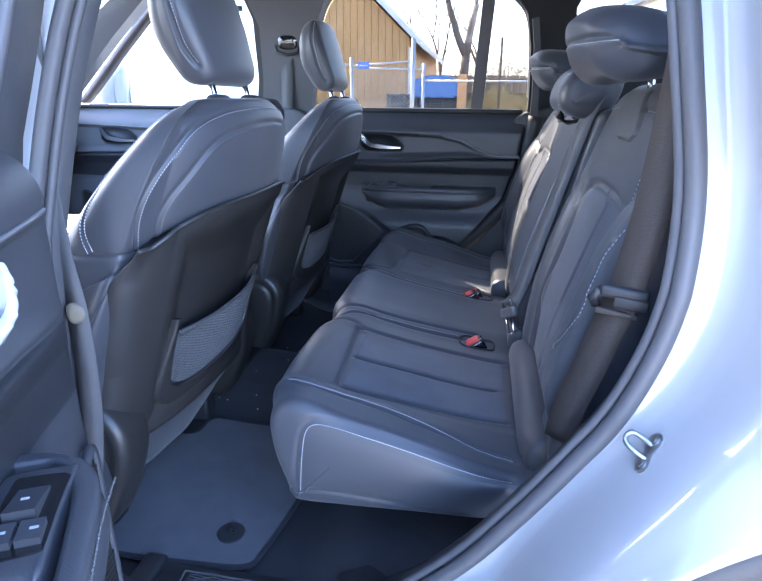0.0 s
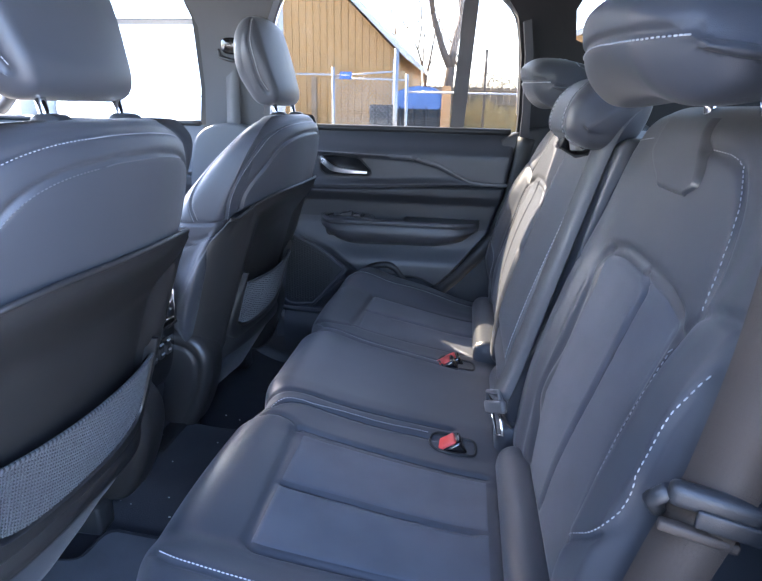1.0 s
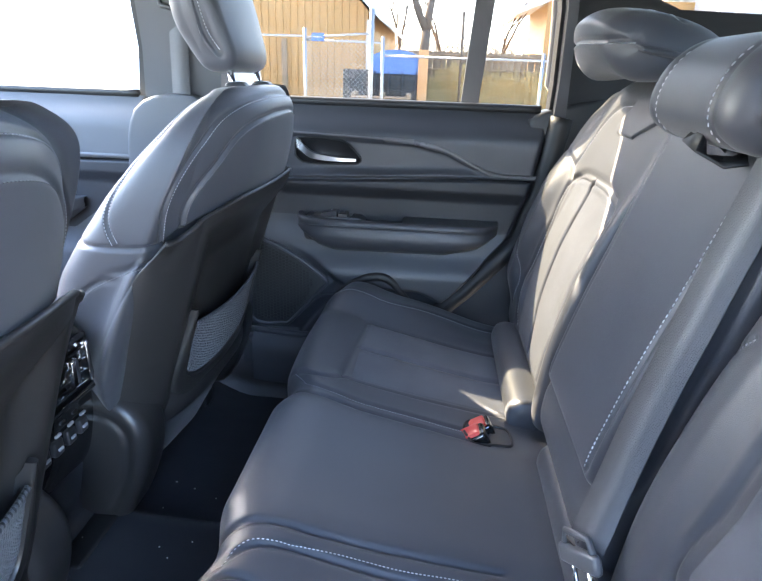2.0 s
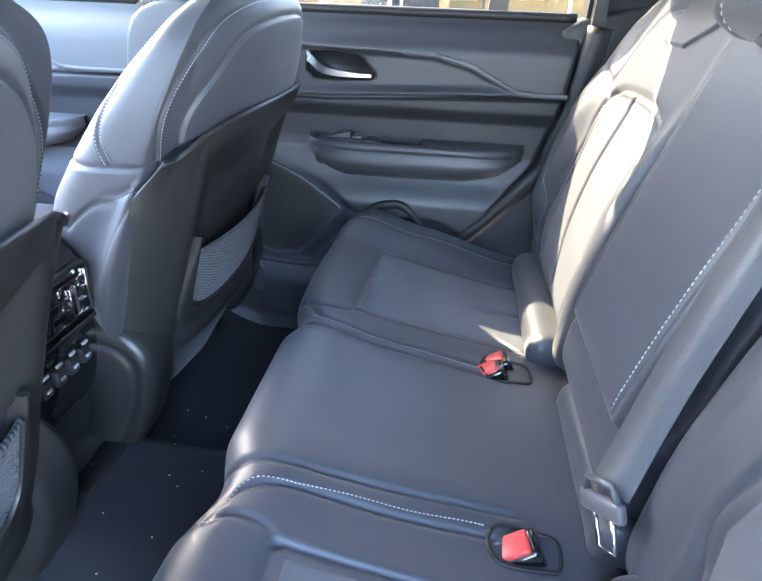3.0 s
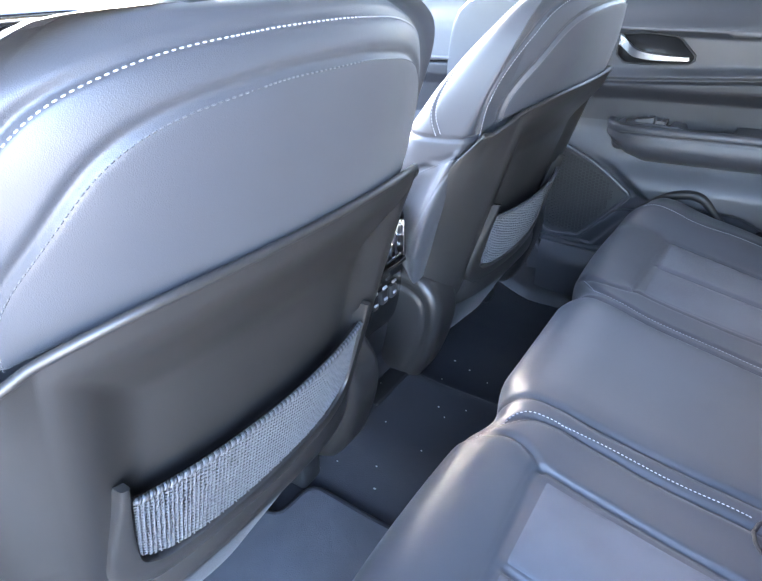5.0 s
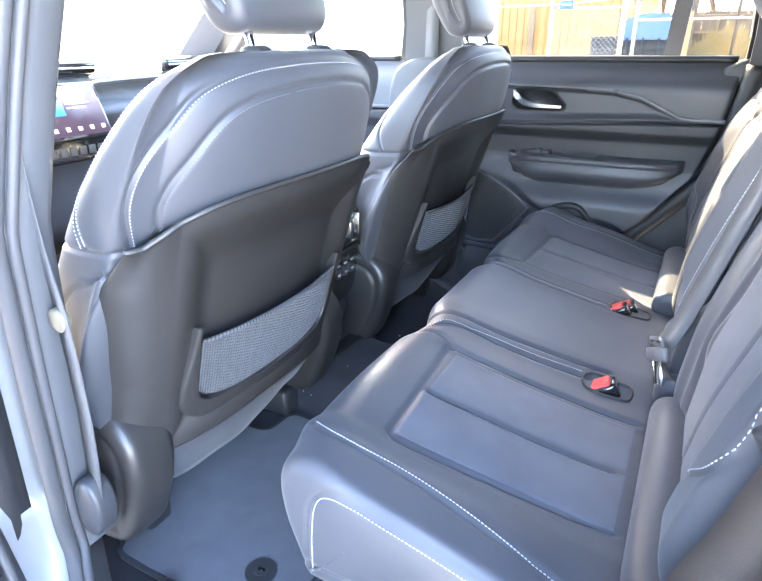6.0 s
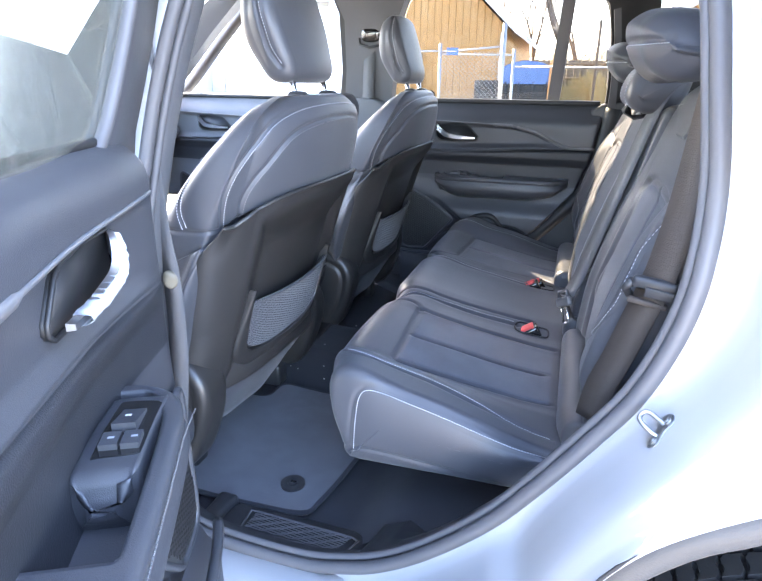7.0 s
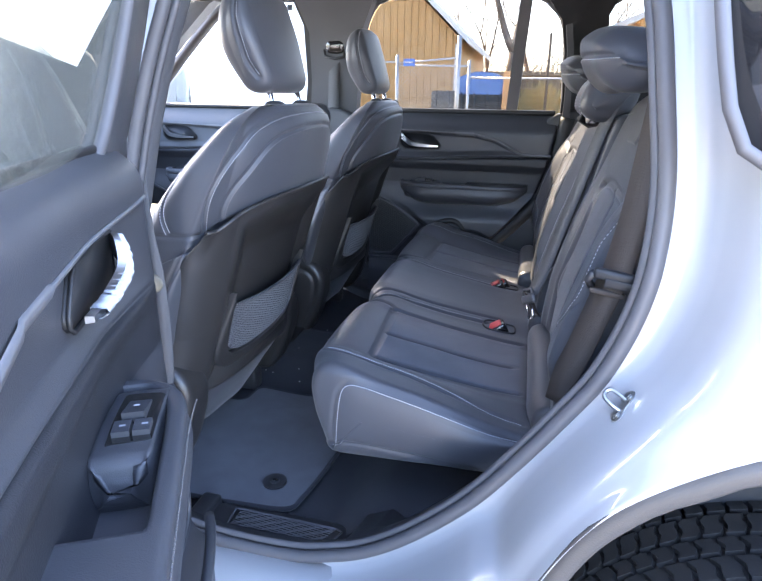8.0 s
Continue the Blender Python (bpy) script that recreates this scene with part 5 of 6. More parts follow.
# ---- belts ----
mid_belt = thing("seat_belt", (.15, -.12, .80), "grey webbing seat belt of the middle seat", "seat belt", "rear seat belts")
pts = curve_pts([(.325, -.080, 1.325), (.288, -.092, 1.306), (.262, -.100, 1.262), (.226, -.108, 1.14), (.184, -.120, .99), (.156, -.138, .895), (.134, -.162, .846)], 40)
solid("webbing", *strap(pts, .047, .0018, (.42, -.91, 0)), M_BELT_GREY, mid_belt)
t_m = Matrix.Translation((.128, -.170, .832)) @ pose(0, 0, 0, 0, 26, 118)
solid("tongue", *joined(moved(block((-.030, -.006, -.010), (.030, .006, .012), .005, 3), t_m), moved(tube([(-.022, 0, .012), (-.018, 0, .026), (.018, 0, .026), (.022, 0, .012)], .004, 8), t_m)), M_ACCENT, mid_belt, "grey plastic belt tongue")
solid("tongue_plate", *moved(tube([(-.012, 0, -.008), (-.012, 0, -.046), (.012, 0, -.046), (.012, 0, -.008)], .0026, 6), t_m), M_CHROME, mid_belt, "steel latch plate")
solid("lower_webbing", *strap(curve_pts([(.128, -.168, .838), (.140, -.150, .806), (.158, -.126, .770), (.172, -.11, .735)], 14), .045, .0018, (.42, -.91, 0)), M_BELT, mid_belt)

# belt beside the near backrest
near_belt = thing("seat_belt", (.20, -.69, .80), "dark brown webbing seat belt hanging beside the backrest", "seat belt", "rear seat belts")
pts = curve_pts([(.272, -.655, 1.50), (.262, -.674, 1.34), (.254, -.684, 1.242), (.246, -.689, 1.16), (.235, -.691, 1.09), (.229, -.692, 1.062), (.214, -.692, 1.01), (.197, -.694, .95), (.180, -.698, .90), (.172, -.702, .85)], 50)
solid("webbing", *strap(pts, .044, .0016, (.80, -.59, .10)), M_BELT, near_belt)
g = Matrix.Translation((.228, -.696, 1.058)) @ pose(0, 0, 0, 0, 4, -16)
solid("tongue", *joined(moved(block((-.029, -.009, -.004), (.029, .006, .013), .006, 3), g), moved(tube([(-.028, -.002, .004), (-.036, .004, -.010), (-.030, .010, -.020)], .006, 10), g)), M_PLASTIC, near_belt, "black belt tongue")
solid("tongue_plate", *moved(block((-.010, -.0115, -.012), (.030, -.0080, .0015), .0016), g), M_PLASTIC, near_belt, "dark latch plate")
for dz in (-.022,):
    solid("webbing_keeper", *moved(block((-.026 + dz * .15, -.0065, dz - .0042), (.024 + dz * .15, .002, dz + .0035), .002), g), M_BELT, near_belt)

# both front belts take the paler webbing, imitating the light on them
far_belt = thing("front_seat_belt", (-.66, .75, .9), "grey webbing belt on the pillar with black height adjuster", "seat belt")
solid("webbing", *strap(curve_pts([(-.664, .735, 1.455), (-.672, .742, 1.36), (-.682, .752, 1.22), (-.70, .758, 1.05), (-.72, .755, .8)], 24), .047, .0018, (1, -.15, 0)), M_BELT_GREY, far_belt)
solid("adjuster", *padded([(-.690, 1.452), (-.690, 1.502), (-.628, 1.502), (-.628, 1.452)], .715, .755, .010, 40, 4, 4), M_GLOSS, far_belt)
solid("guide_loop", *tube([(-.705, .728, 1.465), (-.700, .722, 1.438), (-.66, .718, 1.428), (-.625, .722, 1.436), (-.62, .73, 1.46)], .006, 8), M_PLASTIC, far_belt)
driver_belt = thing("front_seat_belt", (-.58, -.73, .6), "grey webbing belt of the driver seat on the pillar", "seat belt")
solid("webbing", *strap(curve_pts([(-.53, -.69, 1.46), (-.535, -.705, 1.20), (-.530, -.710, 1.08), (-.518, -.712, .99), (-.518, -.714, .85), (-.535, -.715, .72)], 24), .047, .0018, (1, -.28, 0)), M_BELT_GREY, driver_belt)
solid("anchor", *padded([(-.562, .66), (-.567, .70), (-.552, .735), (-.527, .74), (-.512, .71), (-.517, .665), (-.537, .645)], -.735, -.700, .008, 30, 3, 3), M_PANEL, driver_belt)
solid("tongue", *padded([(-.530, .978), (-.530, .998), (-.518, 1.004), (-.503, .998), (-.500, .986), (-.515, .972)], -.720, -.709, .004, 30, 4, 3), M_TONGUE, driver_belt, "pale belt tongue")

# ---- floor mat and bits on the carpet ----
mat = thing("floor_mat", (-.45, -.42, .49), "grey carpet floor mat with stitched edge", "floor mat")
MAT = curve_pts([(-.328, -.645), (-.45, -.655), (-.575, -.662), (-.612, -.660), (-.622, -.645), (-.640, -.638), (-.70, -.634), (-.78, -.60), (-.80, -.32), (-.70, -.290), (-.635, -.292), (-.605, -.283), (-.596, -.262), (-.594, -.222),
                 (-.582, -.204), (-.55, -.200), (-.36, -.200), (-.295, -.21), (-.275, -.30), (-.285, -.46), (-.305, -.60)], 150, True)
bm = bmesh.new()
bv = [bm.verts.new((x, y, .506)) for x, y in MAT]
f = bm.faces.new(bv)
bmesh.ops.triangulate(bm, faces=[f])
bmesh.ops.subdivide_edges(bm, edges=[e for e in bm.edges if e.calc_length() > .05], cuts=3, use_grid_fill=True)
bmesh.ops.triangulate(bm, faces=bm.faces[:])
for v in bm.verts:
    v.co.z = floor_z(v.co.x, v.co.y) + .018 + .001 * noise.noise(v.co * 14)
ext = bmesh.ops.extrude_face_region(bm, geom=bm.faces[:])
for v in ext["geom"]:
    if isinstance(v, bmesh.types.BMVert):
        v.co.z -= .012
bmesh.ops.recalc_face_normals(bm, faces=bm.faces[:])
me = bpy.data.meshes.new("carpet")
bm.to_mesh(me)
bm.free()
me.materials.append(M_MAT)
attach(new("carpet", me), mat)
solid("binding", *tube([(x, y, floor_z(x, y) + .014) for x, y in MAT], .0055, 8, True), M_CARPET, mat, "overlocked dark edge binding")
kx, ky = -.380, -.576
kz = floor_z(kx, ky) + .018
solid("fastener", *joined(tube([(kx, ky, kz), (kx, ky, kz + .004)], .026, 28), tube([(kx, ky, kz + .004), (kx, ky, kz + .007)], .011, 20)), M_PLASTIC, mat, "round black mat fastener", angle=40)
solid("fastener_slot", *block((kx - .004, ky - .003, kz + .006), (kx + .008, ky + .003, kz + .009), .001), M_GLOSS, mat)
rng = random.Random(4)
specks = []
for _ in range(34):
    x, y = rng.uniform(-.66, -.30), rng.uniform(-.20, .30)
    z = floor_z(x, y) + .001
    s_ = rng.uniform(.0008, .0022)
    specks.append(block((x - s_, y - s_ * .6, z), (x + s_, y + s_ * .6, z + .0012), 0))
lint = thing("lint", (-.45, .0, .57), "small pale specks of lint on the carpet", "lint", kind="stuff")
tagged(solid("specks", *joined(*specks), M_PAPER, lint, smooth=False), kind="stuff")

# ---- rear of the centre console ----
console = thing("centre_console", (-.72, .01, .56), "black centre console with rear air vents and sockets", "console")
solid("console_body", *padded([(-1.30, .56), (-1.30, .90), (-1.0, .955), (-.66, .962), (-.602, .945), (-.588, .90), (-.590, .80), (-.605, .70), (-.63, .60), (-.66, .56)], -.115, .125, .030, 90, 10, 6), M_PANEL, console)
solid("rear_bezel", *padded([(-.60, .952), (-.582, .935), (-.572, .90), (-.573, .83), (-.582, .75), (-.60, .70), (-.62, .70), (-.62, .95)], -.078, .092, .012, 60, 8, 4), M_GLOSS, console, "gloss black rear vent bezel")
vent = solid("vent_frame", *tube([(-.572, -.068, .925), (-.566, -.068, .84), (-.566, .080, .84), (-.572, .080, .925)], .005, 8, True), M_GLOSS, console)
for k in range(4):
    z = .852 + .019 * k
    solid("vent_slat", *block((-.590 + .0, -.062, z - .0015), (-.566, .074, z + .0025), .001), M_GLOSS, vent)
for k in range(2):
    yy = -.022 + .058 * k
    solid("vent_tab", *block((-.572, yy - .008, .862), (-.558, yy + .008, .905), .003), M_CHROME if k else M_GLOSS, vent)
solid("vent_accent", *block((-.574, .070, .850), (-.561, .078, .918), .002), M_CHROME, vent, "chrome vent edge")
for k in range(4):
    yy = -.045 + .030 * k
    sk = solid("socket", *block((-.585, yy - .010, .775), (-.568, yy + .010, .800), .003), M_PLASTIC, console, "charging socket")
    solid("socket_mark", *block((-.570, yy - .006, .806), (-.5665, yy + .006, .810), .0005), M_STITCH, sk)
    solid("socket_tongue", *block((-.569, yy - .005, .784), (-.5655, yy + .005, .788), .0005), M_STITCH, sk)
solid("floor_duct", *joined(block((-.612, -.03, .552), (-.565, .12, .574), .006)), M_SEALBLACK, console)
solid("label", *moved(block((-.001, -.010, -.016), (.001, .010, .016), 0), Matrix.Translation((-.576, -.085, .655)) @ pose(0, 0, 0, 10, -15, 20)), M_PAPER, console, "white paper label with yellow corner")
solid("console_flank", *padded([(-.80, .60), (-.80, .90), (-.66, .92), (-.605, .88), (-.60, .78), (-.625, .68), (-.68, .61)], .10, .155, .016, 50, 3, 4), M_SHELL, console)

# ---- dashboard and wheel, seen between seat and pillar ----
dash = thing("dashboard", (-1.45, 0, .6), "blue-grey padded dashboard with wide air vents", "dashboard")
solid("dash_body", *padded([(-1.70, .80), (-1.78, 1.16), (-1.76, 1.238), (-1.60, 1.236), (-1.44, 1.222), (-1.345, 1.195), (-1.318, 1.175), (-1.335, 1.150), (-1.34, 1.12), (-1.30, 1.08), (-1.34, 1.02), (-1.40, .90), (-1.42, .70), (-1.60, .65)], -.72, .74, .04, 100, 30, 5), M_SKYLIT, dash)
solid("dash_trim", *tube(curve_pts([(-1.322, -.70, 1.19), (-1.305, -.2, 1.175), (-1.29, .0, 1.135), (-1.30, .12, 1.165), (-1.318, .3, 1.172), (-1.325, .72, 1.175)], 40), .007, 8), M_ACCENT, dash)
for y0, y1 in ((-.09, .165), (.44, .68)):
    v_ = solid("dash_vent", *padded([(-1.335, 1.192), (-1.305, 1.197), (-1.298, 1.226), (-1.325, 1.236)], y0, y1, .008, 40, 6, 3), M_GLOSS, dash)
    solid("vent_bar", *tube([(-1.297, y0 + .01, 1.212), (-1.297, y1 - .01, 1.214)], .0035, 8), M_CHROME, v_)
solid("glovebox_line", *tube([(-1.325, .12, 1.06), (-1.322, .70, 1.06)], .004, 6), M_GLOSS, dash)
screen = thing("touch_screen", (-1.25, -.10, 1.07), "lit dashboard touch screen showing a dark menu", "screen")
s_m = Matrix.Translation((-1.165, -.225, 1.150)) @ pose(0, 0, 0, 0, -21, 0)
solid("housing", *moved(block((-.022, -.120, -.082), (.0, .120, .082), .006), s_m), M_GLOSS, screen)
disp = solid("display", *moved(block((.0, -.110, -.071), (.0022, .110, .071), .0), s_m), M_LIT_DARK, screen, "dark glowing display")
solid("menu_tile", *moved(block((.0022, -.055, -.012), (.0032, -.010, .032), 0), s_m), M_LIT_BLUE, disp, "blue menu tile")
for a0, b0, w_, h_ in ((.0, .018, .075, .005), (.0, .006, .060, .004), (-.02, .056, .012, .005), (.02, .056, .016, .005), (.055, .056, .010, .006)):
    solid("menu_bar", *moved(block((.0022, a0, b0), (.0032, a0 + w_, b0 + h_), 0), s_m), M_LIT_WHITE, disp)
for k in range(6):
    solid("menu_icon", *moved(block((.0022, -.105 + .038 * k, -.058), (.0032, -.093 + .038 * k, -.046), 0), s_m), M_LIT_WHITE, disp)
solid("climate_panel", *block((-1.31, -.09, .955), (-1.25, .165, 1.022), .006), M_GLOSS, dash, "gloss black climate control panel")
for k in range(7):
    solid("climate_key", *block((-1.253, -.075 + .031 * k, .975), (-1.2465, -.052 + .031 * k, 1.000), .002), M_ACCENT, dash)
solid("dial", *tube([(-1.252, .145, .988), (-1.235, .145, .988)], .016, 20), M_CHROME, dash, "chrome dial", angle=40)
wheel_s = thing("steering_wheel", (-1.05, -.385, 1.05), "grey leather steering wheel", "steering wheel")
wm = Matrix.Translation((-1.03, -.385, 1.13)) @ pose(0, 0, 0, 0, -24, 0)
solid("rim", *moved(tube([(0, .185 * math.cos(a), .185 * math.sin(a)) for a in np.linspace(0, 2 * math.pi, 60, endpoint=False)], .016, 12, True), wm), M_LEATHER, wheel_s)
solid("hub", *moved(joined(block((-.05, -.075, -.06), (-.01, .075, .05), .02, 3), block((-.03, -.18, -.02), (-.012, .18, .01), .006), block((-.03, -.03, -.17), (-.012, .03, -.05), .006)), wm), M_PANEL, wheel_s)
solid("column", *tube([(-1.05, -.385, 1.12), (-1.38, -.385, 1.0)], .045, 16), M_PANEL, wheel_s)
solid("stalk", *tube([(-1.07, -.385, 1.12), (-1.06, -.21, 1.135)], .008, 10), M_CHROME, wheel_s)

for ob_, dx, dy, dz in ((dash, -.24, .0, .018), (screen, -.315, .225, -.03), (wheel_s, -.29, .0, -.02)):
    ob_.location = Vector(ob_.location) + Vector((dx, dy, dz))

# ---- doors ----

def car_door(name, at, place, length, label, dogleg=False, group="", shade=M_PANEL, shoulder=False):
    """A door from its inner side. Local X runs from the hinge edge to the latch edge, n into the cabin, z up; place() puts them in space."""
    d = thing(name, at, label, "car door", group)

    def P(X, n_, z):
        return place(X, n_, z)

    def crease(X):
        # height of the upper border of the recessed accent field
        return float(np.interp(X, [0, .30, .52, .60, .70, .74, length], [1.182, 1.172, 1.165, 1.147, 1.098, 1.094, 1.094]))

    def gap(X):
        return float(np.interp(X, [0, .30, .60, length], [1.058, 1.066, 1.080, 1.086]))

    def low_edge(X):
        return float(np.interp(X, [0, .24, .262, .30, .70, .76, .84], [.975, .972, .93, .90, .90, .945, .955]))

    def topn(z):
        # a broad rounded shoulder, or a plain lean towards the glass
        if shoulder:
            return math.sqrt(max(0, .052 ** 2 - max(0, z - 1.188) ** 2)) - .052
        return -.050 * smooth01(1.15, 1.245, z) ** 1.6

    def face(u, z):
        far_end = min(length, float(np.interp(z, [.55, .724, .80, .937, 1.05, 1.24], [.44, .577, .655, .775, .812, .84])) + (length - .84)) if dogleg else length
        x_0 = float(np.interp(z, [.55, .68, .90, 1.24], [.075, .08, .10, .10])) if dogleg else 0.0
        X = x_0 + (far_end - x_0) * u
        n_ = topn(z)
        c, g_ = crease(X), gap(X)
        n_ -= .014 * smooth01(c + .003, c - .016, z) * smooth01(g_ - .002, g_ + .03, z)
        n_ -= .010 * math.exp(-((z - g_) / .004) ** 2)
        n_ -= .012 * smooth01(1.055, 1.02, z) * smooth01(.90, .96, z)
        # shelf of the lower panel, map pocket mouth
        edge = float(np.interp(z, [.66, .685, .805, .87, .92, .95], [.20, .222, .325, .245, .145, .10]))
        n_ += .030 * smooth01(.905, .83, z) * smooth01(edge + .004, edge + .050, X)
        n_ -= .010 * smooth01(.80, .70, z)
        px = X - .50
        if abs(px) < .26 and z > .56:
            top = .800 - .9 * px * px if px < .05 else .798 - 2.2 * (px - .05) ** 2 - .35 * (px - .05)
            n_ -= .030 * smooth01(top + .004, top - .012, z) * smooth01(-.26, -.16, px) * smooth01(.20, .14, px)
        if dogleg:
            n_ = topn(z) + (n_ - topn(z)) * smooth01(x_0 - .02, x_0 + .12, X)
        n_ -= .020 * smooth01(x_0 + .006, x_0, X) + .03 * smooth01(far_end - .02, far_end, X)
        return P(X, n_, z)

    panel = solid("door_panel", *sheet(lambda u, v: face(u, gap(u * length) + (1.238 - gap(u * length)) * v), 170, 60), shade, d)
    solid("door_insert", *sheet(lambda u, v: face(u, low_edge(u * length) + (gap(u * length) - low_edge(u * length)) * v), 170, 50), M_INSERT, d, "dark padded door insert")
    solid("lower_panel", *sheet(lambda u, v: face(u, .55 + (low_edge(u * length) - .55) * v), 190, 100), shade, d)
    zs_ = np.linspace(.56, 1.23, 40)
    if dogleg:
        solid("edge_seal", *tube([P(min(length, float(np.interp(z, [.55, .724, .80, .937, 1.05, 1.24], [.44, .577, .655, .775, .812, .84])) + (length - .84)) + .016, -.016, z) for z in zs_], .026, 10), M_SEALBLACK, d, "black edge seal")
        # black arc stands in for the shade inside the pocket opening
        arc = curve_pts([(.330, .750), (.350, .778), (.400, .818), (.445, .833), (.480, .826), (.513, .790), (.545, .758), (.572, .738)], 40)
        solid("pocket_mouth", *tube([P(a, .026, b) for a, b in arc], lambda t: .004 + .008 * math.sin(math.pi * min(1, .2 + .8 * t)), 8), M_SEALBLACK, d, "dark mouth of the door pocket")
        solid("pocket_strap", *tube([P(.560, .030, .765), P(.575, .030, .735)], .012, 8), M_SEALBLACK, d)
    # satin strip along the border
    xs_ = np.linspace(.115 if dogleg else .02, length - .03, 70)
    st = []
    for k, (dz, dn) in enumerate(((.004, .000), (.003, .003), (-.006, .002), (-.009, -.006))):
        st += [P(X, (.0 if X < .52 else .002) + dn + topn(crease(X)), crease(X) + dz * (1 if X > .45 else .45)) for X in xs_]
    m_ = len(xs_)
    solid("accent_strip", st, [(j * m_ + i, j * m_ + i + 1, (j + 1) * m_ + i + 1, (j + 1) * m_ + i) for j in range(3) for i in range(m_ - 1)], M_ACCENT, panel, "satin grey accent strip")
    solid("window_rubber", *tube([P(X, -.040 if shoulder else -.050, 1.240 if shoulder else 1.243) for X in np.linspace(.11, length - .03, 30)], .006 if shoulder else .010, 8), M_SEALBLACK, d, "black rubber at the window edge")
    # lever in its cup
    cup = [(.236, 1.118), (.236, 1.156), (.242, 1.162), (.300, 1.164), (.352, 1.158), (.366, 1.150), (.395, 1.121), (.396, 1.112), (.386, 1.104), (.300, 1.101), (.254, 1.103)]
    cc = np.array(cup)
    # cup is coloured black in place of the shade within the recess
    solid("handle_cup", *joined(slab([tuple(q) for q in cc], -.006, lambda a, b, q: P(a, -.010 + q, b)), tube([P(a, -.008, b) for a, b in cc], .0025, 6, True)), M_SEALBLACK, d)
    hp = curve_pts([(.240, 1.150, -.006), (.254, 1.142, .003), (.274, 1.127, .010), (.30, 1.120, .011), (.345, 1.116, .010), (.386, 1.115, .005)], 24)
    hv, hf = [], []
    for i, (a, b, q) in enumerate(hp):
        w_ = .0125 - .0045 * smooth01(3, 10, i) - .0045 * smooth01(10, 23, i)
        for da, dq in ((-w_, -.003), (w_, -.003), (w_ * .8, .005), (-w_ * .8, .005)):
            hv.append(P(a, q + dq, b + da))
    for i in range(len(hp) - 1):
        for k in range(4):
            hf.append((i * 4 + k, i * 4 + (k + 1) % 4, (i + 1) * 4 + (k + 1) % 4, (i + 1) * 4 + k))
    hf += [(0, 1, 2, 3), tuple(range(len(hv) - 4, len(hv)))]
    solid("door_handle", hv, hf, M_SATIN, d, "satin chrome door lever", angle=40)
    # armrest: rim, switch pod, rear pad, cup floor
    def bar(X0, X1, outline, r, ny=10):
        v_, f_ = padded(outline, X0, X1, r, 60, ny, 5)
        return [P(y, x, z) for x, y, z in v_], f_
    x_e = min(.735, length - .05)
    av, NX, low = [], 200, [(0, .957), (.0022, .948), (.002, .934), (-.008, .915), (-.030, .902), (-.060, .898), (-.095, .896)]
    low = curve_pts(low, 16)
    for i in range(NX):
        u = .5 - .5 * math.cos(math.pi * i / (NX - 1))
        X = .244 + (x_e - .244) * u
        D = .004 + .068 * (1 - abs(2 * u - 1) ** 7) ** .6
        zb = float(np.interp(X, [.244, .265, .30, .34, x_e - .13, x_e - .05, x_e], [.955, .936, .910, .897, .899, .918, .955]))
        for t_ in np.linspace(0, 1, 26):
            n_ = -.022 + (D - .008 + .022) * t_
            av.append(P(X, n_, .982 - .052 * smooth01(.256, .264, X) * smooth01(.506, .496, X) * smooth01(D - .020, D - .027, n_)))
        for n_, z_ in ((D - .003, .9805), (D - .0005, .977), (D, .972), (D - .0005, .967), (D - .0035, .9635), (D - .0005, .960)):
            av.append(P(X, n_, z_))
        for a, z_ in low:
            av.append(P(X, max(-.03, D + a), .957 - (.957 - z_) * (.957 - zb) / (.957 - .897)))
    m_ = len(av) // NX
    ar = solid("armrest", av, [(i * m_ + k, i * m_ + k + 1, (i + 1) * m_ + k + 1, (i + 1) * m_ + k) for i in range(NX - 1) for k in range(m_ - 1)], shade, d, "padded armrest with stitched edge")
    solid("switch_pod", *bar(.264, .412, [(-.015, .925), (-.015, .976), (.0, .9835), (.036, .9835), (.0445, .979), (.0445, .925)], .016), M_PANEL, d)
    pts = [P(X, .0732, .9700) for X in np.linspace(.285, x_e - .09, 90)]
    dsh = []
    for i in range(0, 89):
        dsh.append(tube([pts[i], tuple(np.array(pts[i]) * .4 + np.array(pts[i + 1]) * .6)], .0009, 4))
    sm = solid("stitching", *joined(*dsh), M_ACCENT, ar, smooth=False)
    tagged(sm, kind="stuff")
    # window switches
    plate = solid("switch_plate", *slab([tuple(q) for q in curve_pts([(.285, .002), (.288, .042), (.30, .046), (.372, .046), (.380, .040), (.382, .004), (.374, .000), (.292, .0)], 30, True)], .0035,
                                        lambda a, b, q: P(a, b * .92, .9815 + q)), M_GLOSS, d, angle=40)
    for X0, X1, n0, n1, up in ((.306, .345, .010, .034, .012), (.350, .372, .004, .022, .007), (.350, .372, .025, .043, .007)):
        sw = solid("switch", *joined(([P(a, b * .92, .984 + (up if (a > X1 - .012 or X1 - X0 < .03) else .004) * t) for t in (0, 1) for a, b in ((X0, n0), (X1, n0), (X1, n1), (X0, n1))],
                                      [(0, 1, 2, 3), (4, 5, 6, 7), (0, 1, 5, 4), (1, 2, 6, 5), (2, 3, 7, 6), (3, 0, 4, 7)])), M_PANEL, plate, smooth=False)
        xm, nm_ = (X0 + X1) / 2 + .006 * (up > .01), (n0 + n1) / 2
        hh = .984 + up + .0006
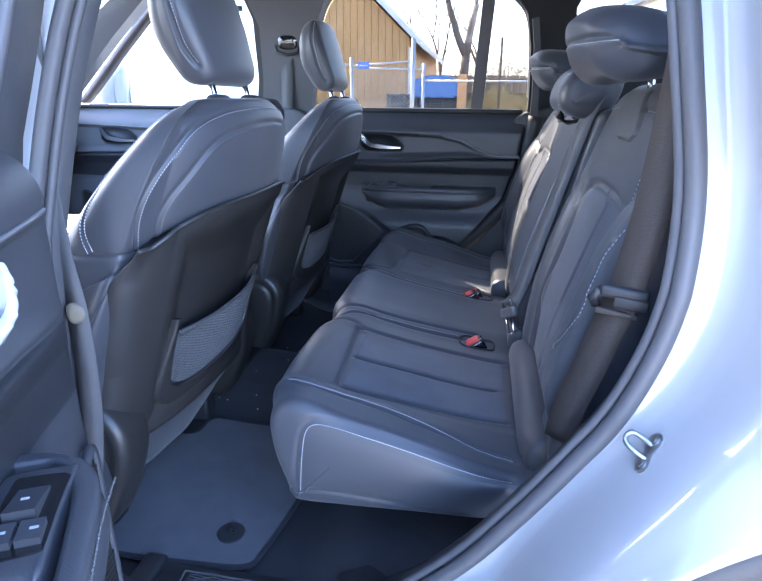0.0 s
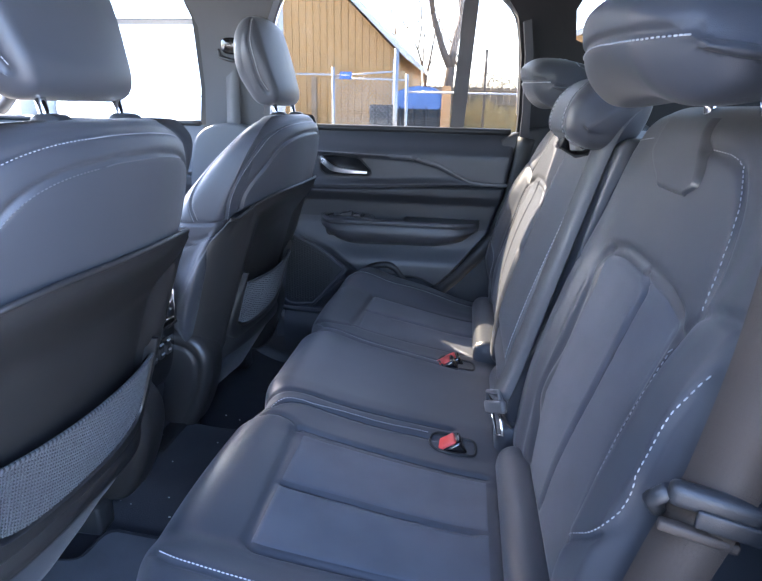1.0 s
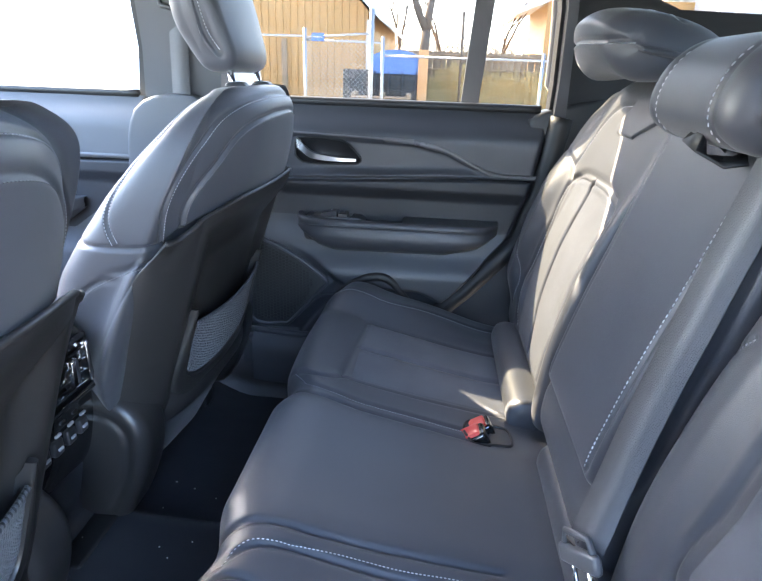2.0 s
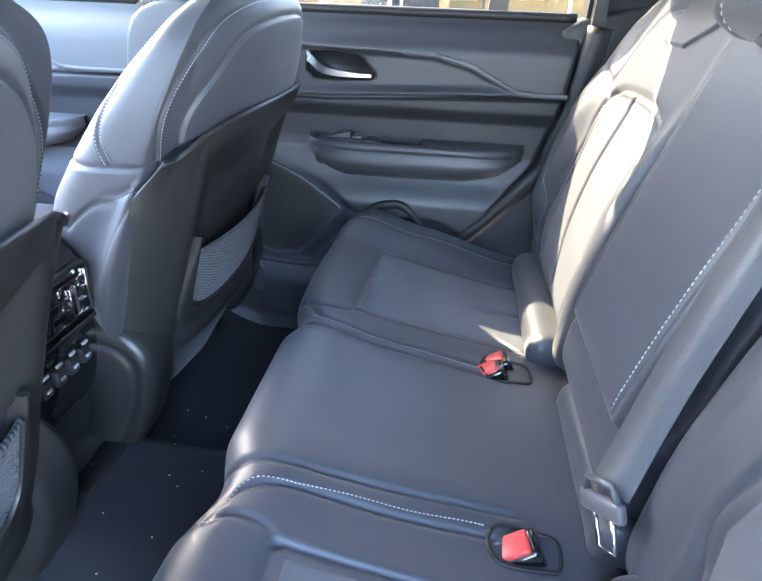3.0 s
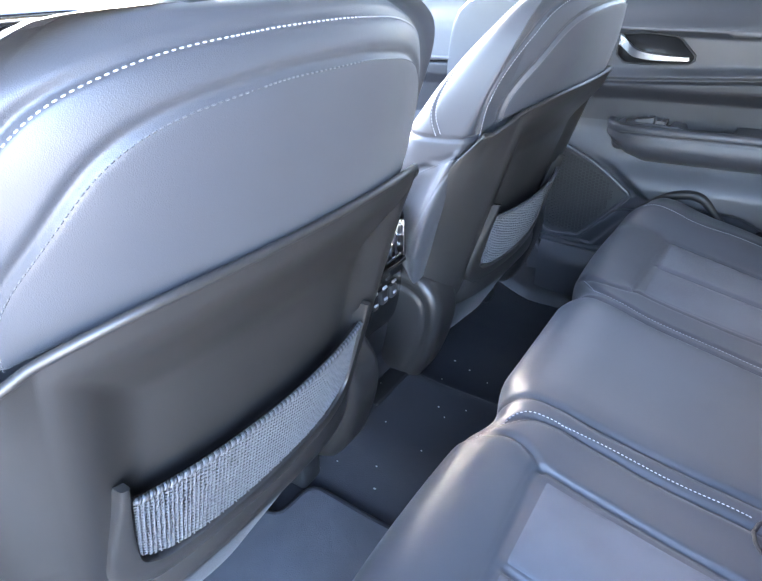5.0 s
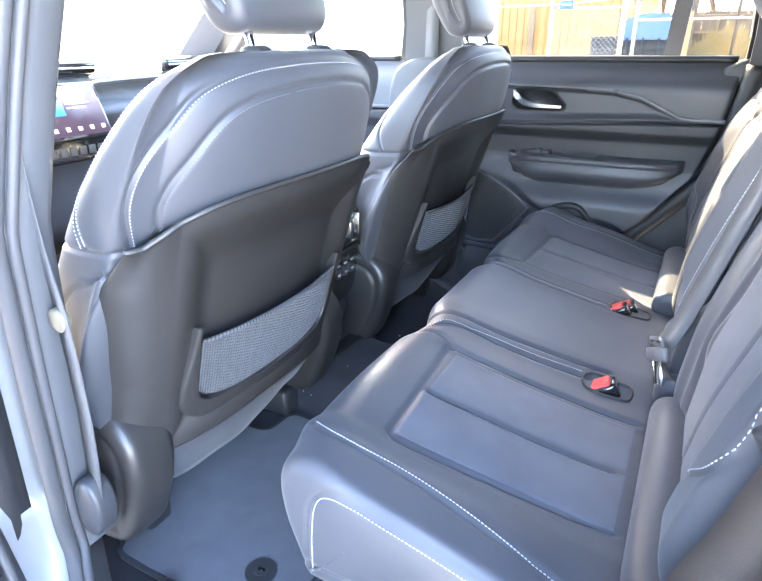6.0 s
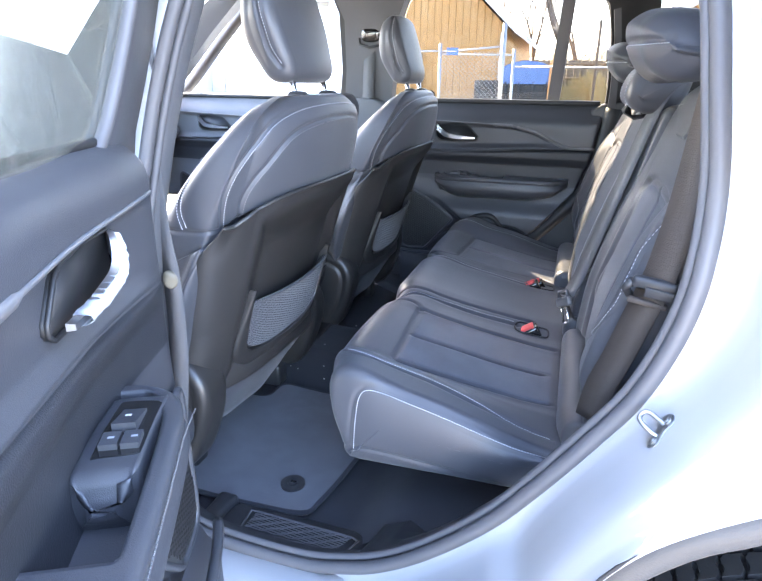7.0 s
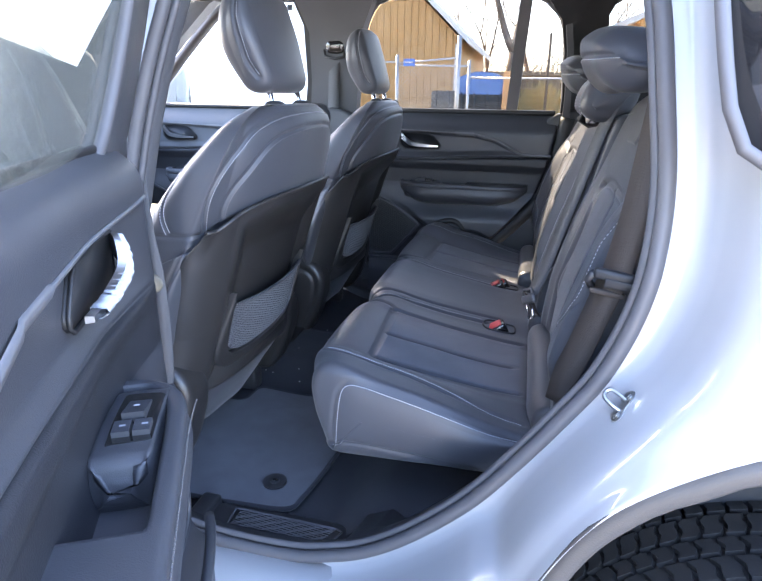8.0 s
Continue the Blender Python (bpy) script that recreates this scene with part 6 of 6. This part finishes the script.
        solid("switch_mark", [P(xm - .0016, nm_ - .003, hh), P(xm + .0016, nm_ - .003, hh), P(xm + .0016, nm_ + .003, hh), P(xm - .0016, nm_ + .003, hh)], [(0, 1, 2, 3)], M_STITCH, sw, smooth=False)
    # speaker grille at the lower hinge corner
    spk = [(.118, .688), (.120, .80), (.126, .895), (.132, .910), (.145, .912), (.225, .875), (.30, .822), (.318, .805), (.300, .780), (.222, .690), (.20, .680)]
    sp = curve_pts(spk, 60, True)
    gr = solid("speaker_grille", *joined(slab([tuple(q) for q in sp], .010, lambda a, b, q: P(a, q, b))), M_PLASTIC, d, angle=40)
    solid("grille_rim", *tube([P(a, .009, b) for a, b in sp], .0055, 8, True), M_PANEL, gr)
    gv = []
    poly = [tuple(q) for q in sp]
    def inside(a, b):
        c = False
        for (x1, y1), (x2, y2) in zip(poly, poly[1:] + poly[:1]):
            if (y1 > b) != (y2 > b) and a < (x2 - x1) * (b - y1) / (y2 - y1) + x1:
                c = not c
        return c
    # raised black blocks imitate the darkness of the grille slots
    for i in range(28 if dogleg else 0):
        for k in range(28):
            a = .056 + .0088 * i
            b = .694 + .0078 * k + (.0039 if i % 2 else 0)
            if all(inside(a + da, b + db) for da in (-.009, .009) for db in (-.009, .009)) and (a - .165) ** 2 + (b - .80) ** 2 < .0125:
                v8 = [P(a + da, n_, b + db) for n_ in (.0098, .0118) for da, db in ((-.0038, -.0031), (.0038, -.0031), (.0038, .0031), (-.0038, .0031))]
                gv.append((v8, [(4, 5, 6, 7), (0, 1, 5, 4), (1, 2, 6, 5), (2, 3, 7, 6), (3, 0, 4, 7)]))
    if gv:
        gm = solid("grille_mesh", *joined(*gv), M_SEALBLACK, gr, smooth=False)
        tagged(gm, kind="stuff")
    # lower map pocket
    vs, fs = sheet(lambda u, v: P(.12 + .50 * u, .012 + .040 * math.sin(math.pi * min(1, .15 + .85 * u)) ** .5 * smooth01(1.0, .8, v), .40 + .27 * v), 40, 14)
    solid("map_pocket", vs, fs, shade, d)
    solid("pocket_lip", *tube([P(.12 + .48 * u, .050 * math.sin(math.pi * min(1, .15 + .85 * u)) ** .5 + .006, .672) for u in np.linspace(0, 1, 40)], .008, 8), M_PANEL, d)
    # edge and outer skin
    solid("door_shell", *joined(([P(a, b, z) for z in (.42, 1.215) for a, b in ((.07, -.035), (length, -.035), (length, -.20), (.07, -.20))],
                                 [(0, 1, 2, 3), (4, 5, 6, 7), (0, 1, 5, 4), (1, 2, 6, 5), (2, 3, 7, 6), (3, 0, 4, 7)])), M_PAINT, d, smooth=False)
    return d, P


far_rear = car_door("rear_door", (-.63, .71, .60), lambda X, n_, z: (-.63 + X, .712 - n_, z), .84, "black inner panel of the closed far rear door", True, group="doors")
# front doors get the paler plastic in place of the light falling on them
far_front = car_door("front_door", (-1.70, .74, .60), lambda X, n_, z: (-1.70 + X, .742 - n_, z), .92, "inner panel of the closed far front door", group="doors", shade=M_SKYLIT)
near_front = car_door("front_door", (-1.68, -.74, .60), lambda X, n_, z: (-1.68 + X, -.742 + n_, z), .84, "inner panel of the closed near front door", group="doors", shade=M_SKYLIT)
DA, DN = Vector((.469, -.883, 0)), Vector((.883, .469, 0))


def near_place(X, n_, z):
    n_ += .022 * smooth01(.36, .10, X)
    q = DA * (.50 + X) + DN * (-.782 + n_)
    return (q.x, q.y, z)


open_door, PD = car_door("rear_door", near_place(0, 0, .6), near_place, .86, "grey inner panel of the open rear door, sunlit on top", True, group="doors", shoulder=True)
# window frame and glass of the open door
FR = [(.165, 1.222), (.138, 1.254), (.118, 1.298), (.098, 1.353), (.084, 1.42), (.092, 1.52), (.125, 1.59), (.18, 1.625), (.25, 1.635), (.60, 1.62), (.72, 1.58), (.80, 1.48), (.835, 1.34), (.845, 1.225)]
inner = curve_pts(FR, 80)
def pane_n(z):
    return -.042 + .24 * max(0.0, z - 1.235)
nrm_f = []
for i, p in enumerate(inner):
    t = inner[min(i + 1, 79)] - inner[max(i - 1, 0)]
    nn = np.array((-t[1], t[0])) / (np.linalg.norm(t) + 1e-9)
    nrm_f.append(nn)
vs, fs = [], []
for g_, dn in ((.0, -.012), (.0, .006), (.006, .012), (.045, .016), (.058, .004), (.060, -.05)):
    for p, nn in zip(inner, nrm_f):
        q = p + nn * g_ * (1 + 1.15 * smooth01(.30, .16, p[0]) * smooth01(1.60, 1.50, p[1]))
        vs.append(PD(q[0], pane_n(q[1]) + dn, max(q[1], 1.20)))
for j in range(5):
    for i in range(79):
        fs.append((j * 80 + i, j * 80 + i + 1, (j + 1) * 80 + i + 1, (j + 1) * 80 + i))
solid("window_frame", vs, fs, M_PANEL, open_door, "grey plastic window frame")
solid("window_seal", *tube([PD(p[0] + .004, pane_n(p[1]) + .006, p[1]) for p in inner], .008, 8), M_RUBBER, open_door)
g = solid("window_pane", *slab([tuple(q) for q in inner], .004, lambda a, b, q: PD(a, pane_n(b) - q, b)), M_DUSTY, open_door, "dusty tinted pane", smooth=False)
# thin white sheet laid on the pane
sheet_white = thing("paper_sheet", PD(.35, -.03, 1.33), "white paper sheet stuck to the tinted door pane", "paper sheet")
SHEET = [(.258, 1.327), (.44, 1.339), (.56, 1.346), (.56, 1.56), (.17, 1.56), (.165, 1.41), (.184, 1.3925), (.215, 1.366)]
solid("sheet", *slab(SHEET, .0006, lambda a, b, q: PD(a, pane_n(b) + .010 + q, b)), M_SHEET, sheet_white, smooth=False)
# protective wrap left on the lever
wp = curve_pts([(.238, 1.153, -.002), (.252, 1.143, .006), (.274, 1.128, .014), (.305, 1.120, .015), (.335, 1.117, .014), (.372, 1.115, .010)], 34)
wv, wf = [], []
for i, (a, b, q) in enumerate(wp):
    jig = .0035 * noise.noise((i * .9, 3, 1))
    w_ = .0062 + .003 * noise.noise((i * .7, 1, 5))
    for da, dq in ((-w_, -.006), (w_, -.006), (w_ * .7, .006 + jig), (0, .008 + jig), (-w_ * .7, .006 - jig)):
        wv.append(PD(a, q + dq, b + da))
for i in range(len(wp) - 1):
    for k in range(5):
        wf.append((i * 5 + k, i * 5 + (k + 1) % 5, (i + 1) * 5 + (k + 1) % 5, (i + 1) * 5 + k))
solid("lever_wrap", wv, wf, M_WRAP, open_door, "crumpled clear protective film")
# hinge strap between door and pillar
solid("check_strap", *joined(block((-.555, -.93, .72), (-.50, -.86, .76), .008), tube([(-.53, -.90, .70), (-.53, -.90, .78)], .010, 12)), M_STEEL, open_door, "steel door hinge", angle=40)

# far mirror
mirror = thing("wing_mirror", (-1.56, .98, 1.2), "white wing mirror beyond the front window", "mirror")
mm = Matrix.Translation((-1.56, 1.06, 1.31)) @ pose(0, 0, 0, 0, 0, 18)
solid("mirror_housing", *moved(padded([(-.05, -.095), (.06, -.10), (.075, -.06), (.075, .07), (.05, .105), (-.03, .10), (-.06, .04)], -.13, .13, .035, 60, 12, 6), mm), M_PAINT, mirror)
solid("mirror_glass", *moved(slab([tuple(q) for q in curve_pts([(-.105, -.07), (.10, -.078), (.115, .0), (.10, .078), (-.07, .075), (-.11, .02)], 40, True)], .003, lambda a, b, q: (.0765 + q, a, b)), mm), M_MIRROR, mirror)

# ---- outside ----
M_ASPHALT = material("pale_concrete", (0.42, 0.405, 0.38), 0.9, grain=0.8, grain_scale=60, scale=1.5, amount=0.6, col2=(0.35, 0.34, 0.32))
M_TAN = material("tan_metal_siding", (0.50, 0.28, 0.10), 0.5, scale=1.2, amount=0.25, col2=(0.44, 0.25, 0.09))
M_WHITE_WALL = material("white_door_panels", (0.78, 0.78, 0.76), 0.5, scale=1.0, amount=0.3, col2=(0.72, 0.72, 0.70))
M_BEIGE = material("beige_siding", (0.55, 0.54, 0.52), 0.6, scale=2.0, amount=0.3)
M_ROOF = material("light_roof_trim", (0.62, 0.60, 0.56), 0.5, scale=2, amount=0.3)
M_GALV = material("galvanised_steel", (0.45, 0.46, 0.47), 0.42, metal=0.8, scale=30, amount=0.4)
M_BLUE = material("blue_tarp", (0.10, 0.19, 0.42), 0.5, scale=5, amount=0.5)
M_BLACK = material("black_steel", (0.03, 0.032, 0.035), 0.6, scale=6, amount=0.5)
M_WOOD = material("weathered_wood", (0.30, 0.21, 0.13), 0.8, scale=12, amount=0.6, grain=0.4, grain_scale=120, random_tone=.25)
M_ORANGE = material("orange_board", (0.55, 0.29, 0.12), 0.6, scale=6, amount=0.3)
M_BARK = material("bark", (0.16, 0.115, 0.08), 0.9, scale=9, amount=0.7, grain=0.8, grain_scale=60)
M_REED = material("dry_reeds", (0.42, 0.31, 0.14), 0.8, scale=4, amount=0.7, col2=(0.30, 0.24, 0.12))
M_FAR_WOOD = material("far_bare_woods", (0.20, 0.155, 0.115), 0.95, scale=2, amount=0.6)
M_SIGN = material("blue_sign", (0.06, 0.16, 0.50), 0.4, amount=0.2)

ground = solid("ground", *sheet(lambda u, v: (-400 + 800 * u, -400 + 800 * v, GROUND), 9, 9), M_ASPHALT)
tagged(ground, "pale worn concrete lot", "ground", kind="structure")

# tan metal building with a gable towards the car
tan = thing("metal_building", (-10, 26, GROUND), "tan ribbed metal building with a pale roof edge", "building")
X0, X1, YB = -18.0, -2.62, 20.0
slope = .93
def rake(x):
    return min(3.25 + (X1 - x) * slope, 3.25 + (x - X0) * slope)
apex = (X0 + X1) / 2
solid("wall", *slab([(X0, GROUND), (X1, GROUND), (X1, 3.25), (apex, rake(apex)), (X0, 3.25)], 12.0, lambda a, b, d: (a, YB + d, b)), M_TAN, tan, smooth=False)
for k in range(60):
    x = X1 - .12 - k * .25
    if x < X0:
        break
    top = rake(x)
    solid("wall_rib", *block((x - .022, YB - .035, GROUND), (x + .022, YB, top), .008, 1), M_TAN, tan)
solid("roof", *joined(slab([(X1 + .45, 3.25 - .42 + .10), (apex, rake(apex) + .10), (apex, rake(apex) + .32), (X1 + .45, 3.25 - .42 + .30)], 12.6, lambda a, b, d: (a, YB - .45 + d, b)),
                      slab([(X0 - .45, 3.25 - .42 + .10), (apex, rake(apex) + .10), (apex, rake(apex) + .32), (X0 - .45, 3.25 - .42 + .30)], 12.6, lambda a, b, d: (a, YB - .45 + d, b))), M_ROOF, tan, "pale grey roof edge", smooth=False)
solid("downspout", *block((X1 - .02, YB - .12, GROUND), (X1 + .10, YB - .02, 2.95), .02), M_ROOF, tan)
solid("door_frame", *block((-5.55, YB - .08, GROUND), (-5.35, YB + .02, 2.3), .02), M_WOOD, tan, "brown door frame")

# white garage beside it
garage = thing("garage", (-7, 9, GROUND), "pale garage with a white sectional door", "building")
solid("wall", *joined(block((-14, 7.0, GROUND), (-8.6, 7.3, 4.2), 0), block((-3.42, 7.0, GROUND), (-2.75, 7.3, 4.2), 0), block((-8.6, 7.0, 2.42), (-3.42, 7.3, 4.2), 0), block((-14, 7.3, GROUND), (-2.75, 7.9, 4.2), 0)), M_BEIGE, garage, smooth=False)
for k in range(5):
    solid("door_panel", *block((-8.6, 7.06, GROUND + .47 * k), (-3.42, 7.12, GROUND + .47 * k + .462), .012, 1), M_WHITE_WALL, garage)
solid("door_trim", *joined(block((-3.46, 6.97, GROUND), (-3.36, 7.02, 2.5), .01), block((-8.7, 6.97, 2.40), (-3.36, 7.02, 2.52), .01)), M_WHITE_WALL, garage)
for k in range(12):
    solid("siding_board", *block((-14, 6.975, 2.54 + .14 * k), (-2.75, 7.0, 2.54 + .14 * k + .132), .006, 1), M_BEIGE, garage)

# chain-link fence and gate
fence = thing("chain_link_fence", (-1.6, 11, GROUND), "galvanised chain-link fence with gate posts", "fence")
POSTS = [(-5.4, 2.0, .03), (-2.70, 2.06, .035), (-1.42, 2.42, .045), (-1.20, 1.95, .03), (1.8, 1.75, .03), (4.8, 1.75, .03)]
for x, h_, r_ in POSTS:
    solid("post", *tube([(x, 11, GROUND), (x, 11, h_)], r_, 12), M_GALV, fence)
for a, b, z0, z1 in ((-2.70, -1.42, 1.90, 2.0), (-2.70, -1.20, 1.86, 1.84), (-5.4, -2.70, 1.92, 1.92), (-1.20, 4.8, 1.62, 1.62), (-2.70, -1.42, .35, .35), (-1.2, 4.8, .3, .3)):
    solid("rail", *tube([(a, 11, z0), (b, 11, z1)], .02, 8), M_GALV, fence)
wv, wf = [], []
def wires(x0, x1, z0, z1, p=.09):
    global wv, wf
    k = int((x1 - x0 + z1 - z0) / p)
    for s in (1, -1):
        for i in range(k):
            a = x0 - (z1 - z0) + i * p if s > 0 else x0 + i * p
            t0, t1 = (max(0, x0 - a), min(z1 - z0, x1 - a)) if s > 0 else (max(0, a - x1), min(z1 - z0, a - x0))
            if t1 - t0 > .05:
                q = tube([(a + s * t0, 11.0, z0 + t0), (a + s * t1, 11.0, z0 + t1)], .0035, 3)
                wv, wf = joined((wv, wf), q)
wires(-2.70, -1.42, GROUND + .1, 1.9)
mesh_ob = solid("wire_mesh", wv, wf, M_GALV, fence, smooth=False)
tagged(mesh_ob, kind="stuff")
solid("sign", *block((-2.56, 10.95, 1.84), (-2.32, 10.97, 1.98), .004), M_SIGN, fence, "small blue sign")
solid("sign_bar", *block((-2.53, 10.945, 1.90), (-2.35, 10.951, 1.925), 0), M_STITCH, fence)

# covered trailer or bin behind the fence
bin_ = thing("waste_bin", (-1.3, 14.4, GROUND), "dark steel bin under a blue tarpaulin", "bin")
solid("bin_body", *block((-2.45, 14.0, GROUND + .15), (-.62, 15.6, 1.38), .03), M_BLACK, bin_)
solid("tarp", *sheet(lambda u, v: (-1.78 + 1.20 * u, 13.95 + 1.7 * v, 1.38 + .46 * math.sin(math.pi * (.08 + .84 * u)) ** .35 + .02 * noise.noise((u * 7, v * 5, 0))), 30, 16), M_BLUE, bin_, "blue tarpaulin")
solid("tarp_front", *sheet(lambda u, v: (-1.78 + 1.20 * u, 13.95, 1.30 + (.08 + .46 * math.sin(math.pi * (.08 + .84 * u)) ** .35) * v), 30, 8), M_BLUE, bin_)
for k in range(6):
    solid("bin_rib", *block((-2.35 + .33 * k, 13.95, GROUND + .2), (-2.29 + .33 * k, 14.01, 1.36), .008, 1), M_BLACK, bin_)
pallet = thing("pallet_stack", (-1.4, 13.3, GROUND), "stack of weathered wooden pallets", "pallet")
for k in range(7):
    z = GROUND + .13 * k
    solid("board", *block((-2.1, 13.0, z), (-.75, 13.7, z + .03), .004, 1), M_WOOD, pallet)
    solid("bearer", *joined(*[block((x, 13.0, z + .03), (x + .09, 13.7, z + .12), .004, 1) for x in (-2.1, -1.45, -.84)]), M_WOOD, pallet)
board = thing("marker_board", (-.52, 14.0, GROUND), "upright orange marker board post", "board")
solid("board", *block((-.63, 13.9, GROUND), (-.40, 13.98, 1.86), .02), M_ORANGE, board)
pole = thing("utility_pole", (.62, 22, GROUND), "thin wooden utility pole", "pole")
solid("shaft", *tube([(.62, 22, GROUND), (.58, 22, 3.45)], .05, 10), M_BARK, pole)
wall_t = thing("timber_fence", (6, 27, GROUND), "long brown timber fence", "fence")
for k in range(110):
    x = -3.5 + .30 * k
    solid("plank", *block((x, 27.0, GROUND), (x + .285, 27.04, 2.30 + .05 * noise.noise((k * .7, 0, 0))), .006, 1), M_WOOD, wall_t)
for z in (.7, 1.5, 2.1):
    solid("rail", *block((-3.5, 26.93, z), (29.5, 27.0, z + .1), .006, 1), M_WOOD, wall_t)
shed = thing("far_shed", (9, 34, GROUND), "tan shed with a shallow roof", "building")
solid("wall", *block((5.2, 33, GROUND), (18, 40, 5.2), 0), M_TAN, shed, smooth=False)
solid("roof", *slab([(3.6, 4.4), (11, 7.4), (19, 5.0), (19, 5.25), (11, 7.7), (3.6, 4.7)], 8.0, lambda a, b, d: (a, 32.6 + d, b)), M_ROOF, shed, smooth=False)
hall = thing("white_hall", (30, 40, GROUND), "white ribbed metal hall", "building")
solid("wall", *block((12.5, 30, GROUND), (40, 50, 7), 0), M_WHITE_WALL, hall, smooth=False)
for k in range(50):
    x = 12.6 + .55 * k
    solid("wall_rib", *block((x, 29.92, GROUND), (x + .16, 30.0, 7), .02, 1), M_WHITE_WALL, hall)

# bare tree: limbs split again and again
def tree(name, at, height, seed, label, spread=.55, levels=6, r0=.17):
    rg = random.Random(seed)
    t = thing(name, at, label, "tree", "bare trees")
    trunk, limbs = [], []
    def grow(p, d, ln, r, lev):
        q = [p]
        dd = d.copy()
        for _ in range(4):
            dd = (dd + Vector((rg.uniform(-.12, .12), rg.uniform(-.12, .12), rg.uniform(-.02, .10)))).normalized()
            q.append(q[-1] + dd * (ln / 4))
        (trunk if lev == 0 else limbs).append(tube(q, lambda s, r=r: r * (1 - .38 * s), 7 if lev < 2 else 4 if lev < 4 else 3))
        if lev < levels:
            for k in range(2 if lev < 1 else rg.choice((2, 3))):
                a = rg.uniform(0, 2 * math.pi)
                out = Vector((math.cos(a), math.sin(a) * .8, rg.uniform(.2, .7))) * spread
                grow(q[-1] if k < 2 else q[2], (dd + out).normalized(), ln * rg.uniform(.62, .82), r * rg.uniform(.52, .66), lev + 1)
    grow(Vector(at), Vector((.03, 0, 1)), height * .30, r0, 0)
    solid("trunk", *joined(*trunk), M_BARK, t)
    c = solid("crown", *joined(*limbs), M_BARK, t)
    tagged(c, "bare winter branches", kind="stuff")
    return t


tree("bare_tree", (-.95, 22, GROUND), 9.5, 5, "bare winter tree with forked limbs", r0=.26)
tree("bare_tree", (-2.6, 33, GROUND), 9, 8, "thin bare winter tree far off", r0=.15)
tree("bare_tree", (3.5, 36, GROUND), 8, 12, "thin bare winter tree far off", r0=.15)
tree("bare_tree", (-.2, 40, GROUND), 9, 21, "thin bare winter tree far off", r0=.15)
tree("bare_tree", (-4.2, 42, GROUND), 10, 33, "thin bare winter tree far off", r0=.16)

# reeds in front of the timber fence
rg = random.Random(9)
rv, rf = [], []
for _ in range(2600):
    x, y = rg.uniform(-2.2, 9), rg.uniform(23.5, 26.5)
    h_ = rg.uniform(1.0, 2.1) * (.8 + .3 * noise.noise((x * .8, y * .5, 0)))
    lx, ly = rg.uniform(-.25, .25), rg.uniform(-.15, .15)
    w_ = rg.uniform(.008, .02)
    o = len(rv)
    rv += [(x - w_, y, GROUND), (x + w_, y, GROUND), (x + lx * .4 + w_, y + ly * .4, GROUND + h_ * .6), (x + lx * .4 - w_, y + ly * .4, GROUND + h_ * .6), (x + lx, y + ly, GROUND + h_),
           (x + lx * .9 - .035, y + ly, GROUND + h_ * .86), (x + lx * .9 + .035, y + ly, GROUND + h_ * .88)]
    rf += [(o, o + 1, o + 2, o + 3), (o + 3, o + 2, o + 4), (o + 5, o + 6, o + 4)]
reeds = solid("reeds", rv, rf, M_REED, smooth=False)
tagged(reeds, "dry yellow reeds along a fence", "reeds", kind="stuff")
# far belt of bare woods
fv, ff = [], []
for _ in range(1500):
    x, y = rg.uniform(-45, 45), rg.uniform(55, 70)
    h_ = rg.uniform(2.5, 6)
    o = len(fv)
    w_ = rg.uniform(.04, .10)
    fv += [(x - w_, y, 0), (x + w_, y, 0), (x + rg.uniform(-.5, .5), y, h_)]
    ff.append((o, o + 1, o + 2))
    for _k in range(5):
        z = h_ * rg.uniform(.35, .9)
        dx, dz = rg.uniform(-1.2, 1.2), rg.uniform(.3, 1.4)
        o = len(fv)
        fv += [(x, y, z), (x, y, z + .10), (x + dx, y + rg.uniform(-.4, .4), z + dz)]
        ff.append((o, o + 1, o + 2))
woods = solid("far_woods", fv, ff, M_FAR_WOOD, smooth=False)
tagged(woods, "distant strip of bare woods", "woods", kind="stuff")
